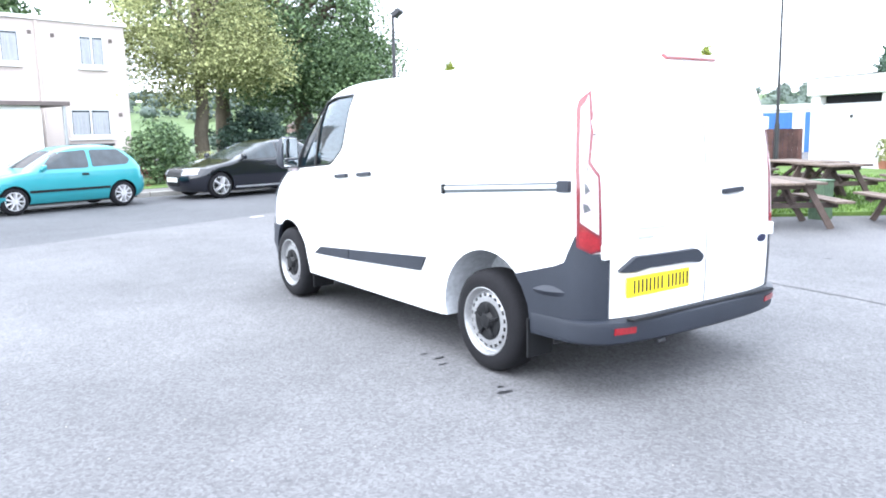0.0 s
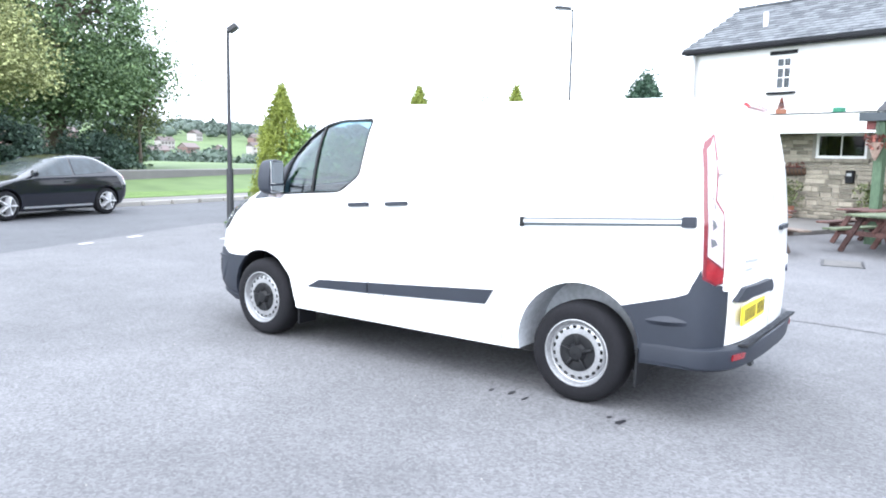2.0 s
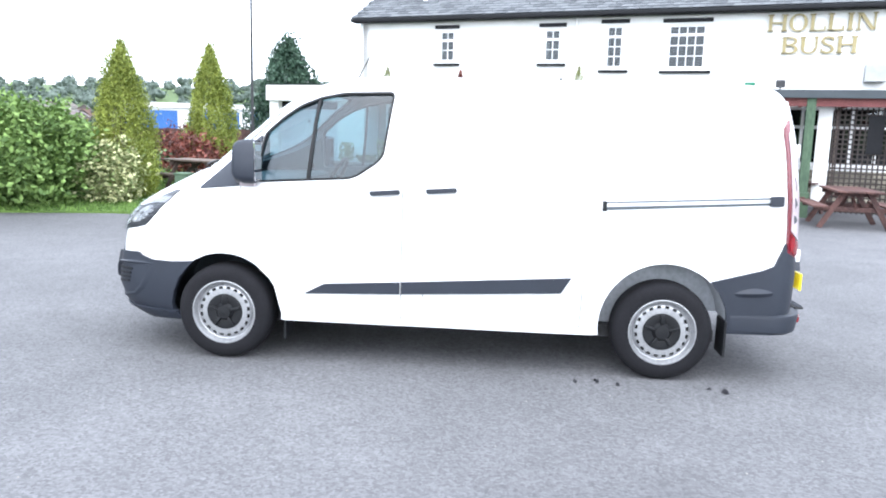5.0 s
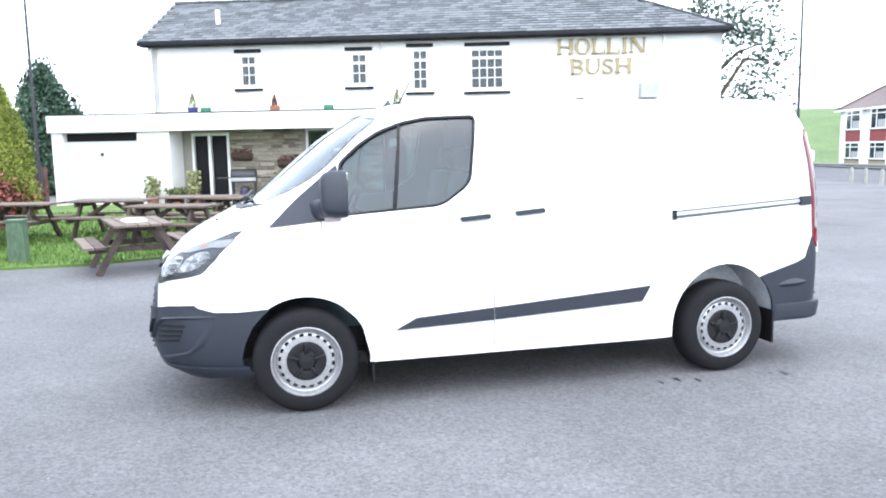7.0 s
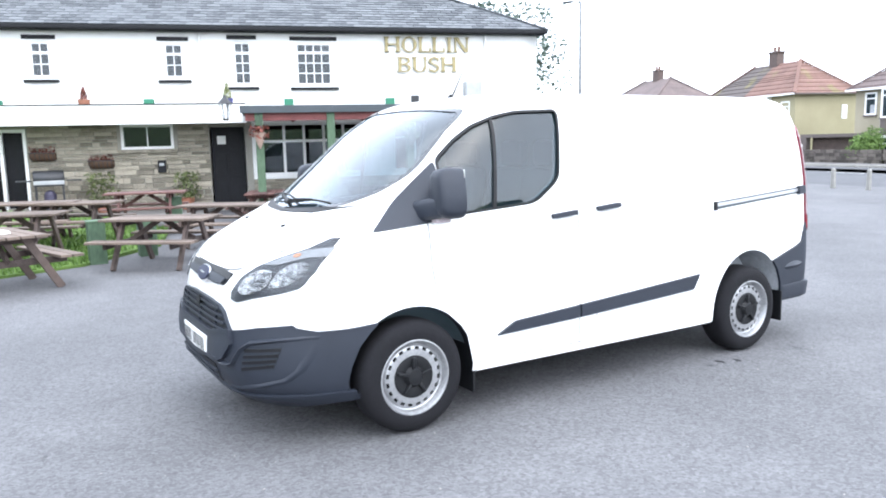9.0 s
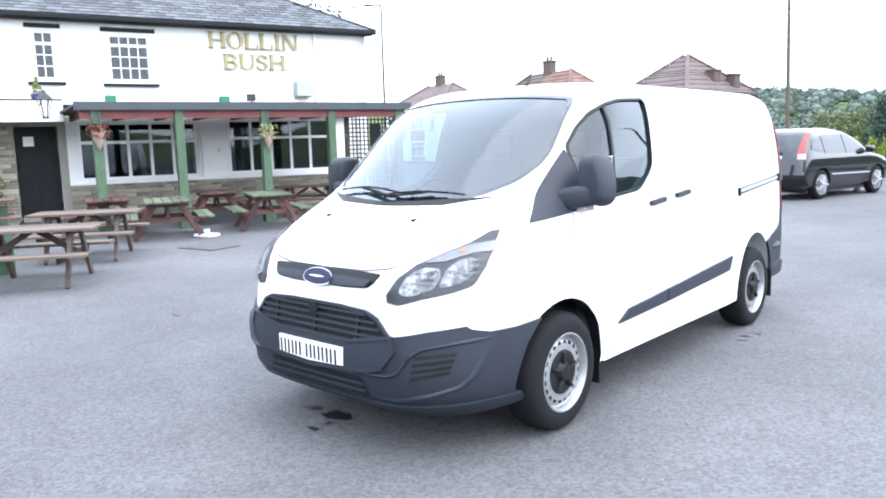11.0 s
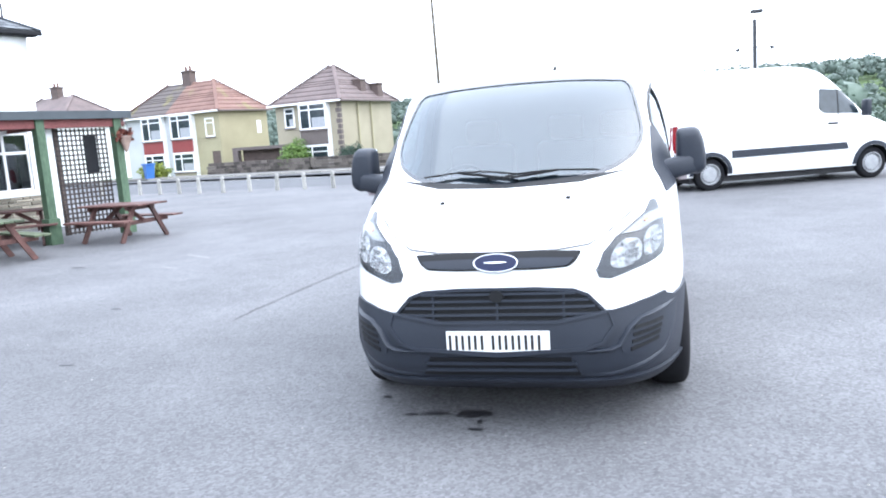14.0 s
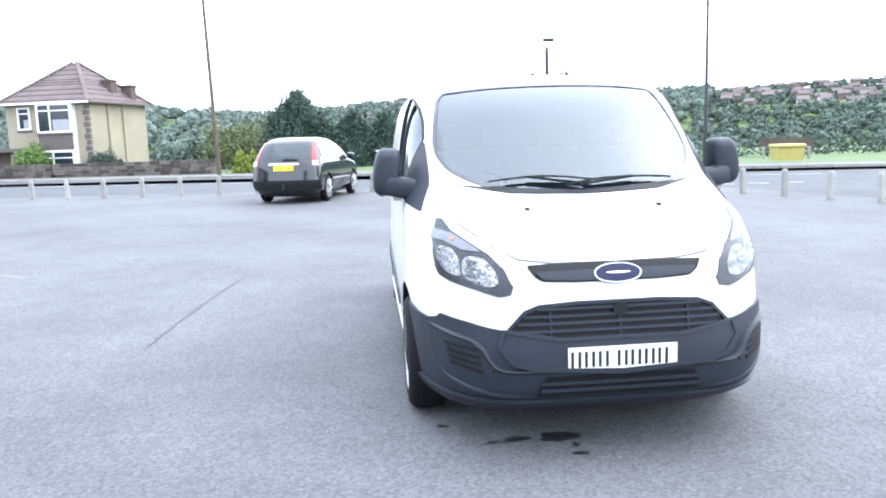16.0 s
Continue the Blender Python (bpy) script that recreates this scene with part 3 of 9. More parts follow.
def r_of_x(x, z):
    w, yf, a, yr = lerp_table(BODY, z)
    return math.degrees(math.acos(math.copysign(min(1, abs(x / (w * taper(yr + 0.05)))) ** (PW / 2), -x)))


def u_of_y(y, z):
    w, yf, a, yr = lerp_table(BODY, z)
    if y > 0:
        return math.degrees(math.asin(min(1, max(0, (y - yf + a) / a)) ** (nose_power(z)[1] / 2)))
    return math.degrees(math.asin(min(1, max(0, (yr + AR - y) / AR)) ** (PW / 2)))


def rear_wrap(u, z):
    """From the left flank (below 0, two centimetres a unit) round the tail (0..180 degrees) to the right flank."""
    if 0 <= u <= 180:
        return arc_rear(u, z)
    w, yf, a, yr = lerp_table(BODY, z)
    y = yr + AR + 0.02 * (-u if u < 0 else u - 180)
    return Vector((w * taper(y) * (-1 if u < 0 else 1), y, z))


def seam(line, f, w=0.006, off=0.0045):
    """A narrow dark strip, painted as panel-gap shade, along an open polyline on the body."""
    bm = bmesh.new()
    for (a, b), (c, e) in zip(line, line[1:]):
        n = max(1, int(math.hypot(c - a, e - b) / 0.06))
        d = Vector((c - a, e - b)).normalized() * w / 2
        pts = [(a + (c - a) * i / n, b + (e - b) * i / n) for i in range(n + 1)]
        vs = [[bm.verts.new(lifted(f, p - k * d.y, q + k * d.x, off)) for k in (-1, 1)] for p, q in pts]
        for r0, r1 in zip(vs, vs[1:]):
            bm.faces.new((r0[0], r0[1], r1[1], r1[0]))
    return bm


def on_left(y, z):
    return Vector((-side_x(y, z), y, z))


def on_front(x, z):
    return Vector((x, front_y(x, z), z))


def on_rear(x, z):
    return Vector((x, rear_y(x, z), z))


def lifted(f, u, v, off, eu=0.004, ev=0.004):
    p = f(u, v)
    if not off:
        return p
    n = (f(u + eu, v) - f(u - eu, v)).cross(f(u, v + ev) - f(u, v - ev))
    if n.length < 1e-12:
        return p
    n.normalize()
    c = Vector((0, 0.1 if abs(p.y) < 1.2 else math.copysign(1.0, p.y), 0.9))
    if n.dot(p - c) < 0:
        n = -n
    return p + n * off


def sheet(poly, f, du, dv, off=0.004, thick=0.006, bm=None):
    """A shell that lies on the body: a polygon in the surface's own coordinates, with thickness."""
    t = bmesh.new()
    t.faces.new([t.verts.new((u, v, 0)) for u, v in poly])
    for axis, d in ((0, du), (1, dv)):
        lo, hi = min(p[axis] for p in poly), max(p[axis] for p in poly)
        k = math.floor(lo / d) + 1
        while k * d < hi - 1e-6:
            co, no = [0, 0, 0], [0, 0, 0]
            co[axis], no[axis] = k * d, 1
            bmesh.ops.bisect_plane(t, geom=t.verts[:] + t.edges[:] + t.faces[:], plane_co=co, plane_no=no)
            k += 1
    eu = 0.3 if du > 0.9 else 0.004
    t.verts.index_update()
    bm = bm or bmesh.new()
    top = [bm.verts.new(lifted(f, v.co.x, v.co.y, off, eu)) for v in t.verts]
    if not thick:
        for fc in t.faces:
            bm.faces.new([top[v.index] for v in fc.verts])
        t.free()
        return bm
    low = [bm.verts.new(lifted(f, v.co.x, v.co.y, off - thick, eu)) for v in t.verts]
    for fc in t.faces:
        ids = [v.index for v in fc.verts]
        bm.faces.new([top[i] for i in ids])
        bm.faces.new([low[i] for i in reversed(ids)])
    for e in t.edges:
        if len(e.link_faces) == 1:
            a, b = e.verts[0].index, e.verts[1].index
            bm.faces.new((top[a], top[b], low[b], low[a]))
    t.free()
    return bm


def ring_sheet(outer, inner, f, off, thick, n=1, bm=None):
    """A band between two outlines with the same number of points."""
    bm = bm or bmesh.new()
    N = len(outer)
    vs = [[bm.verts.new(lifted(f, u, v, o)) for u, v in pl] for pl in (outer, inner) for o in (off, off - thick)]
    ot, ol, it, il = vs
    for i in range(N):
        j = (i + 1) % N
        for q in ((ot[i], ot[j], it[j], it[i]), (ol[j], ol[i], il[i], il[j]), (ot[j], ot[i], ol[i], ol[j]), (it[i], it[j], il[j], il[i])):
            bm.faces.new(q)
    return bm


def dense(poly, d=0.05):
    out = []
    for (a, b), (c, e) in zip(poly, poly[1:] + poly[:1]):
        n = max(1, int(math.hypot(c - a, e - b) / d))
        out += [(a + (c - a) * i / n, b + (e - b) * i / n) for i in range(n)]
    return out


def shrink(poly, d):
    """Moves an outline inwards by d."""
    n = len(poly)
    area = sum(poly[i][0] * poly[(i + 1) % n][1] - poly[(i + 1) % n][0] * poly[i][1] for i in range(n))
    s = 1 if area > 0 else -1
    out = []
    for i in range(n):
        p0, p1, p2 = Vector(poly[i - 1]), Vector(poly[i]), Vector(poly[(i + 1) % n])
        t = (p2 - p0)
        t.normalize()
        out.append((p1.x - s * t.y * d, p1.y + s * t.x * d))
    return out


def rounded(poly, r=0.04, n=4):
    """Rounds the corners of an outline."""
    out = []
    N = len(poly)
    for i in range(N):
        p0, p1, p2 = Vector(poly[i - 1]), Vector(poly[i]), Vector(poly[(i + 1) % N])
        d0, d2 = p0 - p1, p2 - p1
        k = min(r, d0.length * 0.4, d2.length * 0.4)
        a, b = p1 + d0.normalized() * k, p1 + d2.normalized() * k
        for j in range(n + 1):
            t = j / n
            q = a * (1 - t) ** 2 + p1 * 2 * t * (1 - t) + b * t * t
            out.append((q.x, q.y))
    return out


def mirror_x(bm):
    bmesh.ops.scale(bm, vec=(-1, 1, 1), verts=bm.verts)
    return bm


def loft(levels, outline, bm=None, mi=0):
    """Closes a stack of horizontal outlines into a solid."""
    bm = bm or bmesh.new()
    rings = [[bm.verts.new(p) for p in outline(z)] for z in levels]
    n = len(rings[0])
    for a, b in zip(rings, rings[1:]):
        for i in range(n):
            bm.faces.new((a[i], a[(i + 1) % n], b[(i + 1) % n], b[i]))
    bm.faces.new(rings[0][::-1])
    bm.faces.new(rings[-1])
    for f in bm.faces:
        f.material_index = mi
    return bm


def cut(ob, cutters):
    """Subtracts solids from a mesh object and keeps the result as plain mesh."""
    obs = []
    bpy.context.view_layer.update()
    for bm in cutters:
        c = new("cutter", mesh_of("cutter", bm, list(ob.data.materials)))
        c.matrix_world = ob.matrix_world.copy()
        md = ob.modifiers.new("cut", "BOOLEAN")
        md.operation, md.solver, md.object = "DIFFERENCE", "EXACT", c
        obs.append(c)
    bpy.context.view_layer.update()
    dg = bpy.context.evaluated_depsgraph_get()
    me = bpy.data.meshes.new_from_object(ob.evaluated_get(dg))
    ob.modifiers.clear()
    ob.data = me
    for c in obs:
        bpy.data.objects.remove(c)
    return ob


def body_outline(z, inset=0.0, yb=None, yn=None):
    w, yf, a, yr = lerp_table(BODY, z)
    pts = [arc_front(180 * i / 48, z) for i in range(49)]
    y0, y1 = yf - a, yr + AR
    pts += [Vector((w * taper(y0 + (y1 - y0) * i / 26), y0 + (y1 - y0) * i / 26, z)) for i in range(1, 26)]
    pts += [arc_rear(180 - 180 * i / 24, z) for i in range(25)]
    pts += [Vector((-w * taper(y1 + (y0 - y1) * i / 26), y1 + (y0 - y1) * i / 26, z)) for i in range(1, 26)]
    return pts


def mi_all(bm, k):
    for f in bm.faces:
        f.material_index = k
    return bm


van = thing("van", pose(0.025, 0, 0, 0, 0, 0.9), "white short-wheelbase panel van with grey plastic bumpers, parked", "van")
levels = [0.29, 0.36, 0.45, 0.55, 0.66, 0.76, 0.84, 0.9, 0.95, 1.0, 1.04, 1.08, 1.12, 1.16, 1.2, 1.25, 1.29, 1.32, 1.37, 1.43, 1.5, 1.57, 1.64, 1.7, 1.75, 1.79, 1.83, 1.86, 1.885, 1.905, 1.925, 1.94, 1.95, 1.956, 1.96]
body = part("body", loft(levels, body_outline), [VAN_WHITE, LINER, TRIM_GREY, PLASTIC_DK], van, smooth=38)
SIDE_WIN = rounded([(1.235, 1.222), (1.212, 1.535), (1.084, 1.648), (0.965, 1.726), (0.816, 1.782), (0.66, 1.812), (0.335, 1.823), (0.392, 1.42), (0.43, 1.372), (0.56, 1.282), (0.62, 1.262)], 0.035)
SCREEN_H = [(0, 1.243), (0.2, 1.247), (0.4, 1.262), (0.58, 1.298), (0.70, 1.365), (0.75, 1.45), (0.755, 1.52), (0.735, 1.64), (0.70, 1.79), (0.66, 1.83), (0.45, 1.85), (0.22, 1.86), (0, 1.863)]
SCREEN = rounded(SCREEN_H + [(-x, z) for x, z in SCREEN_H[-2:0:-1]], 0.12, 5)
cutters = []
for y, r, zc in ((1.4665, 0.398, 0.335), (-1.4665, 0.42, 0.36)):
    for s in (-1, 1):
        c = bmesh.new()
        rod(c, (s * 0.60, y, zc), (s * 1.2, y, zc), r, seg=48)
        cutters.append(mi_all(c, 3 if y > 0 else 1))


def cab_outline(z):
    w, yf, a, yr = lerp_table(BODY, z)
    w, a = w - 0.06, a - 0.02
    yf = min(yf - 0.05, 1.9)
    pts = []
    for i in range(25):
        c, s = math.cos(math.pi * i / 24), math.sin(math.pi * i / 24)
        p, q = nose_power(z)
        pts.append(Vector((-w * math.copysign(abs(c) ** (2 / p), c), yf - a + a * abs(s) ** (2 / q), z)))
    return pts + [Vector((w, 0.12, z)), Vector((-w, 0.12, z))]


c = loft([0.45, 0.8, 1.1, 1.2, 1.3, 1.4, 1.5, 1.6, 1.7, 1.78, 1.83, 1.86, 1.885], cab_outline)
cutters.append(mi_all(c, 2))
c = prism(bmesh.new(), SIDE_WIN, -1.3, 1.3)
bmesh.ops.transform(c, matrix=Matrix(((0, 0, 1, 0), (1, 0, 0, 0), (0, 1, 0, 0), (0, 0, 0, 1))), verts=c.verts)
cutters.append(mi_all(c, 2))
c = prism(bmesh.new(), SCREEN, 0.75, 2.2)
bmesh.ops.transform(c, matrix=Matrix(((1, 0, 0, 0), (0, 0, 1, 0), (0, 1, 0, 0), (0, 0, 0, 1))), verts=c.verts)
cutters.append(mi_all(c, 2))
cutters.append(mi_all(boxed(-1.2, 1.2, -2.6, -1.82, 0.1, 0.41), 1))
cut(body, cutters)
body.data.shade_smooth()
body.data.set_sharp_from_angle(angle=radians(30))

# glazing
part("windscreen", sheet(dense(SCREEN, 0.08), on_front, 0.09, 0.06, -0.003, 0), GLASS_CAR, van, smooth=30).visible_shadow = False
so = dense(SCREEN, 0.05)
part("windscreen_surround", ring_sheet(shrink(so, -0.005), shrink(so, 0.014), on_front, 0.002, 0.008), FRIT, van, "black windscreen surround", smooth=30)
for s in (1, -1):
    g = sheet(SIDE_WIN, on_left, 0.1, 0.06, -0.012, 0)
    sw = dense(SIDE_WIN, 0.05)
    fr = ring_sheet(shrink(sw, -0.007), shrink(sw, 0.007), on_left, 0.003, 0.014)
    bar = sheet([(0.9, 1.245), (0.876, 1.245), (0.822, 1.785), (0.842, 1.779)], on_left, 0.1, 0.06, 0.0, 0.014)
    quarter = sheet(dense(rounded([(1.66, 1.153), (1.47, 1.33), (1.355, 1.425), (1.225, 1.53), (1.237, 1.2)], 0.02), 0.05), on_left, 0.05, 0.05, 0.007, 0.012)
    door = sheet(dense([(1.345, 1.19), (1.335, 0.95), (1.30, 0.72), (1.12, 0.55), (1.07, 0.345), (0.26, 0.345), (0.26, 1.40), (0.35, 1.36), (0.36, 1.28), (0.6, 1.2), (1.2, 1.185)], 0.06), on_left, 0.1, 0.08, 0.0035, 0.005)
    strip_a = sheet([(0.905, 0.487), (0.77, 0.557), (0.262, 0.59), (0.262, 0.51)], on_left, 0.12, 0.05, 0.02, 0.02)
    strip_b = sheet([(0.248, 0.591), (-0.86, 0.668), (-0.795, 0.565), (0.248, 0.511)], on_left, 0.12, 0.05, 0.02, 0.02)
    slider = sheet(dense([(0.24, 0.345), (0.24, 1.77), (-0.97, 1.77), (-0.97, 0.9), (-0.93, 0.6), (-0.92, 0.345)], 0.08), on_left, 0.1, 0.08, 0.0035, 0.005)
    handles = [sheet(rounded([(y0, z0 + 0.008), (y0 - 0.2, z0 + 0.024), (y0 - 0.205, z0 - 0.006), (y0 - 0.01, z0 - 0.022)], 0.02), on_left, 0.04, 0.02, 0.03, 0.024) for y0, z0 in ((0.475, 1.175), (0.105, 1.2))]
    rail = sheet([(-1.05, 1.113), (-1.05, 1.168), (-2.12, 1.226), (-2.12, 1.178)], on_left, 0.1, 0.02, 0.004, 0.01)
    rail_bar = sheet([(-1.06, 1.135), (-1.06, 1.158), (-2.11, 1.213), (-2.11, 1.192)], on_left, 0.1, 0.02, 0.012, 0.012)
    rail_cap = sheet(rounded([(-2.085, 1.168), (-2.085, 1.232), (-2.165, 1.236), (-2.165, 1.172)], 0.01), on_left, 0.03, 0.02, 0.03, 0.03)
    rail_end = sheet([(-1.035, 1.108), (-1.035, 1.172), (-1.06, 1.172), (-1.06, 1.108)], on_left, 0.03, 0.02, 0.018, 0.018)
    sill = sheet([(1.05, 0.293), (1.05, 0.335), (-1.02, 0.335), (-1.02, 0.293)], on_left, 0.1, 0.02, 0.012, 0.02)
    flap_cap = sheet(rounded([(-1.87, 0.995), (-1.87, 1.005), (-1.88, 1.005), (-1.88, 0.995)], 0.003), on_left, 0.02, 0.02, 0.002, 0.003)
    items = [("side_window", g, GLASS_SIDE, ""), ("window_seal", fr, PLASTIC_DK, "black window seal"), ("window_bar", bar, PLASTIC_DK, ""), ("quarter_panel", quarter, PLASTIC, "dark plastic sail panel"),
             ("front_door", door, VAN_WHITE, ""), ("rubbing_strip", strip_a, PLASTIC, "grey plastic rubbing strip"), ("rubbing_strip", strip_b, PLASTIC, "grey plastic rubbing strip"), ("sliding_door", slider, VAN_WHITE, ""),
             ("door_handle", handles[0], PLASTIC, "dark door handle"), ("door_handle", handles[1], PLASTIC, "dark door handle"), ("sliding_rail_groove", rail, TRIM_GREY, ""), ("sliding_rail", rail_bar, SATIN, "satin metal sliding rail"),
             ("rail_cap", rail_cap, PLASTIC, ""), ("rail_end", rail_end, PLASTIC_DK, ""), ("sill", sill, VAN_WHITE, ""), ("side_marker", flap_cap, VAN_WHITE, "")]
    for nm, b, mt, lb in items:
        ob = part(nm, mirror_x(b) if s < 0 else b, mt, van, lb, smooth=35)
        if nm == "side_window":
            ob.visible_shadow = False

    for ln in ([(1.345, 1.19), (1.335, 0.95), (1.30, 0.74)], [(0.254, 0.345), (0.254, 1.80)], [(-0.972, 1.77), (-0.972, 0.9), (-0.935, 0.62), (-0.925, 0.345)], [(0.24, 1.775), (-0.97, 1.775)], [(1.05, 0.342), (-1.0, 0.342)], [(0.1, 0.345), (0.11, 0.6)]):
        b = seam(ln, on_left, 0.005)
        part("shut_line", mirror_x(b) if s < 0 else b, GAP_SHADE, van)
part("shut_line", seam([(-0.80, 1.2), (-0.68, 1.1), (-0.56, 1.02), (-0.46, 0.965), (-0.3, 0.947), (0, 0.942), (0.3, 0.947), (0.46, 0.965), (0.56, 1.02), (0.68, 1.1), (0.80, 1.2)], on_front, 0.007, 0.005), GAP_SHADE, van)
# bonnet, front bumper, grille
part("bonnet", sheet(dense([(0, 0.945), (0.3, 0.95), (0.46, 0.97), (0.56, 1.02), (0.68, 1.1), (0.79, 1.17), (0.80, 1.24), (0.76, 1.30), (0.55, 1.25), (0.3, 1.232), (0, 1.225),
      (-0.3, 1.232), (-0.55, 1.25), (-0.76, 1.30), (-0.80, 1.24), (-0.79, 1.17), (-0.68, 1.1), (-0.56, 1.02), (-0.46, 0.97), (-0.3, 0.95)], 0.07), on_front, 0.08, 0.025, 0.004, 0.006), VAN_WHITE, van, smooth=40)
half = [(u_of_y(1.845, 0.3), 0.285), (u_of_y(1.847, 0.335), 0.335), (u_of_y(1.83, 0.45), 0.45), (u_of_y(1.785, 0.55), 0.55), (u_of_y(1.725, 0.62), 0.62), (u_of_y(1.675, 0.668), 0.668), (u_of_y(1.85, 0.66), 0.653), (u_of_y(2.0, 0.65), 0.652), (u_of_y(2.1, 0.66), 0.676), (u_of_y(2.12, 0.69), 0.694), (u_of_x(-0.70, 0.68), 0.68), (u_of_x(-0.54, 0.65), 0.648), (u_of_x(-0.28, 0.6), 0.598)]
top = half + [(180 - u, z) for u, z in reversed(half)]
bottom = [(140, 0.25), (110, 0.232), (90, 0.23), (70, 0.232), (40, 0.25)]
part("front_bumper", sheet(top + bottom, arc_front, 4, 0.04, 0.014, 0.03), PLASTIC, van, "grey plastic front bumper", smooth=40)
lip = [(30, 0.31), (150, 0.31), (150, 0.262), (120, 0.236), (90, 0.228), (60, 0.236), (30, 0.262)]
part("bumper_lip", sheet(lip, arc_front, 4, 0.03, 0.028, 0.025), PLASTIC, van, smooth=40)
# raised frame round the number plate
fr_half = [(0.0, 0.602), (-0.29, 0.6), (-0.54, 0.645), (-0.56, 0.58), (-0.50, 0.5), (-0.42, 0.475), (0.0, 0.455)]
frame_poly = fr_half[:-1] + [(0.0, 0.455)] + [(-x, z) for x, z in fr_half[-2:0:-1]]
part("plate_panel", sheet(frame_poly, on_front, 0.08, 0.04, 0.03, 0.02), PLASTIC, van, smooth=40)
def oval(cx, cz, rx, rz, n=28):
    return [(cx + rx * math.cos(i * 2 * math.pi / n), cz + rz * math.sin(i * 2 * math.pi / n)) for i in range(n)]


gp = [(-0.28, 0.598), (-0.53, 0.648), (-0.45, 0.735), (-0.38, 0.762), (-0.2, 0.772), (0.2, 0.772), (0.38, 0.762), (0.45, 0.735), (0.53, 0.648), (0.28, 0.598)]
grille = part("grille", sheet(gp, on_front, 0.06, 0.03, 0.006, 0.008), PLASTIC_DK, van, "black slatted grille")
for i in range(4):
    z = 0.64 + i * 0.0345
    hw = lerp_table([(0.598, 0.30), (0.648, 0.5), (0.735, 0.43), (0.772, 0.25)], z)[0]
    part("slat", sheet([(-hw, z - 0.005), (hw, z - 0.005), (hw, z + 0.008), (-hw, z + 0.008)], on_front, 0.06, 0.03, 0.024, 0.02), PLASTIC, grille, smooth=30)
for x in (-0.33, 0.0, 0.33):
    part("upright", sheet([(x - 0.006, 0.605), (x + 0.006, 0.605), (x + 0.006, 0.76), (x - 0.006, 0.76)], on_front, 0.06, 0.03, 0.016, 0.012), PLASTIC, grille)
part("grille_boss", sheet(oval(0, 0.735, 0.036, 0.03, 20), on_front, 0.05, 0.03, 0.03, 0.02), PLASTIC_DK, grille, smooth=40)
gi = dense(gp, 0.06)
part("grille_surround", ring_sheet(shrink(gi, -0.004), shrink(gi, 0.012), on_front, 0.02, 0.02), PLASTIC, grille, smooth=40)
# Near-black back sheet paints the dark holes between the slats.
lg = part("lower_grille", sheet([(-0.4, 0.34), (0.4, 0.34), (0.355, 0.432), (-0.355, 0.432)], on_front, 0.06, 0.03, 0.02, 0.01), PLASTIC_DK, van, "black lower grille")
for z in (0.368, 0.402):
    part("slat", sheet([(-0.385, z - 0.005), (0.385, z - 0.005), (0.38, z + 0.007), (-0.38, z + 0.007)], on_front, 0.06, 0.03, 0.032, 0.016), PLASTIC, lg)


def ridge(line, f, w, off, rise):
    """A soft raised crease along an open line on the body: flat back, rounded crest, faded at both ends."""
    pts = []
    for (a, b), (c, e) in zip(line, line[1:]):
        n = max(1, int(math.hypot(c - a, e - b) / 0.03))
        pts += [(a + (c - a) * i / n, b + (e - b) * i / n) for i in range(n)]
    pts.append(line[-1])
    bm, rows = bmesh.new(), []
    for i, (a, b) in enumerate(pts):
        p0, p1 = pts[max(0, i - 1)], pts[min(len(pts) - 1, i + 1)]
        d = Vector((p1[0] - p0[0], p1[1] - p0[1])).normalized() * w / 2
        e = min(1.0, min(i, len(pts) - 1 - i) / 4)
        rows.append([bm.verts.new(lifted(f, a - k * d.y, b + k * d.x, off + q * rise * e)) for k, q in ((-1.3, -0.2), (-0.5, 0.8), (0.1, 1.0), (0.6, 0.75), (1.3, -0.2))])
    for r0, r1 in zip(rows, rows[1:]):
        for k in range(4):
            bm.faces.new((r0[k], r0[k + 1], r1[k + 1], r1[k]))
    return bm


for s in (-1, 1):
    fx = (lambda b: mirror_x(b)) if s > 0 else (lambda b: b)
    pocket = [(-0.86, 0.615), (-0.777, 0.608), (-0.675, 0.588), (-0.635, 0.552), (-0.59, 0.478), (-0.6, 0.44), (-0.72, 0.4), (-0.8, 0.41), (-0.835, 0.47)]
    pk = part("fog_lamp_panel", fx(sheet(dense(pocket, 0.05), on_front, 0.05, 0.03, 0.017, 0.012)), PLASTIC, van, smooth=40)
    part("blade_crest", fx(ridge([(-0.868, 0.624), (-0.777, 0.616), (-0.68, 0.597), (-0.632, 0.556), (-0.583, 0.478), (-0.545, 0.462), (-0.36, 0.455)], on_front, 0.02, 0.014, 0.024)), PLASTIC, pk, smooth=60)
    part("blade_crest", fx(ridge([(-0.866, 0.618), (-0.852, 0.53), (-0.83, 0.45), (-0.79, 0.395), (-0.7, 0.362), (-0.56, 0.335), (-0.4, 0.325)], on_front, 0.022, 0.014, 0.009)), PLASTIC, pk, smooth=60)
    # Slots are not cut: dark strips on the panel paint their shade.
    for i in range(4):
        zl, zr = 0.556 - i * 0.034, 0.566 - i * 0.029
        xl, xr = -0.655 + i * 0.006, -0.79 + i * 0.007
        part("vent_slot", fx(sheet([(xl, zl - 0.009), (xl, zl + 0.008), (xr, zr + 0.008), (xr, zr - 0.009)], on_front, 0.04, 0.03, 0.021, 0.01)), PLASTIC_DK, pk)
fe = dense(frame_poly, 0.05)
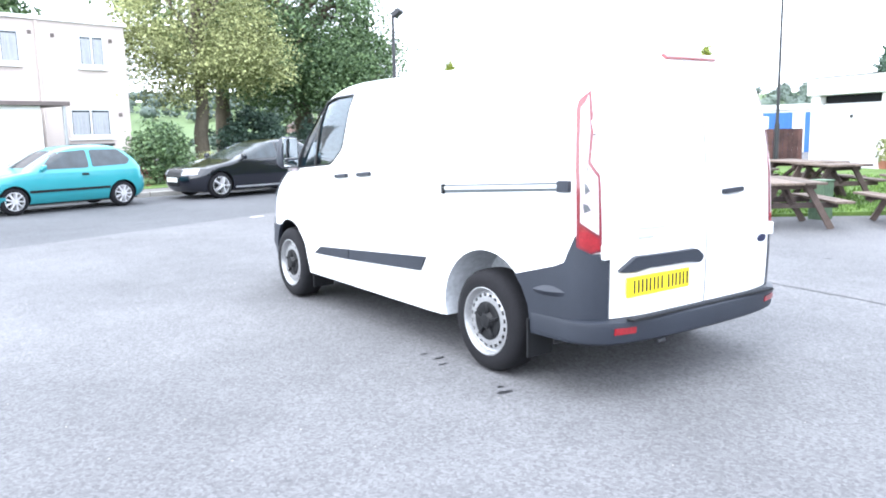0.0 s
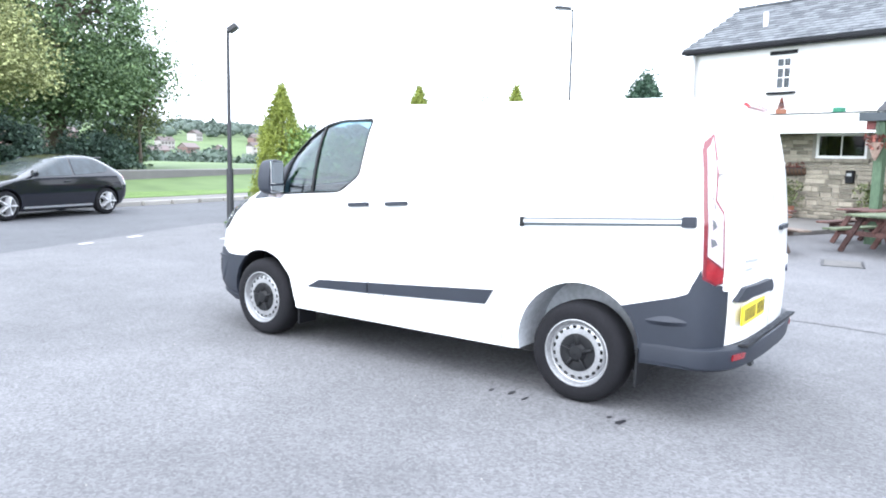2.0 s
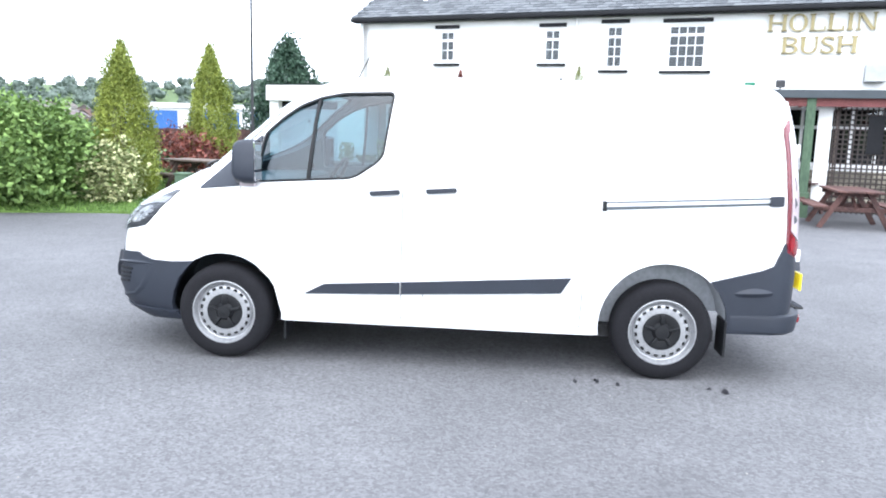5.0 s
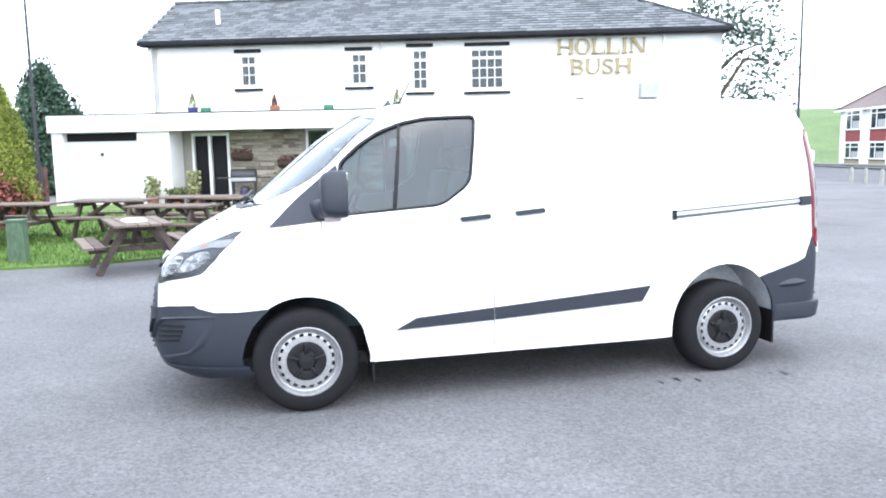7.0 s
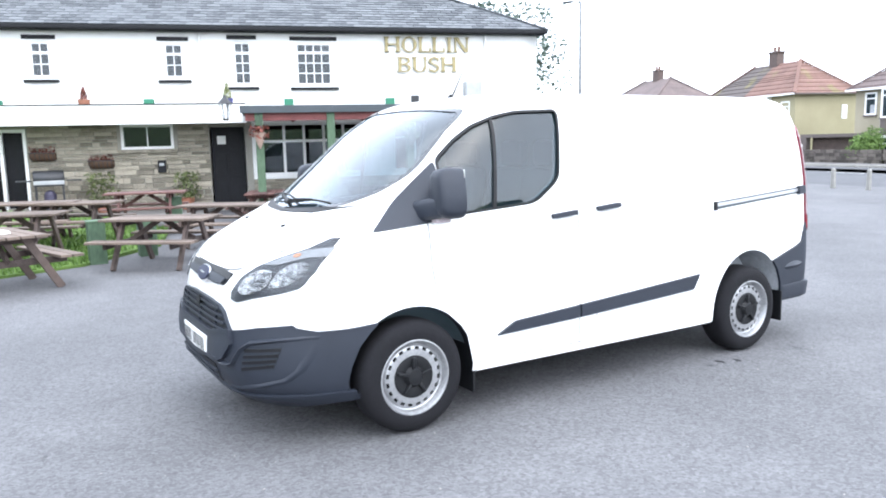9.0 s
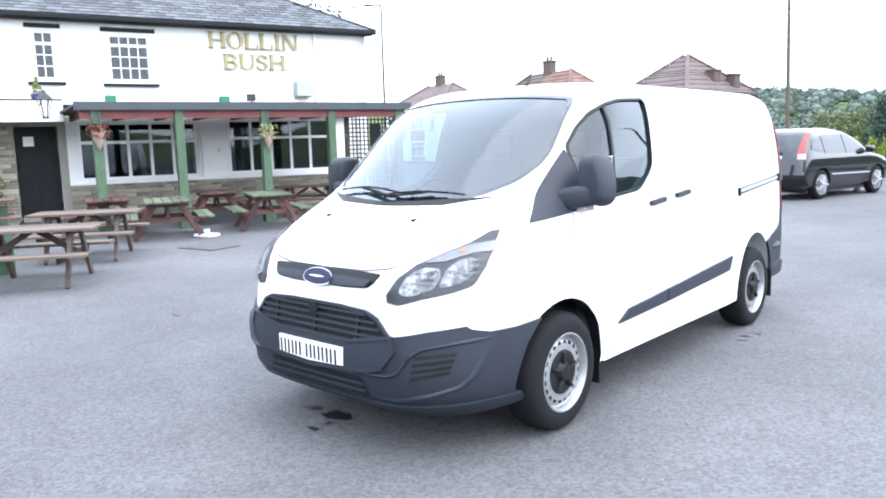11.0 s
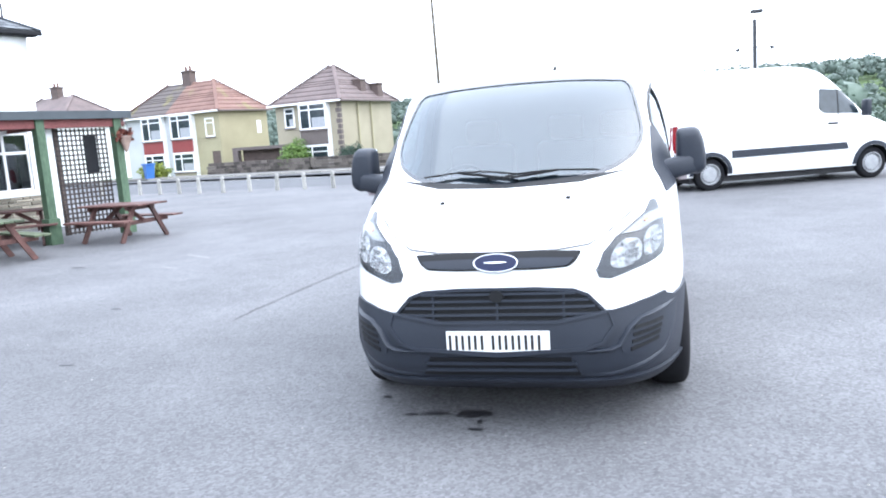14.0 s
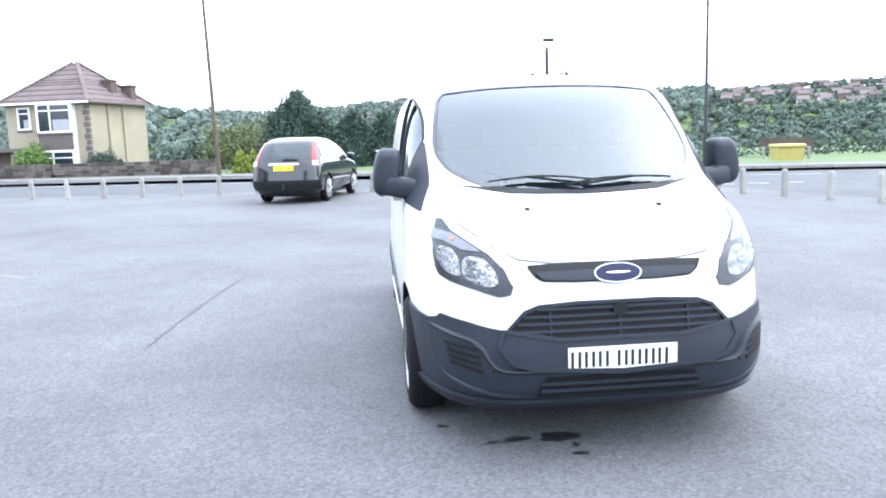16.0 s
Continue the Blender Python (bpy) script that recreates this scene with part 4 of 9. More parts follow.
part("plate_panel_edge", ring_sheet(shrink(fe, -0.012), shrink(fe, 0.006), on_front, 0.037, 0.03), PLASTIC, van, smooth=40)
bar = part("bonnet_bar", sheet(rounded([(-0.425, 0.94), (-0.395, 0.893), (-0.355, 0.868), (-0.2, 0.86), (0.2, 0.86), (0.355, 0.868), (0.395, 0.893), (0.425, 0.94), (0.2, 0.945), (-0.2, 0.945)], 0.015), on_front, 0.06, 0.02, 0.006, 0.012), PLASTIC_DK, van, "dark bar above the grille", smooth=40)
part("bar_rib", sheet(rounded([(-0.39, 0.905), (-0.355, 0.874), (-0.2, 0.865), (0.2, 0.865), (0.355, 0.874), (0.39, 0.905), (0.2, 0.91), (-0.2, 0.91)], 0.012), on_front, 0.06, 0.02, 0.02, 0.016), PLASTIC, bar, smooth=40)


part("badge_rim", sheet(oval(0, 0.89, 0.114, 0.042), on_front, 0.05, 0.03, 0.028, 0.02), CHROME, van, "chrome oval badge rim", smooth=40)
part("badge", sheet(oval(0, 0.89, 0.106, 0.037), on_front, 0.05, 0.03, 0.032, 0.01), BADGE_BLUE, van, "dark blue oval badge", smooth=40)
part("badge_script", sheet(oval(0, 0.888, 0.06, 0.0045), on_front, 0.03, 0.03, 0.0345, 0.004), CHROME, van)


def number_plate(name, f, x0, z0, w, h, off, material, parent, label):
    """A plate with seven plain bars where its characters stand."""
    pl = part(name, sheet([(x0, z0), (x0 + w, z0), (x0 + w, z0 + h), (x0, z0 + h)], f, 0.1, 0.1, off, 0.012), material, parent, label)
    xs = [0.045, 0.11, 0.175, 0.24, 0.33, 0.395, 0.46]
    for x in xs:
        for a, b in ((0.0, 0.014), (0.034, 0.048)):
            part("bar", sheet([(x0 + (x + a) * w / 0.52, z0 + 0.018), (x0 + (x + b) * w / 0.52, z0 + 0.018), (x0 + (x + b) * w / 0.52, z0 + h - 0.018), (x0 + (x + a) * w / 0.52, z0 + h - 0.018)], f, 0.1, 0.1, off + 0.002, 0.003), INK, pl)
    return pl


def flat_front(x, z):
    return Vector((x, 2.45 - 0.05 * x * x, z))


def flat_rear(x, z):
    return Vector((x, -2.405, z))


number_plate("number_plate", flat_front, -0.26, 0.457, 0.52, 0.111, 0.0, PLATE_W, van, "white front number plate")
number_plate("number_plate", flat_rear, -0.675, 0.595, 0.52, 0.111, 0.0, PLATE_Y, van, "yellow rear number plate")

# headlamps
for s in (-1, 1):
    hp = [(u_of_x(-0.505, 0.81), 0.812), (u_of_x(-0.56, 0.8), 0.803), (u_of_x(-0.663, 0.83), 0.832), (u_of_x(-0.77, 0.86), 0.86), (u_of_y(2.075, 0.88), 0.882), (u_of_y(2.045, 0.9), 0.905), (u_of_y(1.985, 0.96), 0.968), (u_of_y(1.915, 1.04), 1.045), (u_of_y(1.82, 1.13), 1.135), (u_of_y(1.86, 1.13), 1.13), (u_of_x(-0.735, 1.083), 1.083), (u_of_x(-0.66, 1.035), 1.036), (u_of_x(-0.585, 0.988), 0.988), (u_of_x(-0.525, 0.925), 0.925), (u_of_x(-0.49, 0.85), 0.85)]
    fx = (lambda b: mirror_x(b)) if s > 0 else (lambda b: b)
    hl = part("headlamp", fx(sheet(hp, arc_front, 2, 0.02, 0.005, 0.01)), BEZEL, van, "clear headlamp with faceted reflectors in a dark bezel", smooth=40)
    lobes = ([(-0.558, 0.858), (-0.6, 0.846), (-0.66, 0.857), (-0.705, 0.884), (-0.712, 0.94), (-0.69, 0.972), (-0.635, 0.975), (-0.59, 0.95), (-0.56, 0.905)],
             [(-0.716, 0.884), (-0.765, 0.892), (-0.795, 0.915), (-0.812, 0.96), (-0.808, 1.0), (-0.78, 1.014), (-0.745, 1.005), (-0.72, 0.968)])
    for k, lobe in enumerate(lobes):
        lo = part("reflector", fx(sheet(dense(rounded(lobe, 0.02, 3), 0.03), on_front, 0.03, 0.025, 0.011, 0.006)), FACET, hl, "bright faceted reflector", smooth=40)
        cx, cz = sum(q[0] for q in lobe) / len(lobe), sum(q[1] for q in lobe) / len(lobe)
        part("bulb_cap", fx(sheet(oval(cx, cz, 0.011, 0.013, 12), on_front, 0.03, 0.03, 0.018, 0.006)), SMOKED, lo, smooth=40)
        for q in range(4):
            z = cz - 0.045 + q * 0.028
            part("reflector_rib", fx(sheet([(cx - 0.055, z + 0.004), (cx - 0.018, z), (cx - 0.018, z + 0.005), (cx - 0.055, z + 0.01)], on_front, 0.03, 0.02, 0.016, 0.005)), SMOKED, lo)
    part("indicator", fx(sheet(dense([(-0.62, 0.995), (-0.7, 1.0), (-0.78, 1.035), (-0.83, 1.04), (-0.822, 1.085), (-0.74, 1.07), (-0.67, 1.03)], 0.03), on_front, 0.03, 0.02, 0.011, 0.005)), INDICATOR_GREY, hl, "smoked grey indicator lens", smooth=40)
    part("indicator_bulb", fx(sheet(oval(-0.735, 1.045, 0.013, 0.009, 12), on_front, 0.03, 0.02, 0.014, 0.004)), AMBER, hl)
    cover = part("lamp_cover", fx(sheet(hp, arc_front, 2, 0.02, 0.022, 0)), GLASS_LAMP, hl, smooth=40)
    cover.visible_shadow = False

# tail lamps, rear doors, rear bumper
for s in (-1, 1):
    fx = (lambda b: mirror_x(b)) if s > 0 else (lambda b: b)
    ys = lambda y, z: u_of_y(y, z)
    outer = [(ys(-2.212, 0.93), 0.93), (ys(-2.2, 1.2), 1.2), (ys(-2.176, 1.45), 1.45), (ys(-2.152, 1.62), 1.62), (ys(-2.155, 1.66), 1.665), (r_of_x(-0.742, 1.715), 1.715), (r_of_x(-0.772, 1.5), 1.5), (r_of_x(-0.8, 1.335), 1.335), (r_of_x(-0.767, 1.265), 1.265), (r_of_x(-0.772, 0.86), 0.852), (r_of_x(-0.82, 0.84), 0.84), (r_of_x(-0.862, 0.88), 0.878)]
    tl = part("tail_lamp", fx(sheet(outer, arc_rear, 1.5, 0.03, 0.014, 0.02)), PINK_LENS, van, "tall red and clear tail lamp", smooth=40)
    low = [(ys(-2.226, 0.99), 0.995), (r_of_x(-0.785, 0.93), 0.922), (r_of_x(-0.783, 0.87), 0.864), (r_of_x(-0.82, 0.86), 0.852), (r_of_x(-0.855, 0.89), 0.888), (ys(-2.226, 0.94), 0.94)]
    part("brake_lens", fx(sheet(low, arc_rear, 1.5, 0.03, 0.022, 0.01)), RED_LENS, tl, "red brake lens", smooth=40)
    clear = [(ys(-2.228, 1.0), 1.012), (ys(-2.22, 1.2), 1.2), (ys(-2.194, 1.45), 1.45), (ys(-2.172, 1.62), 1.62), (ys(-2.185, 1.645), 1.65), (r_of_x(-0.757, 1.69), 1.69), (r_of_x(-0.785, 1.5), 1.5), (r_of_x(-0.812, 1.325), 1.325), (r_of_x(-0.78, 1.25), 1.25), (r_of_x(-0.786, 0.95), 0.942)]
    part("clear_lens", fx(sheet(clear, arc_rear, 1.5, 0.03, 0.02, 0.008)), CLEAR_LENS, tl, "clear lens with grey segments", smooth=40)
    for z, h in ((1.06, 0.05), (1.16, 0.06), (1.27, 0.08)):
        part("lens_segment", fx(sheet([(ys(-2.24, z), z), (r_of_x(-0.815, z), z + h * 0.35), (r_of_x(-0.825, z), z + h * 0.9), (ys(-2.236, z), z + h * 1.1)], arc_rear, 1.5, 0.03, 0.0225, 0.004)), SMOKED, tl)
    dpoly = [(-0.725, 0.475), (-0.73, 0.9), (-0.73, 1.25), (-0.765, 1.34), (-0.76, 1.6), (-0.71, 1.74), (-0.62, 1.83), (-0.3, 1.845), (-0.006, 1.845), (-0.006, 0.475)]
    rd = part("rear_door", fx(sheet(dense(dpoly, 0.08), on_rear, 0.08, 0.06, 0.012, 0.012)), VAN_WHITE, van, smooth=35)
    for z in (0.845, 1.52):
        part("hinge", fx(boxed(-0.785, -0.71, rear_y(0.75, z) - 0.03, rear_y(0.75, z) + 0.03, z - 0.04, z + 0.04, 0.008)), VAN_WHITE, rd, "white door hinge")
    clad = [(-12.7, 0.335), (-12.9, 0.36), (-14.2, 0.5), (-16.8, 0.6), (-19.9, 0.672), (-4, 0.757), (-0.5, 0.785), (ys(-2.165, 0.85), 0.84), (ys(-2.205, 0.92), 0.935), (r_of_x(-0.862, 0.87), 0.878), (r_of_x(-0.82, 0.84), 0.838), (r_of_x(-0.732, 0.84), 0.838), (r_of_x(-0.732, 0.5), 0.47), (r_of_x(-0.732, 0.4), 0.335)]
    part("rear_corner_bumper", fx(sheet(clad, rear_wrap, 2.5, 0.05, 0.014, 0.02)), PLASTIC, van, "grey plastic rear corner bumper", smooth=40)
    scoop, rows = bmesh.new(), []
    for k in range(13):
        y, e = -1.9 - 0.255 * k / 12, math.sin(math.pi * k / 12)
        z0 = 0.604 + 0.012 * k / 12
        rows.append([scoop.verts.new(lifted(on_left, y, z, o)) for z, o in ((z0 + 0.03 * e + 0.003, 0.013), (z0, 0.0135 + 0.024 * e), (z0 - 0.012 * e - 0.002, 0.0135 + 0.016 * e), (z0 - 0.03, 0.012))])
    for r0, r1 in zip(rows, rows[1:]):
        for k in range(3):
            scoop.faces.new((r0[k], r0[k + 1], r1[k + 1], r1[k]))
    part("cladding_ledge", fx(scoop), PLASTIC, van, smooth=40)
bm = bmesh.new()
rows = []
for k in range(83):
    u = -12.5 + 205 * k / 82
    e = min(u + 12.5, 192.5 - u) / 62
    e = min(1, max(0, e))
    o = 0.017 + 0.055 * e * e * (3 - 2 * e)
    rows.append([bm.verts.new(lifted(rear_wrap, u, z, q, 0.3)) for z, q in ((0.345, 0.0), (0.335, o - 0.02), (0.355, o), (0.44, o + 0.002), (0.462, o - 0.004), (0.47, o - 0.02), (0.47, 0.0))])
for r0, r1 in zip(rows, rows[1:]):
    for i in range(6):
        bm.faces.new((r0[i], r0[i + 1], r1[i + 1], r1[i]))
part("rear_bumper", bm, PLASTIC, van, "grey plastic rear bumper", smooth=40)
part("shut_line", seam([(0, 0.48), (0, 1.84)], on_rear, 0.008, 0.0135), GAP_SHADE, van)
part("bumper_step", boxed(-0.66, 0.66, -2.44, -2.38, 0.464, 0.478, 0.006), PLASTIC_DK, van, "ribbed bumper step")
for i in range(40):
    x = -0.64 + i * 0.0325
    part("step_rib", boxed(x, x + 0.014, -2.44, -2.395, 0.478, 0.483), PLASTIC, van)
for x in (-0.66, 0.64):
    part("rear_reflector", sheet([(r_of_x(x - 0.06, 0.42), 0.402), (r_of_x(x + 0.06, 0.42), 0.402), (r_of_x(x + 0.06, 0.42), 0.438), (r_of_x(x - 0.06, 0.42), 0.438)], rear_wrap, 3, 0.03, 0.08, 0.014), RED_LENS, van, "red rear reflector")
part("towing_eye", rod(bmesh.new(), (-0.42, -2.4, 0.31), (-0.36, -2.4, 0.31), 0.014), IRON, van)
grip = [(-0.70, 0.735), (-0.59, 0.815), (-0.12, 0.815), (-0.055, 0.765), (-0.09, 0.73), (-0.2, 0.745), (-0.5, 0.745), (-0.6, 0.728)]
part("tailgate_grip", sheet(rounded(grip, 0.02), on_rear, 0.06, 0.03, 0.045, 0.035), PLASTIC, van, "grey number plate grip", smooth=40)
part("rear_door_handle", sheet(rounded([(0.14, 1.11), (0.33, 1.115), (0.33, 1.145), (0.14, 1.14)], 0.012), on_rear, 0.04, 0.02, 0.04, 0.03), PLASTIC, van, "dark rear door handle", smooth=40)
part("high_brake_lamp", sheet([(-0.205, 1.893), (0.255, 1.893), (0.255, 1.914), (-0.205, 1.914)], on_rear, 0.08, 0.02, 0.02, 0.02), RED_LENS, van, "red high-level brake lamp", smooth=40)
part("rear_badge", sheet(oval(0.605, 0.80, 0.055, 0.024, 20), on_rear, 0.05, 0.03, 0.022, 0.012), BADGE_BLUE, van, "small oval rear badge", smooth=40)
for x, w in ((-0.56, 0.2), (-0.56, 0.11)):
    z = 0.955 if w > 0.15 else 0.905
    part("rear_lettering", sheet([(x, z), (x + w, z), (x + w, z + 0.018), (x, z + 0.018)], on_rear, 0.06, 0.03, 0.016, 0.006), SATIN, van, "faint grey lettering bar")

# door mirrors
for s in (-1, 1):
    fx = (lambda b: mirror_x(b)) if s > 0 else (lambda b: b)
    hb_ = bmesh.new()
    rings = []
    for y, k in ((1.196, 0.97), (1.215, 1.0), (1.27, 1.0), (1.32, 0.93), (1.345, 0.78), (1.352, 0.6)):
        prof = rounded([(-0.95, 1.495), (-1.07, 1.5), (-1.1, 1.43), (-1.115, 1.33), (-1.112, 1.25), (-1.075, 1.214), (-0.962, 1.232), (-0.945, 1.3)], 0.035, 3)
        rings.append([hb_.verts.new((-1.03 + (x + 1.03) * k, y, 1.36 + (z - 1.36) * k)) for x, z in prof])
    for r0, r1 in zip(rings, rings[1:]):
        for q in range(len(r0)):
            hb_.faces.new((r0[q], r0[(q + 1) % len(r0)], r1[(q + 1) % len(r0)], r1[q]))
    hb_.faces.new(rings[0])
    hb_.faces.new(rings[-1])
    mh = part("door_mirror", fx(hb_), PLASTIC, van, "large dark door mirror", smooth=50)
    part("mirror_pane", fx(boxed(-1.09, -0.955, 1.193, 1.202, 1.305, 1.485, 0.003)), MIRROR, mh, "mirror glass")
    part("mirror_pane", fx(boxed(-1.09, -0.955, 1.193, 1.202, 1.235, 1.29, 0.003)), MIRROR, mh, "mirror glass")
    part("mirror_indicator", fx(boxed(-1.0, -0.945, 1.23, 1.33, 1.192, 1.223, 0.006)), CLEAR_LENS, mh, "clear side repeater")
    arm = bmesh.new()
    beam(arm, (-0.84, 1.37, 1.25), (-1.06, 1.29, 1.29), 0.1, 0.12, 0.03)
    part("mirror_arm", fx(arm), PLASTIC, mh, smooth=50)

# wheels
WHEEL_R = 0.328
tyre_prof = [(0.205, 0.095), (0.215, 0.108), (0.25, 0.114), (0.29, 0.108), (0.312, 0.092), (0.324, 0.07), (0.328, 0.03), (0.328, -0.03), (0.324, -0.07), (0.312, -0.092), (0.28, -0.108), (0.22, -0.105), (0.205, -0.09)]
tyre_me = mesh_of("tyre", lathe(bmesh.new(), tyre_prof, 56, "X", closed=True), RUBBER, 40)
rim_prof = [(0.218, 0.100), (0.222, 0.108), (0.212, 0.110), (0.204, 0.098), (0.196, 0.07), (0.188, 0.066), (0.178, 0.078)]
inner_prof = [(0.136, 0.084), (0.118, 0.082), (0.10, 0.074), (0.0, 0.074)]
bm = bmesh.new()
lathe(bm, rim_prof + [(0.178, 0.0), (0.205, -0.09)], 72, "X")
for fc in [f for f in bm.faces if len(f.verts) > 8]:
    bm.faces.remove(fc)
# the ventilated ring: closed webs between open slots
N = 20
ringv = [[], []]
for k, (r, h) in enumerate(((0.178, 0.078), (0.136, 0.084))):
    for i in range(N * 4):
        a = i * 2 * math.pi / (N * 4)
        ringv[k].append(bm.verts.new((h, r * math.cos(a), r * math.sin(a))))
mid0 = [bm.verts.new((0.081, 0.174 * math.cos(i * 2 * math.pi / 80), 0.174 * math.sin(i * 2 * math.pi / 80))) for i in range(80)]
mid1 = [bm.verts.new((0.083, 0.157 * math.cos(i * 2 * math.pi / 80), 0.157 * math.sin(i * 2 * math.pi / 80))) for i in range(80)]
for i in range(80):
    j = (i + 1) % 80
    bm.faces.new((ringv[0][i], ringv[0][j], mid0[j], mid0[i]))
    bm.faces.new((mid1[i], mid1[j], ringv[1][j], ringv[1][i]))
    if i % 4 in (0, 3):
        bm.faces.new((mid0[i], mid0[j], mid1[j], mid1[i]))
lathe(bm, inner_prof, 80, "X")
rim_me = mesh_of("rim", bm, STEEL, 40)
drum_me = mesh_of("brake_drum", lathe(bmesh.new(), [(0.17, 0.02), (0.17, -0.06)], 40, "X"), PLASTIC_DK, 40)
bm = lathe(bmesh.new(), [(0.124, 0.076), (0.122, 0.09), (0.104, 0.094), (0.062, 0.086), (0.05, 0.1), (0.044, 0.112), (0.0, 0.115)], 40, "X")
for i in range(5):
    a = i * 2 * math.pi / 5 + 0.3
    c0, c1 = Vector((0.092, 0.045 * math.cos(a), 0.045 * math.sin(a))), Vector((0.094, 0.115 * math.cos(a), 0.115 * math.sin(a)))
    beam(bm, c0, c1, 0.034, 0.018, 0.006)
cap_me = mesh_of("hub_cap", bm, PLASTIC_DK, 40)
for y in (1.4665, -1.4665):
    for s in (-1, 1):
        t = part("wheel", tyre_me, None, van, "black tyre on a silver steel wheel", m=pose(s * (0.855 if y > 0 else 0.825), y, WHEEL_R - 0.002, 0, 0, 0 if s > 0 else 180))
        part("rim", rim_me, None, t, "silver pressed steel rim with slots")
        part("brake_drum", drum_me, None, t)
        part("hub_cap", cap_me, None, t, "dark plastic hub cap")
for y, s, z0, z1 in ((1.05, -1, 0.15, 0.34), (1.05, 1, 0.15, 0.34), (-1.865, -1, 0.18, 0.42), (-1.865, 1, 0.18, 0.42)):
    part("mudflap", boxed(s * 0.83 - 0.1, s * 0.83 + 0.1, y - 0.008, y + 0.008, z0, z1, 0.004), PLASTIC_DK, van, "black mudflap")

# underbody, washer jets, wipers, aerial
bm = bmesh.new()
box(bm, -0.7, 0.7, -1.85, 2.1, 0.22, 0.30)
for y in (1.4665, -1.4665):
    rod(bm, (-0.75, y, 0.32), (0.75, y, 0.32), 0.05)
part("underbody", bm, UNDER, van)
for x in (-0.345, 0.345):
    part("washer_jet", boxed(x - 0.012, x + 0.012, front_y(x, 1.172) - 0.02, front_y(x, 1.172) + 0.016, 1.165, 1.184, 0.003), PLASTIC_DK, van)
part("scuttle", sheet([(-0.66, 1.287), (-0.4, 1.245), (0, 1.234), (0.4, 1.245), (0.66, 1.287), (0.5, 1.276), (0, 1.248), (-0.5, 1.276)], on_front, 0.08, 0.02, 0.006, 0.01), PLASTIC_DK, van, "black scuttle panel", smooth=40)
for a, b in (((-0.06, 1.285), (0.5, 1.288)), ((0.1, 1.262), (-0.5, 1.28))):
    bm = bmesh.new()
    pts = [lifted(on_front, a[0] + (b[0] - a[0]) * i / 8, a[1] + (b[1] - a[1]) * i / 8 + 0.024 * math.sin(math.pi * i / 8), 0.024) for i in range(9)]
    rings = [[bm.verts.new(p + Vector((0, dy, dz))) for dy, dz in ((-0.005, -0.005), (0.006, -0.005), (0.006, 0.005), (-0.005, 0.005))] for p in pts]
    for r0, r1 in zip(rings, rings[1:]):
        for i in range(4):
            bm.faces.new((r0[i], r0[(i + 1) % 4], r1[(i + 1) % 4], r1[i]))
    bm.faces.new(rings[0][::-1])
    bm.faces.new(rings[-1])
    wp = part("wiper", bm, PLASTIC_DK, van, "black wiper arm and blade")
    part("wiper_arm", beam(bmesh.new(), lifted(on_front, a[0] * 0.3, 1.265, 0.02), pts[5], 0.02, 0.014), PLASTIC_DK, wp)
bm = rod(bmesh.new(), (-0.2, 0.72, 1.92), (-0.2, 0.62, 2.11), 0.006, 0.003, 8)
rod(bm, (-0.2, 0.74, 1.915), (-0.2, 0.715, 1.95), 0.02, 0.012, 10)
part("aerial", bm, PLASTIC_DK, van, "short black roof aerial")

# cab
part("dashboard", boxed(-0.84, 0.84, 1.15, 1.72, 0.75, 1.2, 0.06), TRIM_GREY, van, smooth=40)
part("bulkhead", boxed(-0.73, 0.73, 0.125, 0.15, 0.46, 1.84), TRIM_GREY, van)
bm = bmesh.new()
for i in range(24):
    a0, a1 = i * math.pi / 12, (i + 1) * math.pi / 12
    m0 = pose(0.42, 1.02, 1.16, -62, 0, 0)
    rod(bm, m0 @ Vector((0.19 * math.cos(a0), 0.19 * math.sin(a0), 0)), m0 @ Vector((0.19 * math.cos(a1), 0.19 * math.sin(a1), 0)), 0.016, seg=8)
beam(bm, m0 @ Vector((-0.18, 0, 0)), m0 @ Vector((0.18, 0, 0)), 0.05, 0.03)
rod(bm, m0 @ Vector((0, 0, 0)), m0 @ Vector((0, 0, -0.3)), 0.04)
part("steering_wheel", bm, PLASTIC_DK, van, smooth=40)
for x, w in ((0.42, 0.25), (-0.22, 0.22), (-0.6, 0.2)):
    st = part("seat", boxed(x - w, x + w, 0.3, 0.8, 0.72, 0.9, 0.05), SEAT_CLOTH, van, "dark cloth seat", smooth=40)
    part("backrest", box(bmesh.new(), x - w, x + w, -0.06, 0.08, 0, 0.6, 0.05, pose(0, 0.32, 0.86, 10, 0, 0)), SEAT_CLOTH, st, smooth=40)
    part("headrest", boxed(x - 0.13, x + 0.13, 0.17, 0.26, 1.46, 1.64, 0.04), SEAT_CLOTH, st, smooth=40)


# ---------------- pub ----------------
PUB = pose(20.01, 5.08, 0, 0, 0, 73.32)     # local x runs against the front, local y out of it


def ubox(bm, u0, u1, v0, v1, z0, z1, bevel=0.0, mi=0):
    """Box by distance along the front (u), out of it (v) and height."""
    return box(bm, -u1, -u0, v0, v1, z0, z1, bevel, None, mi)


def uboxed(*a, **k):
    return ubox(bmesh.new(), *a, **k)


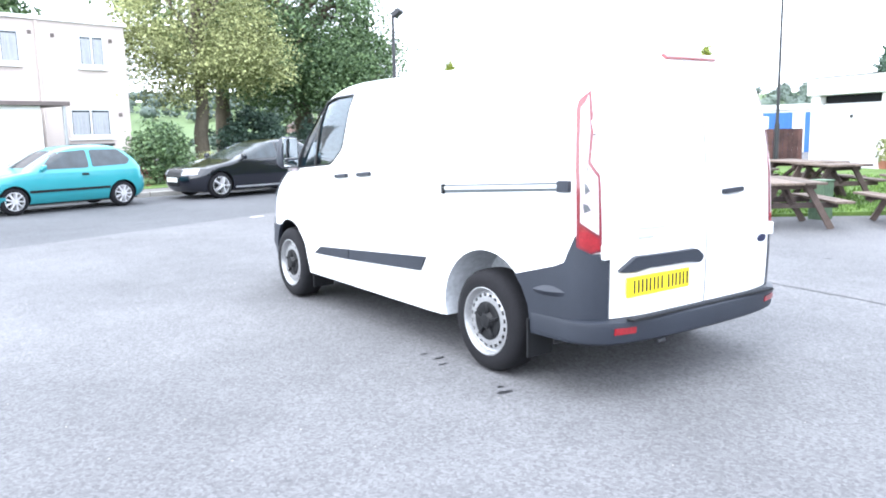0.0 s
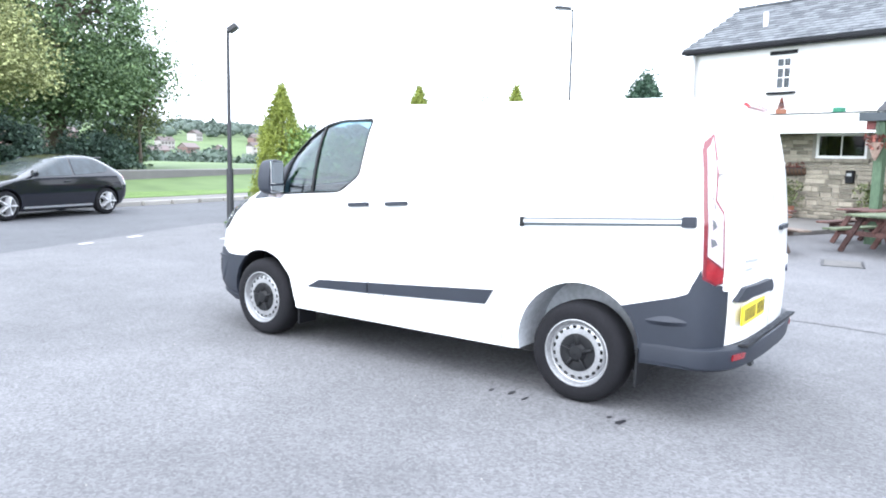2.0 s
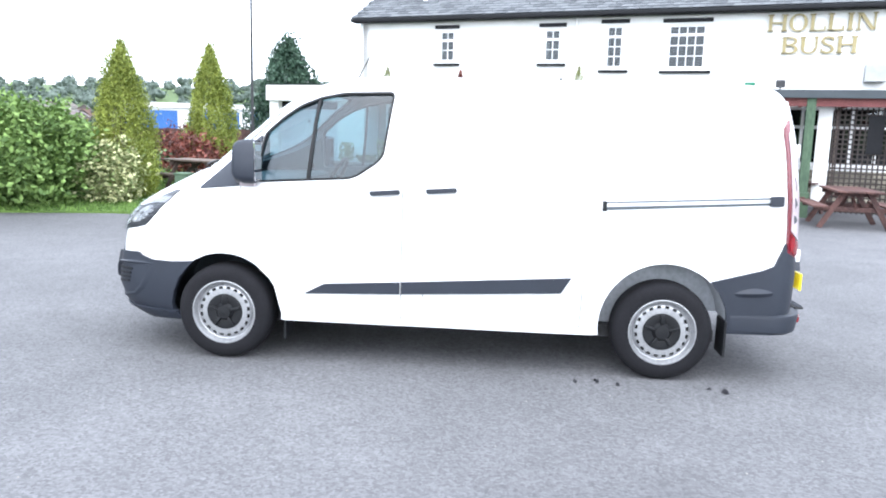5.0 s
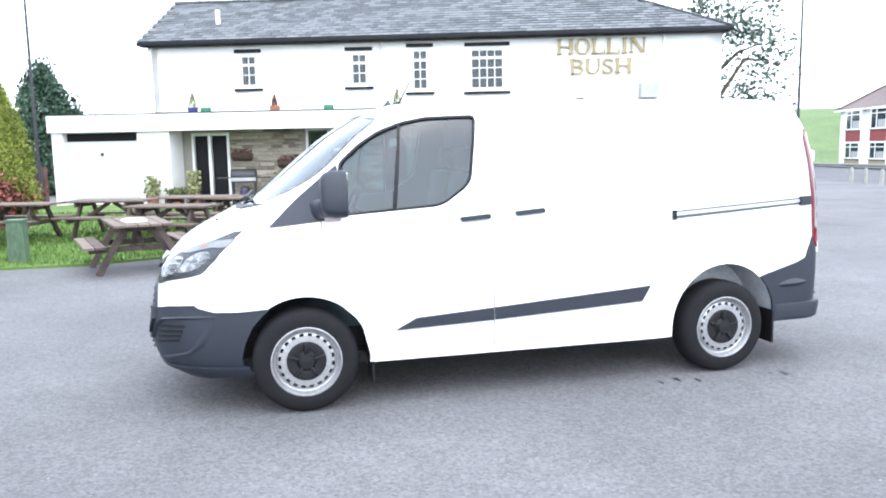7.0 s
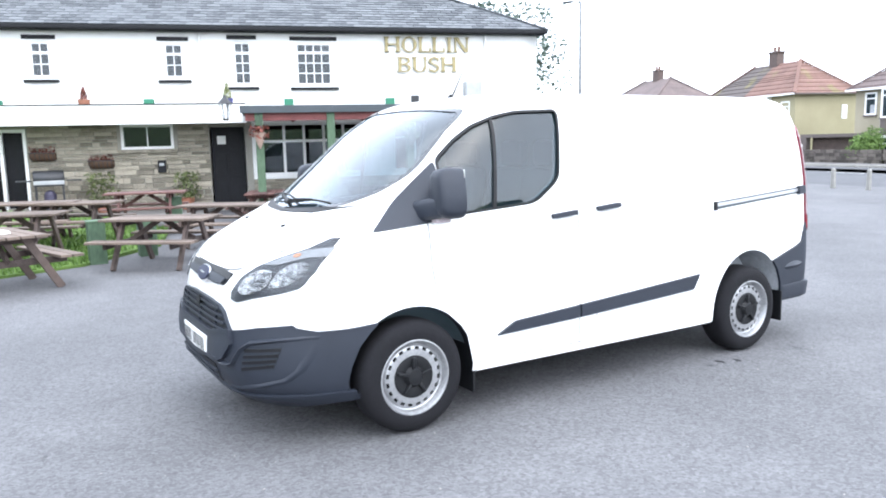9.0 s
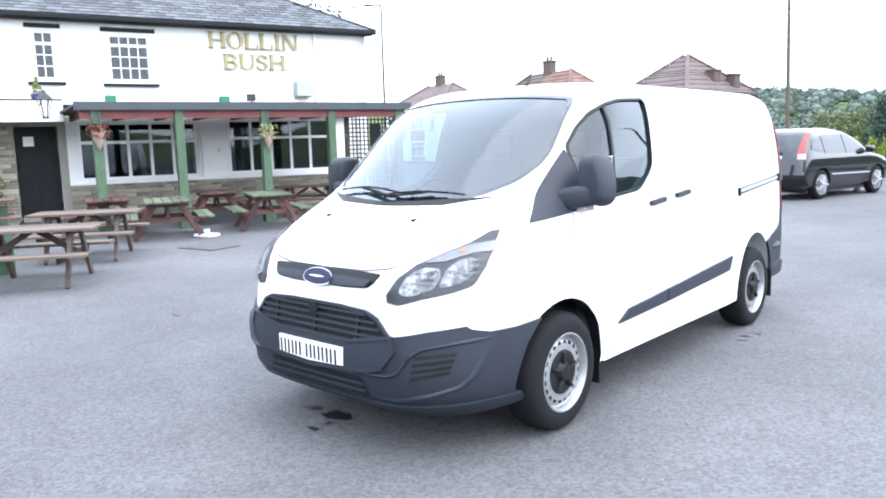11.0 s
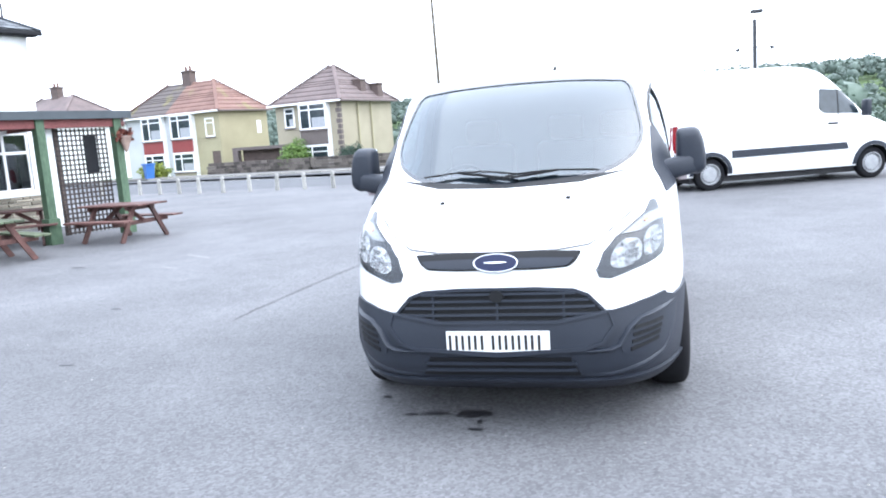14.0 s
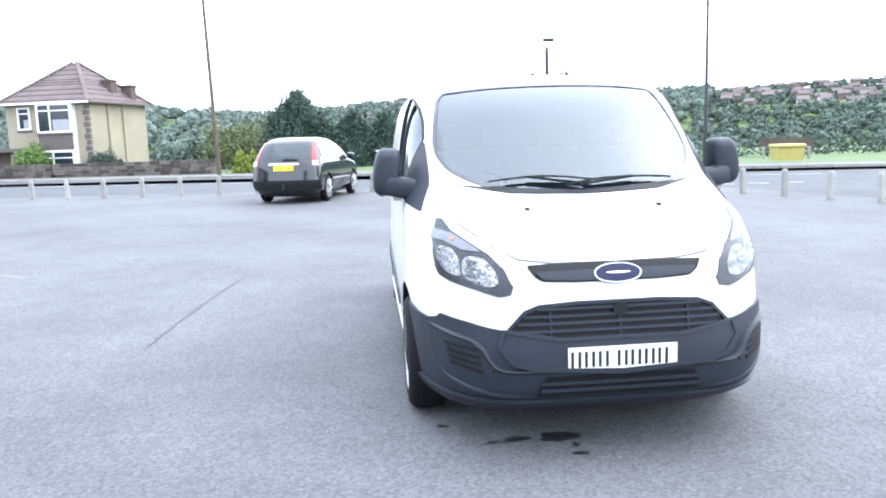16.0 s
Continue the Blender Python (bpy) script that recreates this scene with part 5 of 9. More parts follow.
def pierced(u0, u1, z0, z1, v0, v1, holes, bm=None):
    """A wall slab with openings (u0, u1, z0, z1) through it."""
    bm = bm or bmesh.new()
    us = sorted({u0, u1, *[h[0] for h in holes], *[h[1] for h in holes]})
    zs = sorted({z0, z1, *[h[2] for h in holes], *[h[3] for h in holes]})
    for a, b in zip(us, us[1:]):
        run = None
        for c, d in zip(zs, zs[1:]):
            solid = not any(h[0] < (a + b) / 2 < h[1] and h[2] < (c + d) / 2 < h[3] for h in holes)
            if solid:
                run = (run[0], d) if run else (c, d)
            if run and (not solid or d == zs[-1]):
                ubox(bm, a, b, v0, v1, *run)
                run = None
    bmesh.ops.remove_doubles(bm, verts=bm.verts, dist=1e-5)
    return bm


def window(parent, u0, u1, z0, z1, v, cols, rows, fan=0.0, frame=UPVC, name="window", back=ROOM_DARK, bar=0.022, edge=0.06, blind=0.0):
    """A window in an opening: outer frame, bars, panes set back, a near-black sheet painting the unlit interior."""
    w = part(name, pierced(u0, u1, z0, z1, v - 0.1, v - 0.04, [(u0 + edge, u1 - edge, z0 + edge, z1 - edge)]), frame, parent)
    a, b, c, d = u0 + edge, u1 - edge, z0 + edge, z1 - edge
    if fan:
        part("transom", uboxed(a, b, v - 0.1, v - 0.04, d - fan - 0.035, d - fan + 0.035), frame, w)
    for i in range(1, cols):
        u = a + (b - a) * i / cols
        part("glazing_bar", uboxed(u - bar / 2, u + bar / 2, v - 0.092, v - 0.048, c, d), frame, w)
    top = d - fan if fan else d
    for i in range(1, rows):
        z = c + (top - c) * i / rows
        part("glazing_bar", uboxed(a, b, v - 0.09, v - 0.05, z - bar / 2, z + bar / 2), frame, w)
    g = part("pane", uboxed(a, b, v - 0.075, v - 0.069, c, d), PANE, w)
    g.visible_shadow = False
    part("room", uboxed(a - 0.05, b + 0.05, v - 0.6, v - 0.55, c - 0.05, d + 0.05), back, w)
    if blind:
        part("net_curtain", uboxed(a, b, v - 0.18, v - 0.16, c, c + (d - c) * blind), NET, w)
    return w


pub = thing("pub", PUB, "white two-storey pub with slate roof, stone ground floor and pergola", "pub")
# openings of the upper floor: u0, u1, z0, z1
UP = [(2.88, 3.4, 3.66, 4.62, 2, 2, 0.24), (6.32, 6.84, 3.64, 4.6, 2, 2, 0.24), (8.2, 8.7, 3.44, 4.66, 2, 3, 0.26), (9.96, 11.0, 3.42, 4.64, 4, 3, 0.22)]
LABEL_WALL = "white painted rendered wall"
part("front_wall", pierced(0, 17.4, 2.3, 5.0, -0.3, 0.0, [h[:4] for h in UP]), RENDER_WHITE, pub, LABEL_WALL)
part("gable_wall", prism(bmesh.new(), [(-0.3, 0.0), (0.0, 0.0), (0.0, -5.5), (-0.3, -5.5)], 0, 5.0), RENDER_WHITE, pub)
bm = bmesh.new()
ya = [bm.verts.new((x, y, z)) for x in (-0.02, -0.28) for y, z in ((0, 5.0), (-5.5, 5.0), (-2.75, 6.62))]
for q in ((0, 1, 2), (5, 4, 3), (0, 3, 4, 1), (1, 4, 5, 2), (2, 5, 3, 0)):
    bm.faces.new([ya[i] for i in q])
part("gable_top", bm, RENDER_WHITE, pub)
part("end_wall", uboxed(17.1, 17.4, -5.5, 0.0, 0, 5.0), RENDER_WHITE, pub)
part("back_wall", uboxed(0.3, 17.1, -5.5, -5.2, 0, 5.0), RENDER_WHITE, pub)
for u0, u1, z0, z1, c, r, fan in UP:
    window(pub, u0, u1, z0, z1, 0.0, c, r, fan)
    part("lintel", uboxed(u0 - 0.16, u1 + 0.16, -0.1, 0.035, z1 + 0.06, z1 + 0.17, 0.006), BLACK_TRIM, pub, "black painted lintel")
    part("sill", uboxed(u0 - 0.18, u1 + 0.18, -0.1, 0.09, z0 - 0.13, z0 - 0.06, 0.006), BLACK_TRIM, pub, "black painted sill")
# roof: boarding under the slates, hipped at one end
RIDGE_Z, EAVE_Z, EAVE_V, RIDGE_V, HIP_U = 6.72, 5.03, 0.3, -2.75, 14.4
bm = bmesh.new()
rv = [bm.verts.new((-u, v, z)) for u, v, z in ((-0.2, EAVE_V, EAVE_Z), (17.65, EAVE_V, EAVE_Z), (HIP_U, RIDGE_V, RIDGE_Z), (-0.2, RIDGE_V, RIDGE_Z), (17.65, -5.8, EAVE_Z), (-0.2, -5.8, EAVE_Z))]
for q in ((0, 1, 2, 3), (1, 4, 2), (4, 5, 3, 2)):
    bm.faces.new([rv[i] for i in q])
r = bmesh.ops.extrude_face_region(bm, geom=bm.faces[:])
for v in r["geom"]:
    if isinstance(v, bmesh.types.BMVert):
        v.co.z -= 0.07
roof = part("roof", bm, SLATE_J, pub, "grey slate roof")
part("gutter", uboxed(-0.2, 17.65, 0.26, 0.36, 4.92, 5.03, 0.02), BLACK_TRIM, pub, "black gutter")
part("fascia_board", uboxed(-0.15, 17.55, 0.02, 0.26, 4.9, 4.98), BLACK_TRIM, pub)
for u in (0.1, 7.3, 15.7):
    part("downpipe", rod(bmesh.new(), (-u, 0.05, 2.75), (-u, 0.05, 4.92), 0.035, seg=10), RENDER_WHITE if u > 1 else UPVC, pub)
bm = rod(bmesh.new(), (-1.95, -0.9, 5.6), (-1.95, -0.9, 6.15), 0.07)
part("soil_pipe", bm, UPVC, pub, "white vent pipe on the roof")
for i in range(22):
    part("ridge_tile", box(bmesh.new(), -0.32, 0.32, -0.11, 0.11, -0.02, 0.07, 0.02, pose(-(0.15 + i * 0.66), RIDGE_V, RIDGE_Z + 0.01)), SLATE, roof)
hip0, hip1 = Vector((-17.65, EAVE_V, EAVE_Z + 0.03)), Vector((-HIP_U, RIDGE_V, RIDGE_Z + 0.03))
for i in range(10):
    bm = bmesh.new()
    beam(bm, hip0.lerp(hip1, i / 10), hip0.lerp(hip1, (i + 0.96) / 10), 0.2, 0.07, 0.02)
    part("ridge_tile", bm, SLATE, roof)

# sign
def glyph(bm, ch, u0, z0, w, h):
    """One raised roman capital with slab serifs: stems, hairlines, bowls and serifs as solid strokes."""
    T, t, sf = 0.2 * h, 0.085 * h, 0.075 * h
    n0 = len(bm.verts)

    def bar(a, b, c, d):
        ubox(bm, u0 + a, u0 + b, 0.03, 0.085, z0 + c, z0 + d)

    def stem(a, top=True, bot=True, k=T):
        bar(a, a + k, 0, h)
        for on, c in ((bot, 0), (top, h - sf)):
            if on:
                bar(a - 0.07 * h, a + k + 0.07 * h, c, c + sf)

    def bowl(cx, cz, rx, rz, a0, a1, thick, thin, n=14):
        rows = []
        for i in range(n + 1):
            a = radians(a0 + (a1 - a0) * i / n)
            k = thin + (thick - thin) * abs(math.cos(a))
            o = (cx + rx * math.cos(a), cz + rz * math.sin(a))
            q = (cx + (rx - k) * math.cos(a), cz + (rz - thin) * math.sin(a))
            rows.append([bm.verts.new((-(u0 + p[0]), v, z0 + p[1])) for p in (o, q) for v in (0.03, 0.085)])
        for a, b in zip(rows, rows[1:]):
            for k0, k1 in ((0, 1), (1, 3), (3, 2), (2, 0)):
                bm.faces.new((a[k0], a[k1], b[k1], b[k0]))
        for r in (rows[0], rows[-1]):
            bm.faces.new((r[0], r[1], r[3], r[2]))

    e = 0.07 * h
    if ch == "H":
        stem(e)
        stem(w - e - T)
        bar(e + T, w - e - T, h * 0.47, h * 0.47 + t)
    elif ch == "O":
        bowl(w / 2, h / 2, w / 2, h / 2 + 0.01, 0, 360, T, t, 28)
    elif ch == "L":
        stem(e)
        bar(e + T, w, 0, sf)
        bar(w - t, w, sf, 0.28 * h)
    elif ch == "I":
        stem((w - T) / 2)
    elif ch == "N":
        stem(e, True, True, t * 1.2)
        stem(w - e - t * 1.2, True, False, t * 1.2)
        vs = [bm.verts.new((-(u0 + x), v, z0 + z)) for v in (0.03, 0.085) for x, z in ((e, h), (e + T * 1.15, h), (w - e, 0), (w - e - T * 1.15, 0))]
        for q in ((0, 1, 2, 3), (7, 6, 5, 4), (0, 1, 5, 4), (1, 2, 6, 5), (2, 3, 7, 6), (3, 0, 4, 7)):
            bm.faces.new([vs[k] for k in q])
    elif ch == "B":
        stem(e)
        bowl(w * 0.52, h * 0.75, w * 0.42, h * 0.25, -90, 90, T * 0.9, t)
        bowl(w * 0.54, h * 0.26, w * 0.46, h * 0.26, -90, 90, T, t)
        for z in (0, h * 0.47, h - t):
            bar(e + T, w * 0.54, z, z + t)
    elif ch == "U":
        bar(e, e + T, h * 0.3, h)
        bar(0, e * 2 + T, h - sf, h)
        bar(w - e - t * 1.2, w - e, h * 0.3, h)
        bar(w - e * 2 - t * 1.2, w, h - sf, h)
        bowl(w / 2, h * 0.32, w / 2 - e, h * 0.33, 180, 360, T * 0.9, t)
    elif ch == "S":
        bowl(w / 2, h * 0.745, w * 0.44, h * 0.265, 30, 270, T * 0.85, t * 1.3)
        bowl(w / 2, h * 0.265, w * 0.47, h * 0.275, -150, 90, T * 0.85, t * 1.3)
        bar(w * 0.82, w * 0.92, h * 0.72, h * 0.95)
        bar(w * 0.06, w * 0.16, h * 0.05, h * 0.3)


for word, u0, u1, z, h in (("HOLLIN", 12.56, 15.18, 4.385, 0.445), ("BUSH", 12.95, 14.78, 3.8, 0.44)):
    wide = {"H": 1.2, "O": 1.1, "L": 0.95, "I": 0.5, "N": 1.15, "B": 1.0, "U": 1.1, "S": 0.85}
    gap = 0.1
    k = (u1 - u0) / (sum(wide[c] for c in word) + gap * (len(word) - 1))
    u = u0
    for ch in word:
        bm = bmesh.new()
        glyph(bm, ch, u, z, wide[ch] * k, h)
        part("sign_letter", bm, GOLD, pub, "gold raised letter on the white wall")
        u += (wide[ch] + gap) * k
bm = uboxed(15.0, 15.5, 0.0, 0.35, 3.05, 3.5, 0.01)
part("flue_box", bm, GREY_STEEL, pub, "grey extractor box on the wall")

# ground floor extension and garage
GV = 2.9
part("garage_front", pierced(-1.6, 1.75, 0, 2.35, GV - 0.25, GV, [(-1.28, 0.84, 0, 2.25)]), RENDER_WHITE, pub, LABEL_WALL)
part("garage_side", uboxed(-1.6, -1.35, -2.5, GV - 0.25, 0, 2.35), RENDER_WHITE, pub)
part("porch_side", uboxed(1.5, 1.75, 2.0, GV - 0.25, 0, 2.35), RENDER_WHITE, pub)
gd = part("garage_door", uboxed(-1.28, 0.84, GV - 0.2, GV - 0.14, 0.2, 2.02), GARAGE_W, pub, "white garage door with a dark gap above")
for i in range(8):
    part("door_rib", uboxed(-1.26, 0.82, GV - 0.14, GV - 0.13, 0.23 + i * 0.222, 0.43 + i * 0.222, 0.004), GARAGE_W, gd)
part("handle", uboxed(-0.28, -0.2, GV - 0.13, GV - 0.1, 1.62, 1.7), IRON, gd, "dark handle")
# Black sheet paints the shade in the gap above the garage door.
part("door_head", uboxed(-1.28, 0.84, GV - 0.24, GV - 0.22, 2.02, 2.25), BLACK_TRIM, pub)
part("flat_roof", uboxed(-1.65, 8.45, -0.02, 2.98, 2.62, 2.70), BLACK_TRIM, pub, "dark felt flat roof")
part("white_fascia", uboxed(-1.65, 8.5, 2.98, 3.02, 2.27, 2.74, 0.005), RENDER_WHITE, pub, "white painted fascia board")
part("fascia_capping", uboxed(-1.67, 8.5, 2.95, 3.04, 2.74, 2.765), BLACK_TRIM, pub)
part("porch_soffit", uboxed(-1.6, 8.45, 2.0, 2.98, 2.3, 2.34), RENDER_WHITE, pub)
SV = 2.0
GF = [(5.33, 6.62, 1.66, 2.3), (2.02, 3.12, 0.25, 2.2), (7.52, 8.42, 0.1, 2.2)]
stone_wall = part("stone_wall", pierced(1.75, 8.6, 0, 2.32, SV - 0.3, SV - 0.02, GF), MORTAR, pub, "coursed buff sandstone wall")
window(pub, 5.33, 6.62, 1.66, 2.3, SV, 2, 1, edge=0.07)
part("stone_sill", uboxed(5.25, 6.7, SV - 0.1, SV + 0.06, 1.57, 1.66, 0.006), STONE, pub)
part("porch_door_frame", pierced(2.02, 3.12, 0.2, 2.22, SV - 0.12, SV + 0.01, [(2.08, 2.5, 0.2, 2.14), (2.58, 3.05, 0.2, 2.14)]), UPVC, pub, "white door frame")
# Plain black sheets paint the shade inside the open doorway.
part("dark_door", uboxed(2.08, 2.5, SV - 0.2, SV - 0.14, 0.2, 2.14), BLACK_TRIM, pub, "black sheet painting the shade of the open doorway")
part("dark_door", uboxed(2.58, 3.05, SV - 0.2, SV - 0.14, 0.2, 2.14), BLACK_TRIM, pub, "black sheet painting the shade of the open doorway")
pd = part("pub_door", uboxed(7.55, 8.4, SV - 0.25, SV - 0.18, 0.1, 2.2), BLACK_TRIM, pub, "black panelled pub door")
for a, b in ((7.63, 7.93), (8.02, 8.32)):
    for c, d in ((0.25, 0.85), (0.98, 1.5), (1.62, 2.05)):
        part("door_panel", uboxed(a, b, SV - 0.18, SV - 0.165, c, d, 0.006), BLACK_TRIM, pd)
part("notice", uboxed(7.7, 7.92, SV - 0.17, SV - 0.155, 1.75, 1.97), PAPER, pd)
# glazed bar front under the pergola
LOWW = [(8.85, 11.62, 0.9, 2.28), (12.42, 15.85, 0.92, 2.32)]
low_wall = part("low_stone_wall", pierced(8.6, 16.0, 0, 0.8, SV - 0.3, SV + 0.08, []), MORTAR, pub, "low buff sandstone wall")
part("bar_front", pierced(8.6, 16.2, 0.8, 2.7, SV - 0.28, SV, LOWW), RENDER_WHITE, pub, LABEL_WALL)
part("sill_board", uboxed(8.7, 16.0, SV, SV + 0.12, 0.8, 0.86, 0.006), UPVC, pub, "white window sill")
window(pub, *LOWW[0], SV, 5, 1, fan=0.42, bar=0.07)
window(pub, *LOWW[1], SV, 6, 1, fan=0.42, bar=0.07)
part("return_wall", uboxed(16.0, 16.2, -0.1, SV, 0, 2.7), RENDER_WHITE, pub)
part("white_door", uboxed(11.72, 12.34, SV, SV + 0.04, 0.82, 2.3, 0.004), UPVC, pub, "white plastic door")
part("door_sign", uboxed(12.1, 12.18, SV + 0.04, SV + 0.05, 1.5, 1.58), GREY_STEEL, pub)
part("extension_roof", uboxed(8.5, 16.25, -0.02, SV + 0.1, 2.6, 2.7), BLACK_TRIM, pub)

# pergola
perg = thing("pergola", PUB, "green painted timber pergola with a felt roof against the pub", "pergola")
PV = 6.2
part("roof_sheet", uboxed(8.42, 15.5, SV + 0.1, PV + 0.12, 2.44, 2.49), BLACK_TRIM, perg, "dark felt roof sheet")
part("edge_board", uboxed(8.4, 15.52, PV + 0.12, PV + 0.15, 2.36, 2.52, 0.005), mat("grey_green_edge", (0.05, 0.06, 0.068), 0.8, var=0.25), perg, "weathered grey edge board")
part("red_beam", uboxed(8.5, 15.4, PV - 0.06, PV + 0.04, 2.2, 2.37, 0.005), RED_PAINT, perg, "faded red beam")
for u in (8.78, 10.3, 12.05, 13.56, 15.22):
    part("post", uboxed(u - 0.085, u + 0.085, PV - 0.09, PV + 0.08, 0, 2.4, 0.008), GREEN_PAINT, perg, "green painted post")
    part("post_base", uboxed(u - 0.12, u + 0.12, PV - 0.12, PV + 0.11, 0, 0.5, 0.008), GREEN_PAINT, perg)
for i in range(8):
    u = 8.7 + i * 0.95
    part("rafter", uboxed(u, u + 0.06, SV, PV, 2.3, 2.44), RED_PAINT, perg)
LATH = mat("dark_stained_lath", (0.03, 0.022, 0.02), 0.75, var=0.35, scale=4, fine=30, bump=0.2)
tre = part("trellis", uboxed(14.05, 14.09, 5.88, 5.92, 0.1, 2.2), TIMBER, perg, "dark timber trellis panel")
for i in range(13):
    part("lath", uboxed(14.0 + i * 0.095, 14.03 + i * 0.095, 5.9, 5.915, 0.1, 2.2), LATH, tre)
for i in range(22):
    part("lath", uboxed(14.0, 15.17, 5.916, 5.93, 0.12 + i * 0.096, 0.15 + i * 0.096), LATH, tre)
part("dark_panel", uboxed(14.62, 14.9, 5.935, 5.96, 1.3, 2.05), BLACK_TRIM, perg, "black hanging panel")
part("end_plank", uboxed(13.72, 13.98, 5.9, 5.94, 0.3, 2.2), RENDER_WHITE, perg, "white upright board")

# small things on and round the pub


def basket(u, v, z, seed, flowers):
    hb = thing("hanging_basket", PUB @ pose(-u, v, z), "hanging basket of wilting flowers on a bracket", "hanging basket", "hanging baskets")
    part("bowl", lathe(bmesh.new(), [(0.015, -0.34), (0.05, -0.26), (0.11, -0.1), (0.135, 0.0), (0.115, 0.0)], 16), FADED_POT, hb, "faded conical basket", smooth=40)
    bm = bmesh.new()
    for i in range(3):
        a = i * 2.09
        rod(bm, (0.15 * math.cos(a), 0.15 * math.sin(a), 0), (0, 0, 0.4), 0.005, seg=5)
    part("chain", bm, IRON, hb)
    rn = random.Random(seed)
    bm = bmesh.new()
    for _ in range(160):
        a, r, h = rn.uniform(0, 6.28), rn.uniform(0, 0.2), rn.uniform(-0.12, 0.14)
        leaf(bm, Vector((r * math.cos(a), r * math.sin(a), h)), 0.05, rn)
    part("planting", bm, flowers, hb)


def leaf(bm, p, s, rn, flat=0.0):
    """One small pointed leaf, turned at random."""
    q = Euler((rn.uniform(-1.3, 1.3) * (1 - flat), rn.uniform(-1.3, 1.3) * (1 - flat), rn.uniform(0, 6.28))).to_matrix()
    k = s * rn.uniform(0.6, 1.3)
    bm.faces.new([bm.verts.new(p + q @ Vector(c)) for c in ((-k, 0, 0), (0, -k * 0.55, k * 0.12), (k, 0, 0), (0, k * 0.55, k * 0.12))])


basket(8.78, PV + 0.2, 1.95, 1, LEAF_RED)
basket(12.05, PV + 0.2, 1.9, 2, LEAF_YELLOW)
basket(15.3, PV + 0.15, 2.0, 3, LEAF_RED)


def hayrack(u, z, seed):
    """Half-round iron wall trough lined with coir, with a few dry plants."""
    hb = thing("wall_trough", PUB @ pose(-u, SV + 0.02, z), "wrought iron wall trough with dry brown plants", "wall planter", "wall troughs")
    bm = bmesh.new()
    rings = [[bm.verts.new((x, 0.005 + 0.19 * math.sin(a) * k, -0.2 * math.cos(a) * k)) for a in (i * math.pi / 16 for i in range(9))] for x, k in ((-0.3, 0.8), (-0.24, 1), (0.24, 1), (0.3, 0.8))]
    for a, b in zip(rings, rings[1:]):
        for i in range(8):
            bm.faces.new((a[i], a[i + 1], b[i + 1], b[i]))
    for r in (rings[0], rings[-1]):
        bm.faces.new(r + [bm.verts.new((r[0].co.x, 0.005, 0))])
    part("liner", bm, SOIL, hb, "brown coir liner", smooth=40)
    for k in range(6):
        x = -0.26 + k * 0.104
        bm = bmesh.new()
        pv = [Vector((x, 0.2 * math.sin(i * math.pi / 12) + 0.005, -0.21 * math.cos(i * math.pi / 12))) for i in range(7)]
        for p, q in zip(pv, pv[1:]):
            rod(bm, p, q, 0.008, seg=5)
        part("bar", bm, IRON, hb)
    part("rim", boxed(-0.31, 0.31, 0.19, 0.205, -0.01, 0.012), IRON, hb)
    rn = random.Random(seed)
    bm = bmesh.new()
    for _ in range(120):
        leaf(bm, Vector((rn.uniform(-0.28, 0.28), rn.uniform(0.03, 0.17), rn.uniform(0, 0.16) * rn.random() + 0.01)), 0.035, rn)
    part("plant", bm, LEAF_RED, hb)


hayrack(3.5, 1.62, 4)
hayrack(4.85, 1.4, 5)
ln = thing("wall_lantern", PUB @ pose(-8.05, 4.5, 2.28), "black wall lantern with glass panes", "lantern")
bm = bmesh.new()
lathe(bm, [(0.06, 0.0), (0.07, 0.03), (0.06, 0.04)], 6)
for i in range(6):
    a = i * math.pi / 3
    rod(bm, (0.06 * math.cos(a), 0.06 * math.sin(a), 0.03), (0.14 * math.cos(a), 0.14 * math.sin(a), 0.38), 0.008, seg=5)
lathe(bm, [(0.17, 0.38), (0.12, 0.45), (0.05, 0.52), (0.02, 0.58)], 6)
part("lantern_frame", bm, IRON, ln)
part("lantern_glass", lathe(bmesh.new(), [(0.055, 0.04), (0.13, 0.37)], 6), GLASS_LAMP, ln)
bm = bmesh.new()
rod(bm, (0, 0, 0.55), (0, -1.5, 0.35), 0.015, seg=6)
part("bracket", bm, IRON, ln)
fl = thing("floodlight", PUB @ pose(-13.0, 2.3, 2.7), "small black floodlight on the extension roof", "floodlight")
part("housing", boxed(-0.11, 0.11, -0.05, 0.05, 0.08, 0.26, 0.015), IRON, fl)
part("stand", boxed(-0.02, 0.02, -0.02, 0.02, -0.02, 0.1), IRON, fl)
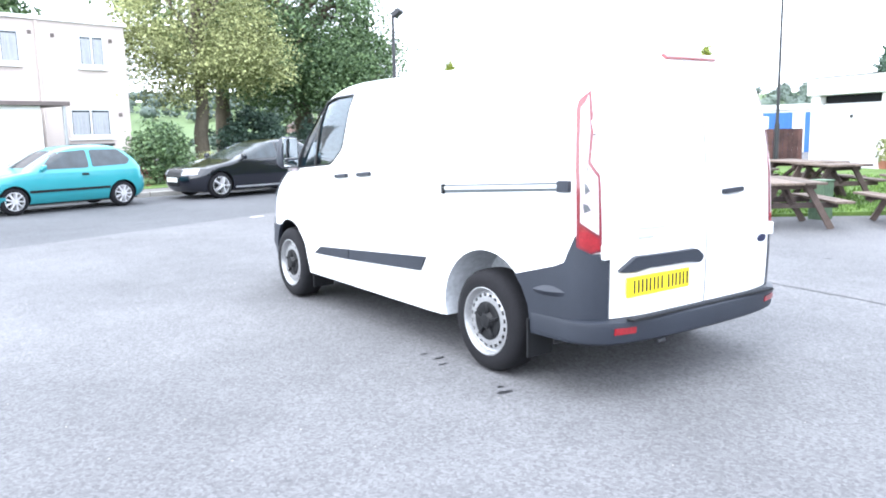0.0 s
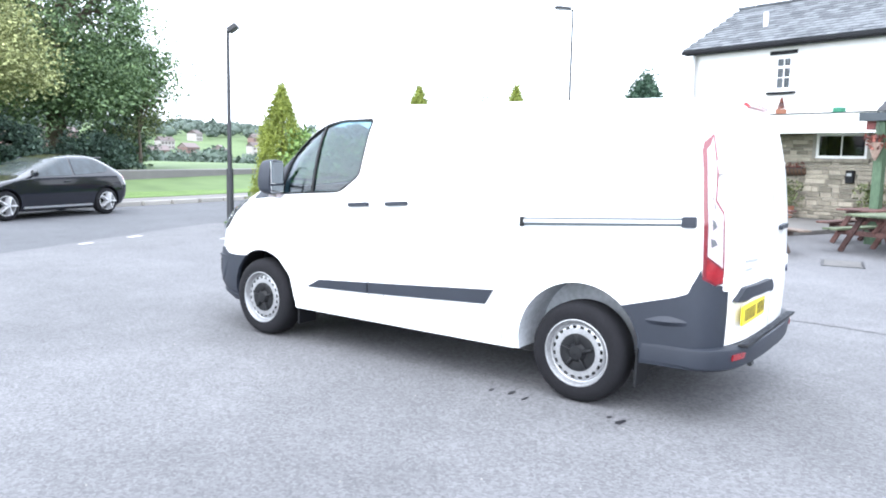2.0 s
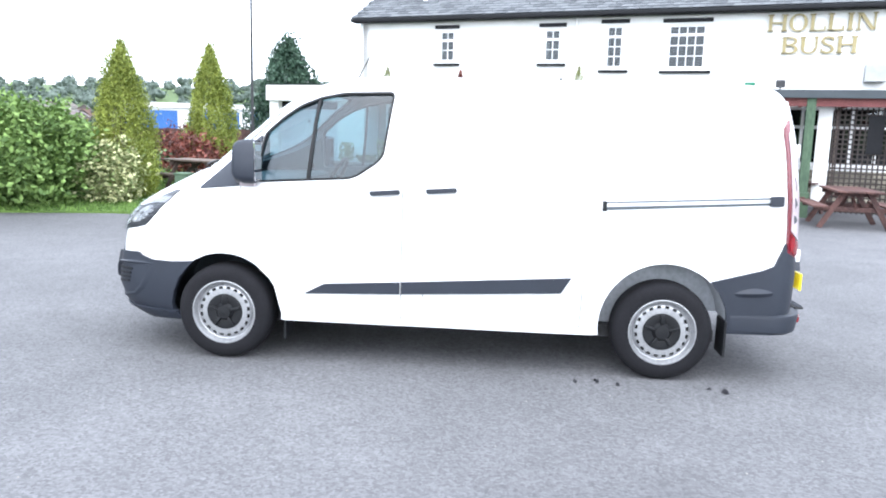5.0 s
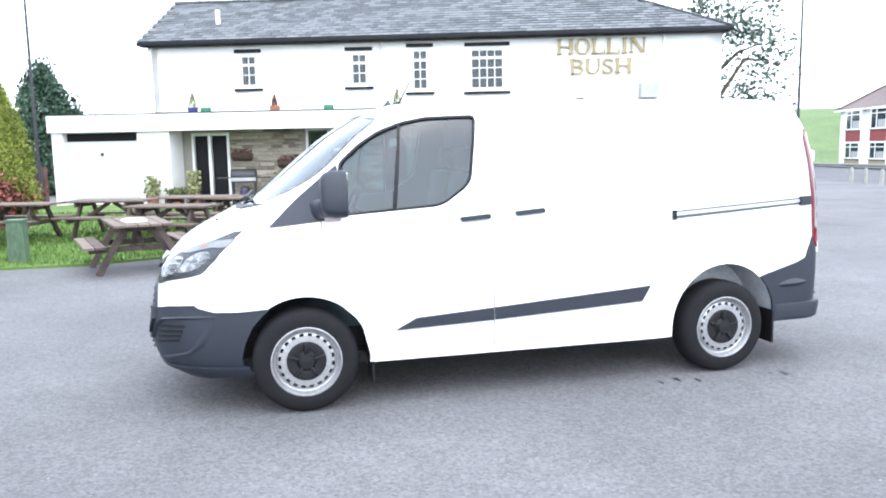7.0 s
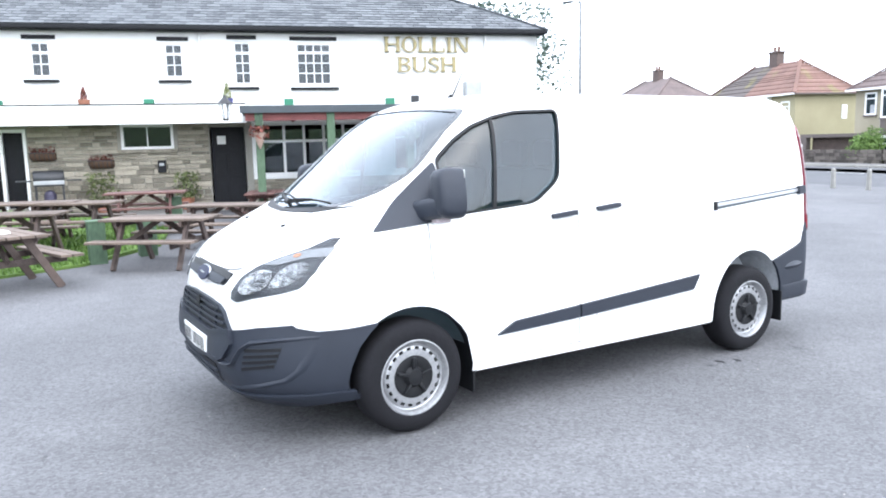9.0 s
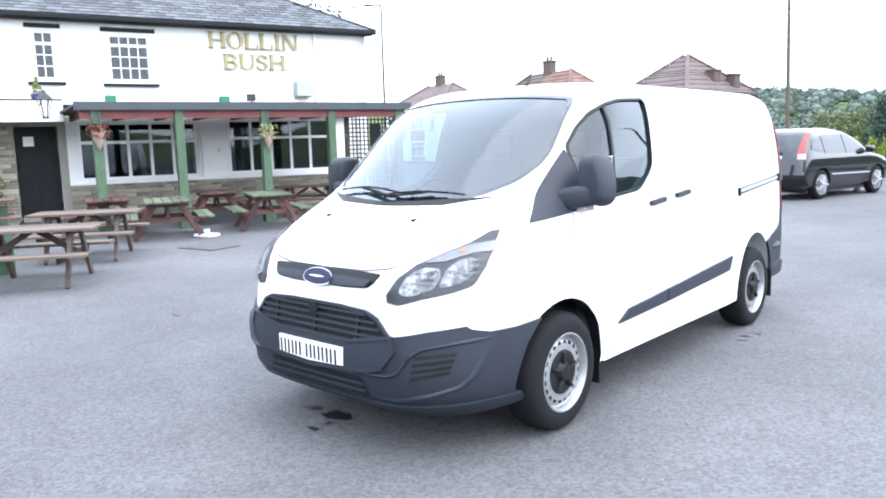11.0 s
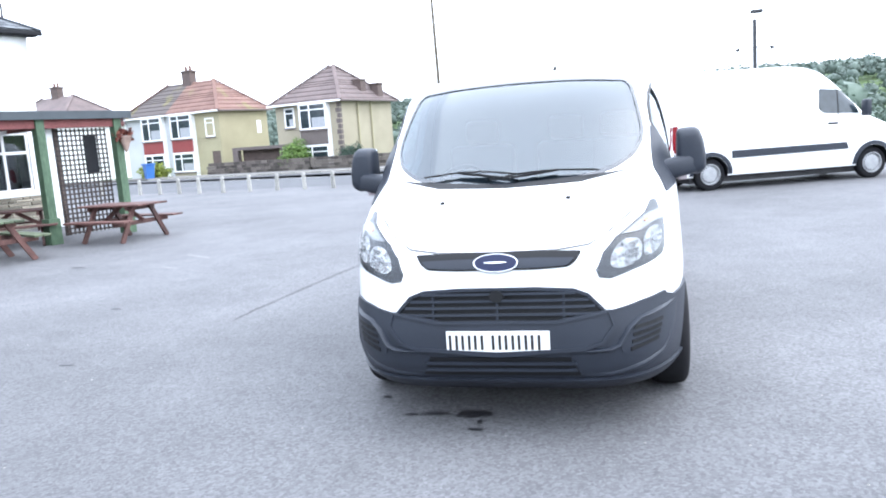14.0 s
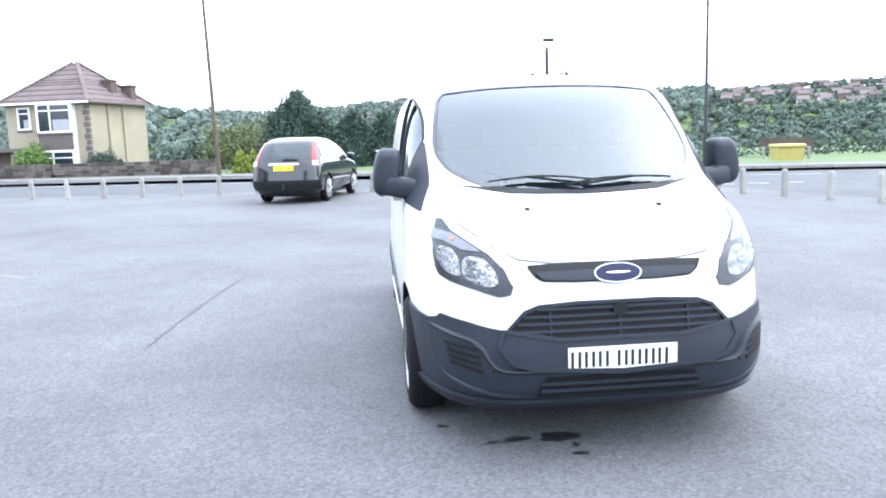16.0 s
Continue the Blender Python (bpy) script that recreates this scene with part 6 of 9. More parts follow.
for u, kind in ((2.35, "cone"), (2.72, "green"), (4.66, "dead"), (6.16, "green"), (8.05, "cone"), (9.6, "green"), (12.3, "green")):
    tub = thing("roof_planter", PUB @ pose(-u, 2.6 if u < 8.4 else 2.3, 2.7), {"cone": "blue pot with a small clipped conifer", "green": "green plastic trough planter", "dead": "small pot with a dry shrub"}[kind], "planter", "planters on the roof")
    if kind == "green":
        part("trough", boxed(-0.12, 0.12, -0.1, 0.1, 0, 0.2, 0.02), mat("green_plastic", (0.02, 0.16, 0.09), 0.5), tub)
    else:
        part("pot", lathe(bmesh.new(), [(0.11, 0), (0.15, 0.2), (0.13, 0.2)], 16), mat("blue_glazed_pot", (0.06, 0.06, 0.2), 0.3) if kind == "cone" else TERRACOTTA, tub, smooth=40)
        rn = random.Random(int(u * 10))
        bm = bmesh.new()
        for _ in range(260):
            h = rn.uniform(0, 1)
            r = (0.13 * (1 - h) + 0.02) * rn.uniform(0.5, 1) * (1 if kind == "cone" else 0.7)
            a = rn.uniform(0, 6.28)
            leaf(bm, Vector((r * math.cos(a), r * math.sin(a), 0.2 + h * (0.38 if kind == "cone" else 0.3))), 0.03, rn)
        part("plant", bm, LEAF_YELLOW if kind == "cone" else LEAF_RED, tub)
# plants along the wall
for u, v, h, w, mt, lb in ((1.3, 3.15, 0.85, 0.22, LEAF_YELLOW, "tall dry yellowish shrub in a pot"), (2.0, 3.1, 0.5, 0.35, LEAF_OLIVE, "low green shrub in a pot"), (2.3, 2.7, 0.95, 0.2, LEAF_YELLOW, "tall thin shrub in a pot"), (4.85, 2.3, 1.0, 0.4, LEAF_OLIVE, "leafy pot plant against the stone wall"), (6.9, 2.3, 0.95, 0.35, LEAF_OLIVE, "leafy pot plant against the stone wall")):
    pl = thing("pot_plant", PUB @ pose(-u, v, 0.2 if u < 4 else 0.1), lb, "pot plant", "pots along the pub wall")
    part("pot", lathe(bmesh.new(), [(0.13, 0), (0.18, 0.3), (0.15, 0.3)], 18), TERRACOTTA, pl, smooth=40)
    rn = random.Random(int(u * 100))
    bm = bmesh.new()
    for _ in range(320):
        a, r, z = rn.uniform(0, 6.28), w * rn.uniform(0, 1) ** 0.7, 0.3 + (h - 0.3) * rn.random()
        leaf(bm, Vector((r * math.cos(a), r * math.sin(a), z)), 0.05, rn)
    part("foliage", bm, mt, pl)
bq = thing("barbecue", PUB @ pose(-3.75, 2.75, 0.12, 0, 0, 12), "black gas barbecue with a closed lid and side shelves", "barbecue")
for sx in (-0.3, 0.3):
    for sy in (-0.18, 0.18):
        part("leg", boxed(sx - 0.02, sx + 0.02, sy - 0.02, sy + 0.02, 0, 0.72), IRON, bq)
part("shelf", boxed(-0.32, 0.32, -0.2, 0.2, 0.12, 0.15), IRON, bq)
bm = lathe(bmesh.new(), [(0.12, 0.15), (0.14, 0.2), (0.14, 0.5), (0.1, 0.57), (0.04, 0.6)], 18)
part("gas_bottle", bm, mat("purple_grey_cabinet", (0.05, 0.045, 0.08), 0.5), bq)
bm = lathe(bmesh.new(), [(0.2, -0.34), (0.22, -0.32), (0.22, 0.32), (0.2, 0.34)], 20, "X")
for v in bm.verts:
    v.co.z = max(v.co.z, -0.02) + 0.86
part("lid", bm, IRON, bq, "black curved lid", smooth=50)
part("firebox", boxed(-0.34, 0.34, -0.2, 0.2, 0.7, 0.85, 0.01), IRON, bq)
part("control_panel", boxed(-0.34, 0.34, 0.2, 0.23, 0.74, 0.84, 0.01), GREY_STEEL, bq, "steel control panel")
for s in (-1, 1):
    part("side_shelf", boxed(*sorted((s * 0.38, s * 0.72)), -0.2, 0.2, 0.82, 0.85, 0.005), IRON, bq)
pb = thing("post_box", PUB @ pose(-6.3, 2.06, 1.05), "small dark wall box on the stone wall", "wall box")
part("box_body", boxed(-0.1, 0.1, -0.06, 0.06, 0, 0.32, 0.02), BLACK_TRIM, pb)
part("slot", boxed(-0.06, 0.06, 0.06, 0.065, 0.18, 0.25), GREY_STEEL, pb)

# ---------------- picnic tables and garden things ----------------


def picnic_table(m, top_mat, leg_mat, label, length=1.5, small=False):
    """A-frame picnic table with two fixed benches."""
    t = thing("picnic_table", m, label, "picnic table", "picnic tables")
    L = length / 2
    for i in range(5):
        y = -0.31 + i * 0.155
        part("top_plank", boxed(-L, L, y - 0.07, y + 0.07, 0.655, 0.69, 0.006), top_mat, t)
    for s in (-1, 1):
        for k in (0, 1):
            y = s * (0.56 + k * 0.14)
            part("seat_plank", boxed(-L, L, y - 0.065, y + 0.065, 0.385, 0.42, 0.006), top_mat, t)
    for x in (-L + 0.28, L - 0.28):
        for s in (-1, 1):
            bm = bmesh.new()
            beam(bm, (x, s * 0.58, 0.0), (x, s * 0.2, 0.655), 0.045, 0.09, 0.004)
            part("leg", bm, leg_mat, t)
        part("seat_bearer", boxed(x + 0.025, x + 0.065, -0.68, 0.68, 0.305, 0.385, 0.004), leg_mat, t)
        part("top_bearer", boxed(x + 0.025, x + 0.065, -0.36, 0.36, 0.575, 0.655, 0.004), leg_mat, t)
        bm = bmesh.new()
        beam(bm, (x, 0, 0.37), (0.04 * (1 if x > 0 else -1), 0, 0.645), 0.045, 0.07, 0.004)
        part("brace", bm, leg_mat, t)
    return t


GREY_LABEL, RED_LABEL, MOSS_LABEL = "weathered grey-brown timber picnic table on the lawn", "dark red-stained timber picnic table under the pergola", "picnic table with a mossy green top and red legs"
for x, y, yaw, kind in ((5.95, 3.5, 17, "grey"), (8.3, 3.25, 66, "grey"), (9.65, 4.5, 74, "grey"), (9.9, 2.95, 72, "grey"), (9.6, 2.3, 60, "grey"), (6.75, 1.4, 54, "grey"), (11.4, 0.85, 74, "red"), (9.45, 6.1, 72, "grey"), (8.45, 0.05, 54, "grey"),
                       (11.5, -1.6, -22, "red"), (9.95, -2.0, -25, "moss"), (11.4, -3.9, -25, "red"), (9.6, -3.95, -25, "moss"), (11.0, -6.1, 40, "red"), (8.85, -6.5, -8, "red")):
    z = lawn_rise(x, y) + (0.035 if inside(x, y, LAWN) else 0.09 if x > 11 and y > 0.5 else 0.0)
    tm, lm, lb = {"grey": (TIMBER_GREY, TIMBER, GREY_LABEL), "red": (TIMBER_RED, TIMBER_RED, RED_LABEL), "moss": (MOSS_TOP, TIMBER_RED, MOSS_LABEL)}[kind]
    picnic_table(pose(x, y, z, 0, 0, yaw), tm, lm, lb)
paper = thing("newspaper", pose(5.8, 3.5, 0.692, 0, 0, 20), "folded white newspaper on a picnic table", "newspaper")
part("newsprint", boxed(-0.2, 0.2, -0.14, 0.14, 0, 0.02, 0.004), PAPER, paper)
part("fold", boxed(-0.2, 0.18, -0.13, 0.12, 0.02, 0.035, 0.004), PAPER, paper)
sl = thing("white_slab", pose(9.3, -2.4, 0, 0, 0, 15), "white plastic tray lying on the ground", "tray")
part("tray", boxed(-0.2, 0.2, -0.14, 0.14, 0, 0.06, 0.02), UPVC, sl)
part("cup", lathe(bmesh.new(), [(0.05, 0.06), (0.06, 0.14)], 14), UPVC, sl)
for x, y, h, w in ((6.95, 5.35, 0.68, 0.12), (7.5, 2.2, 0.62, 0.12), (7.95, 1.43, 0.6, 0.13), (5.86, 8.62, 0.66, 0.13), (11.6, 0.3, 0.6, 0.14)):
    gp = thing("green_post", pose(x, y, lawn_rise(x, y) - 0.02), "squat green painted timber post at the lawn edge", "post", "green lawn posts")
    part("shaft", boxed(-w, w, -w, w, 0, h, 0.012), GREEN_PAINT, gp)
    part("cap", boxed(-w - 0.012, w + 0.012, -w - 0.012, w + 0.012, h, h + 0.03, 0.008), GREEN_PAINT, gp)
mh = thing("manhole_cover", pose(7.9, -1.62, 0.004, 0, 0, 10), "grey worn rectangular manhole cover in the asphalt", "manhole cover")
part("frame", boxed(-0.4, 0.4, -0.3, 0.3, -0.02, 0.004), IRON, mh)
part("lid", boxed(-0.36, 0.36, -0.26, 0.26, 0, 0.008), LID_GREY, mh)


def fence(x0, y0, x1, y1, h, z=0.0):
    f = thing("board_fence", pose(0, 0, 0), "red-brown close-board timber fence", "fence")
    n = max(2, int(math.hypot(x1 - x0, y1 - y0) / 0.15))
    d = Vector((x1 - x0, y1 - y0)).normalized()
    for i in range(n):
        k = (i + 0.5) / n
        bm = bmesh.new()
        p = Vector((x0 + (x1 - x0) * k, y0 + (y1 - y0) * k))
        box(bm, -0.07, 0.07, -0.01, 0.01, 0, h, 0, pose(p.x, p.y, z, 0, 0, math.degrees(math.atan2(d.y, d.x))))
        part("board", bm, TIMBER_RED, f)
    bm = bmesh.new()
    beam(bm, (x0, y0 + 0.03, z + h * 0.8), (x1, y1 + 0.03, z + h * 0.8), 0.05, 0.08)
    part("rail", bm, TIMBER_RED, f)


fence(12.6, 10.2, 17.6, 7.6, 1.15, 0.2)

# block of blue-doored garages behind the fence
gb = thing("garage_block", pose(35.0, 14.6, -0.1, 0, 0, -72), "row of flat-roofed garages with blue doors", "garage")
part("wall", boxed(-6.5, 6.5, 0, 5, 0, 2.5), RENDER_WHITE, gb)
part("roof", boxed(-6.6, 6.6, -0.15, 5.1, 2.3, 2.55, 0.01), RENDER_WHITE, gb, "pale flat roof edge")
BLUE_DOOR = mat("blue_painted_steel", (0.03, 0.12, 0.36), 0.5, var=0.15, scale=3, fine=30, bump=0.05)
for i in range(4):
    d = part("door", boxed(-6.2 + i * 3.2, -3.6 + i * 3.2, -0.03, 0.0, 0.1, 2.15), BLUE_DOOR, gb, "blue garage door")
    for k in range(9):
        part("rib", boxed(-6.15 + i * 3.2 + k * 0.28, -6.0 + i * 3.2 + k * 0.28, -0.045, -0.03, 0.15, 2.1), BLUE_DOOR, d)


# ---------------- street furniture ----------------


def bollard_mesh():
    bm = bmesh.new()
    rings = []
    for k, (w, z) in enumerate(((0.075, -0.05), (0.068, 0.4), (0.064, 0.56), (0.04, 0.62))):
        rings.append([bm.verts.new((w * a, w * 0.8 * b, z)) for a, b in ((-1, -0.6), (-0.6, -1), (0.6, -1), (1, -0.6), (1, 0.6), (0.6, 1), (-0.6, 1), (-1, 0.6))])
    for a, b in zip(rings, rings[1:]):
        for i in range(8):
            bm.faces.new((a[i], a[(i + 1) % 8], b[(i + 1) % 8], b[i]))
    bm.faces.new(rings[-1])
    return mesh_of("bollard", bm, CONCRETE)


BOLLARD = bollard_mesh()
BOLL_LINE = [(21.5, -21.9), (18.0, -20.9), (15.2, -19.9), (12.4, -19.5), (9.9, -19.0), (5.5, -18.4), (1.9, -17.7), (-2.0, -16.4), (-6.7, -13.95), (-7.8, -11.7), (-8.65, -9.1), (-9.3, -6.6)]
acc, nxt = 0.0, 0.0
for (x0, y0), (x1, y1) in zip(BOLL_LINE, BOLL_LINE[1:]):
    ln_ = math.hypot(x1 - x0, y1 - y0)
    while nxt <= acc + ln_:
        k = (nxt - acc) / ln_
        ob = new("bollard", BOLLARD)
        ob.matrix_basis = pose(x0 + (x1 - x0) * k, y0 + (y1 - y0) * k, 0, random.uniform(-2, 2), random.uniform(-2, 2), random.uniform(-20, 20))
        tagged(ob, "short weathered pale concrete bollard beside the road", "bollard", "bollards along the road")
        nxt += 1.22
    acc += ln_


def lamp_post(x, y, h, r, arm, yaw, label, head="flood", z=0.0, mt=None):
    mt = mt or IRON
    l = thing("street_lamp", pose(x, y, z, 0, 0, yaw), label, "street lamp")
    bm = rod(bmesh.new(), (0, 0, 0), (0, 0, h), r, r * 0.6, 12)
    rod(bm, (0, 0, 0), (0, 0, min(1.3, h * 0.3)), r * 1.35, r * 1.3, 12)
    part("column", bm, mt, l, smooth=40)
    if head == "flood":
        part("head", box(bmesh.new(), -0.13, 0.13, -0.1, 0.12, -0.05, 0.06, 0.02, pose(0, 0.1, h + 0.04, 35, 0, 0)), mt, l, "dark tilted floodlight head")
        part("lens", box(bmesh.new(), -0.11, 0.11, -0.08, 0.1, 0.061, 0.066, 0, pose(0, 0.1, h + 0.04, 35, 0, 0)), GREY_STEEL, l)
    else:
        part("arm", rod(bmesh.new(), (0, 0, h - 0.05), (0, arm, h + 0.02), r * 0.5, r * 0.45, 8), mt, l)
        part("head", boxed(-0.09, 0.09, arm - 0.1, arm + 0.4, h - 0.03, h + 0.06, 0.025), mt, l, "flat street lamp head")
        part("lens", boxed(-0.07, 0.07, arm, arm + 0.36, h - 0.05, h - 0.03, 0.005), GREY_STEEL, l)
    return l


lamp_post(4.92, 9.42, 3.98, 0.055, 0, -140, "tall black lamp post with a tilted floodlight head")
lamp_post(15.94, 7.37, 5.75, 0.05, 0.2, 60, "slim dark street lamp beside the lawn", "arm", 0.2)
lamp_post(26.1, -22.8, 8.6, 0.08, 0.5, -60, "grey street lamp by the houses", "arm")
lamp_post(-10.4, -20.4, 6.5, 0.07, 0.4, 0, "black street lamp across the main road", "arm")
pl = thing("telegraph_pole", pose(8.4, -30.2, 0, 0, 1.2, 0), "brown wooden telegraph pole across the road", "telegraph pole")
part("pole", rod(bmesh.new(), (0, 0, -0.2), (0, 0, 8.4), 0.1, 0.065, 12), BARK, pl, smooth=40)
for i in range(4):
    part("step_peg", rod(bmesh.new(), (-0.16, 0, 5 + i * 0.6), (0.16, 0, 5.1 + i * 0.6), 0.012, seg=6), IRON, pl)
st = thing("cctv_post", pose(-3.7, -15.6, 0), "dark lamp standard with two side brackets behind the vans", "lamp post")
part("column", rod(bmesh.new(), (0, 0, 0), (0, 0, 3.95), 0.06, 0.05, 12), IRON, st, smooth=40)
part("head", boxed(-0.2, 0.1, -0.09, 0.09, 4.1, 4.19, 0.03), IRON, st)
part("crossbar", rod(bmesh.new(), (-0.42, 0, 3.25), (0.42, 0, 3.25), 0.015, seg=8), IRON, st)
for s in (-1, 1):
    part("side_camera", boxed(s * 0.42 - 0.05, s * 0.42 + 0.05, -0.04, 0.04, 3.17, 3.24, 0.01), IRON, st)

gbin = thing("grit_bin", pose(-17.0, -26.9, 0.1, 0, 0, 40), "yellow plastic grit bin beside the main road", "grit bin")
YEL = mat("yellow_plastic", (0.36, 0.31, 0.09), 0.5, var=0.1)
part("tub", lathe(bmesh.new(), [(0.7, 0), (0.78, 0.55), (0.74, 0.55)], 4), YEL, gbin)
bm = bmesh.new()
box(bm, -0.62, 0.62, -0.6, 0.6, 0.55, 0.72, 0.08, pose(0, 0, 0, 0, 0, 45))
part("lid", bm, YEL, gbin)
bn = thing("bench", pose(-17.5, -27.9, 0.1, 0, 0, 152), "dark timber and concrete bench by the field", "bench")
part("seat", boxed(-1.1, 1.1, -0.25, 0.25, 0.42, 0.48), TIMBER, bn)
part("backrest", boxed(-1.1, 1.1, -0.3, -0.25, 0.6, 0.95), TIMBER, bn)
for s in (-1, 1):
    part("leg", boxed(s * 0.95 - 0.06, s * 0.95 + 0.06, -0.28, 0.25, 0, 0.6), CONCRETE, bn)
lb = thing("litter_bin", pose(-11.75, -25.2, 0.1), "black cylindrical litter bin beside the road", "litter bin")
part("drum", lathe(bmesh.new(), [(0.22, 0), (0.25, 0.08), (0.25, 0.76), (0.28, 0.78), (0.28, 0.86), (0.17, 0.95)], 20), IRON, lb, smooth=40)
part("aperture", boxed(-0.12, 0.12, 0.2, 0.262, 0.58, 0.7), GREY_STEEL, lb)

# ---------------- other vehicles ----------------


class Shape:
    """The same kind of rounded body for any vehicle: rows of height, half width, nose, nose curve, tail."""

    def __init__(self, tab, pw=2.7, ar=0.4):
        self.tab, self.pw, self.ar = tab, pw, ar

    def sup(self, s):
        return max(0.0, 1 - min(1.0, abs(s)) ** self.pw) ** (1 / self.pw)

    def left(self, y, z):
        w, yf, a, yr = lerp_table(self.tab, z)
        if y > yf - a:
            w *= self.sup((y - yf + a) / a)
        elif y < yr + self.ar:
            w *= self.sup((yr + self.ar - y) / self.ar)
        return Vector((-w, y, z))

    def front(self, x, z):
        w, yf, a, yr = lerp_table(self.tab, z)
        return Vector((x, yf - a + a * self.sup(x / w), z))

    def rear(self, x, z):
        w, yf, a, yr = lerp_table(self.tab, z)
        return Vector((x, yr + self.ar - self.ar * self.sup(x / w), z))

    def outline(self, z):
        w, yf, a, yr = lerp_table(self.tab, z)
        e, pts = 2 / self.pw, []
        for i in range(33):
            c, s = math.cos(math.pi * i / 32), math.sin(math.pi * i / 32)
            pts.append(Vector((-w * math.copysign(abs(c) ** e, c), yf - a + a * abs(s) ** e, z)))
        y0, y1 = yf - a, yr + self.ar
        pts += [Vector((w, y0 + (y1 - y0) * i / 12, z)) for i in range(1, 12)]
        for i in range(25):
            c, s = math.cos(math.pi * (1 - i / 24)), math.sin(math.pi * i / 24)
            pts.append(Vector((-w * math.copysign(abs(c) ** e, c), yr + self.ar - self.ar * abs(s) ** e, z)))
        pts += [Vector((-w, y1 + (y0 - y1) * i / 12, z)) for i in range(1, 12)]
        return pts


DARK_GLASS = mat("dark_vehicle_glass", (0.024, 0.033, 0.04), 0.08, var=0.5, scale=2, fine=6, bump=0, spec=0.5, coat=0.2)
ALLOY = mat("silver_alloy", (0.6, 0.6, 0.62), 0.3, metal=0.5, var=0.08, bump=0.02)


def alloy_mesh(r, spokes, width=0.1):
    bm = lathe(bmesh.new(), [(r * 0.98, 0.09), (r, 0.1), (r * 0.93, 0.1), (r * 0.88, 0.06), (r * 0.88, 0.0)], 36, "X")
    for f in [f for f in bm.faces if len(f.verts) > 8]:
        bm.faces.remove(f)
    for i in range(spokes):
        a = i * 2 * math.pi / spokes
        beam(bm, (0.085, 0.0, 0.0), (0.075, r * 0.92 * math.cos(a), r * 0.92 * math.sin(a)), width * r * 3, 0.03)
    rod(bm, (0.07, 0, 0), (0.1, 0, 0), r * 0.22, r * 0.18, 16)
    return mesh_of("alloy", bm, ALLOY, 40)


def vehicle(name, m, sh, levels, paint, label, category, wheels, wr, track, windows, screen, rear_screen, spokes=5, rim=None, clad=None, arch=1.13, width=0.2):
    """A vehicle from a body shape: arches cut out, glazing, wheels."""
    v = thing(name, m, label, category)
    b = part("body", loft(levels, sh.outline), [paint, PLASTIC_DK], v)
    cs = []
    for y in wheels:
        for s in (-1, 1):
            c = bmesh.new()
            rod(c, (s * (track / 2 - 0.2), y, wr), (s * (track / 2 + 0.5), y, wr), wr * arch, seg=36)
            cs.append(mi_all(c, 1))
    cut(b, cs)
    b.data.shade_smooth()
    b.data.set_sharp_from_angle(angle=radians(32))
    for s in (1, -1):
        for poly in windows:
            w = sheet(rounded(poly, 0.05), sh.left, 0.06, 0.05, 0.01, 0.012)
            part("side_window", mirror_x(w) if s < 0 else w, DARK_GLASS, v, "dark side window", smooth=40)
    if screen:
        part("windscreen", sheet(rounded(screen, 0.05), sh.front, 0.12, 0.06, 0.004, 0.008), DARK_GLASS, v, "windscreen", smooth=40)
    if rear_screen:
        part("rear_window", sheet(rounded(rear_screen, 0.05), sh.rear, 0.12, 0.06, 0.004, 0.008), DARK_GLASS, v, "dark rear window", smooth=40)
    k = wr / WHEEL_R
    tm = tyre_me.copy()
    tm.transform(Matrix.Diagonal((0.9, k, k, 1)))
    rm = rim or alloy_mesh(wr * 0.69, spokes, width)
    for y in wheels:
        for s in (-1, 1):
            t = part("wheel", tm, None, v, "black tyre", m=pose(s * (track / 2 - 0.09), y, wr, 0, 0, 0 if s > 0 else 180))
            part("rim", rm, None, t, "silver wheel")
            part("brake_drum", drum_me, None, t)
    part("underside", boxed(-track / 2 + 0.15, track / 2 - 0.15, wheels[1] - 0.4, wheels[0] + 0.4, 0.16, 0.35), UNDER, v)
    return v


def mirrored_pair(v, name, make, material, label=""):
    for s in (1, -1):
        b = make()
        part(name, mirror_x(b) if s < 0 else b, material, v, label, smooth=40)


# teal hatchback
TEAL = mat("teal_metallic_paint", (0.03, 0.25, 0.285), 0.3, metal=0.25, var=0.06, scale=2, fine=200, bump=0.02, coat=0.8)
H = Shape([(0.2, 0.72, 1.72, 0.5, -1.68), (0.3, 0.78, 1.83, 0.55, -1.78), (0.45, 0.81, 1.86, 0.56, -1.82), (0.6, 0.815, 1.84, 0.56, -1.8), (0.7, 0.81, 1.76, 0.52, -1.78), (0.76, 0.805, 1.62, 0.45, -1.77), (0.82, 0.80, 1.3, 0.4, -1.76),
           (0.87, 0.79, 0.95, 0.36, -1.74), (0.92, 0.78, 0.83, 0.34, -1.71), (1.05, 0.74, 0.6, 0.33, -1.62), (1.2, 0.68, 0.33, 0.32, -1.46), (1.3, 0.63, 0.12, 0.3, -1.3), (1.35, 0.56, -0.05, 0.28, -1.18), (1.38, 0.42, -0.25, 0.25, -1.0), (1.39, 0.2, -0.5, 0.2, -0.8)], 3.0, 0.35)
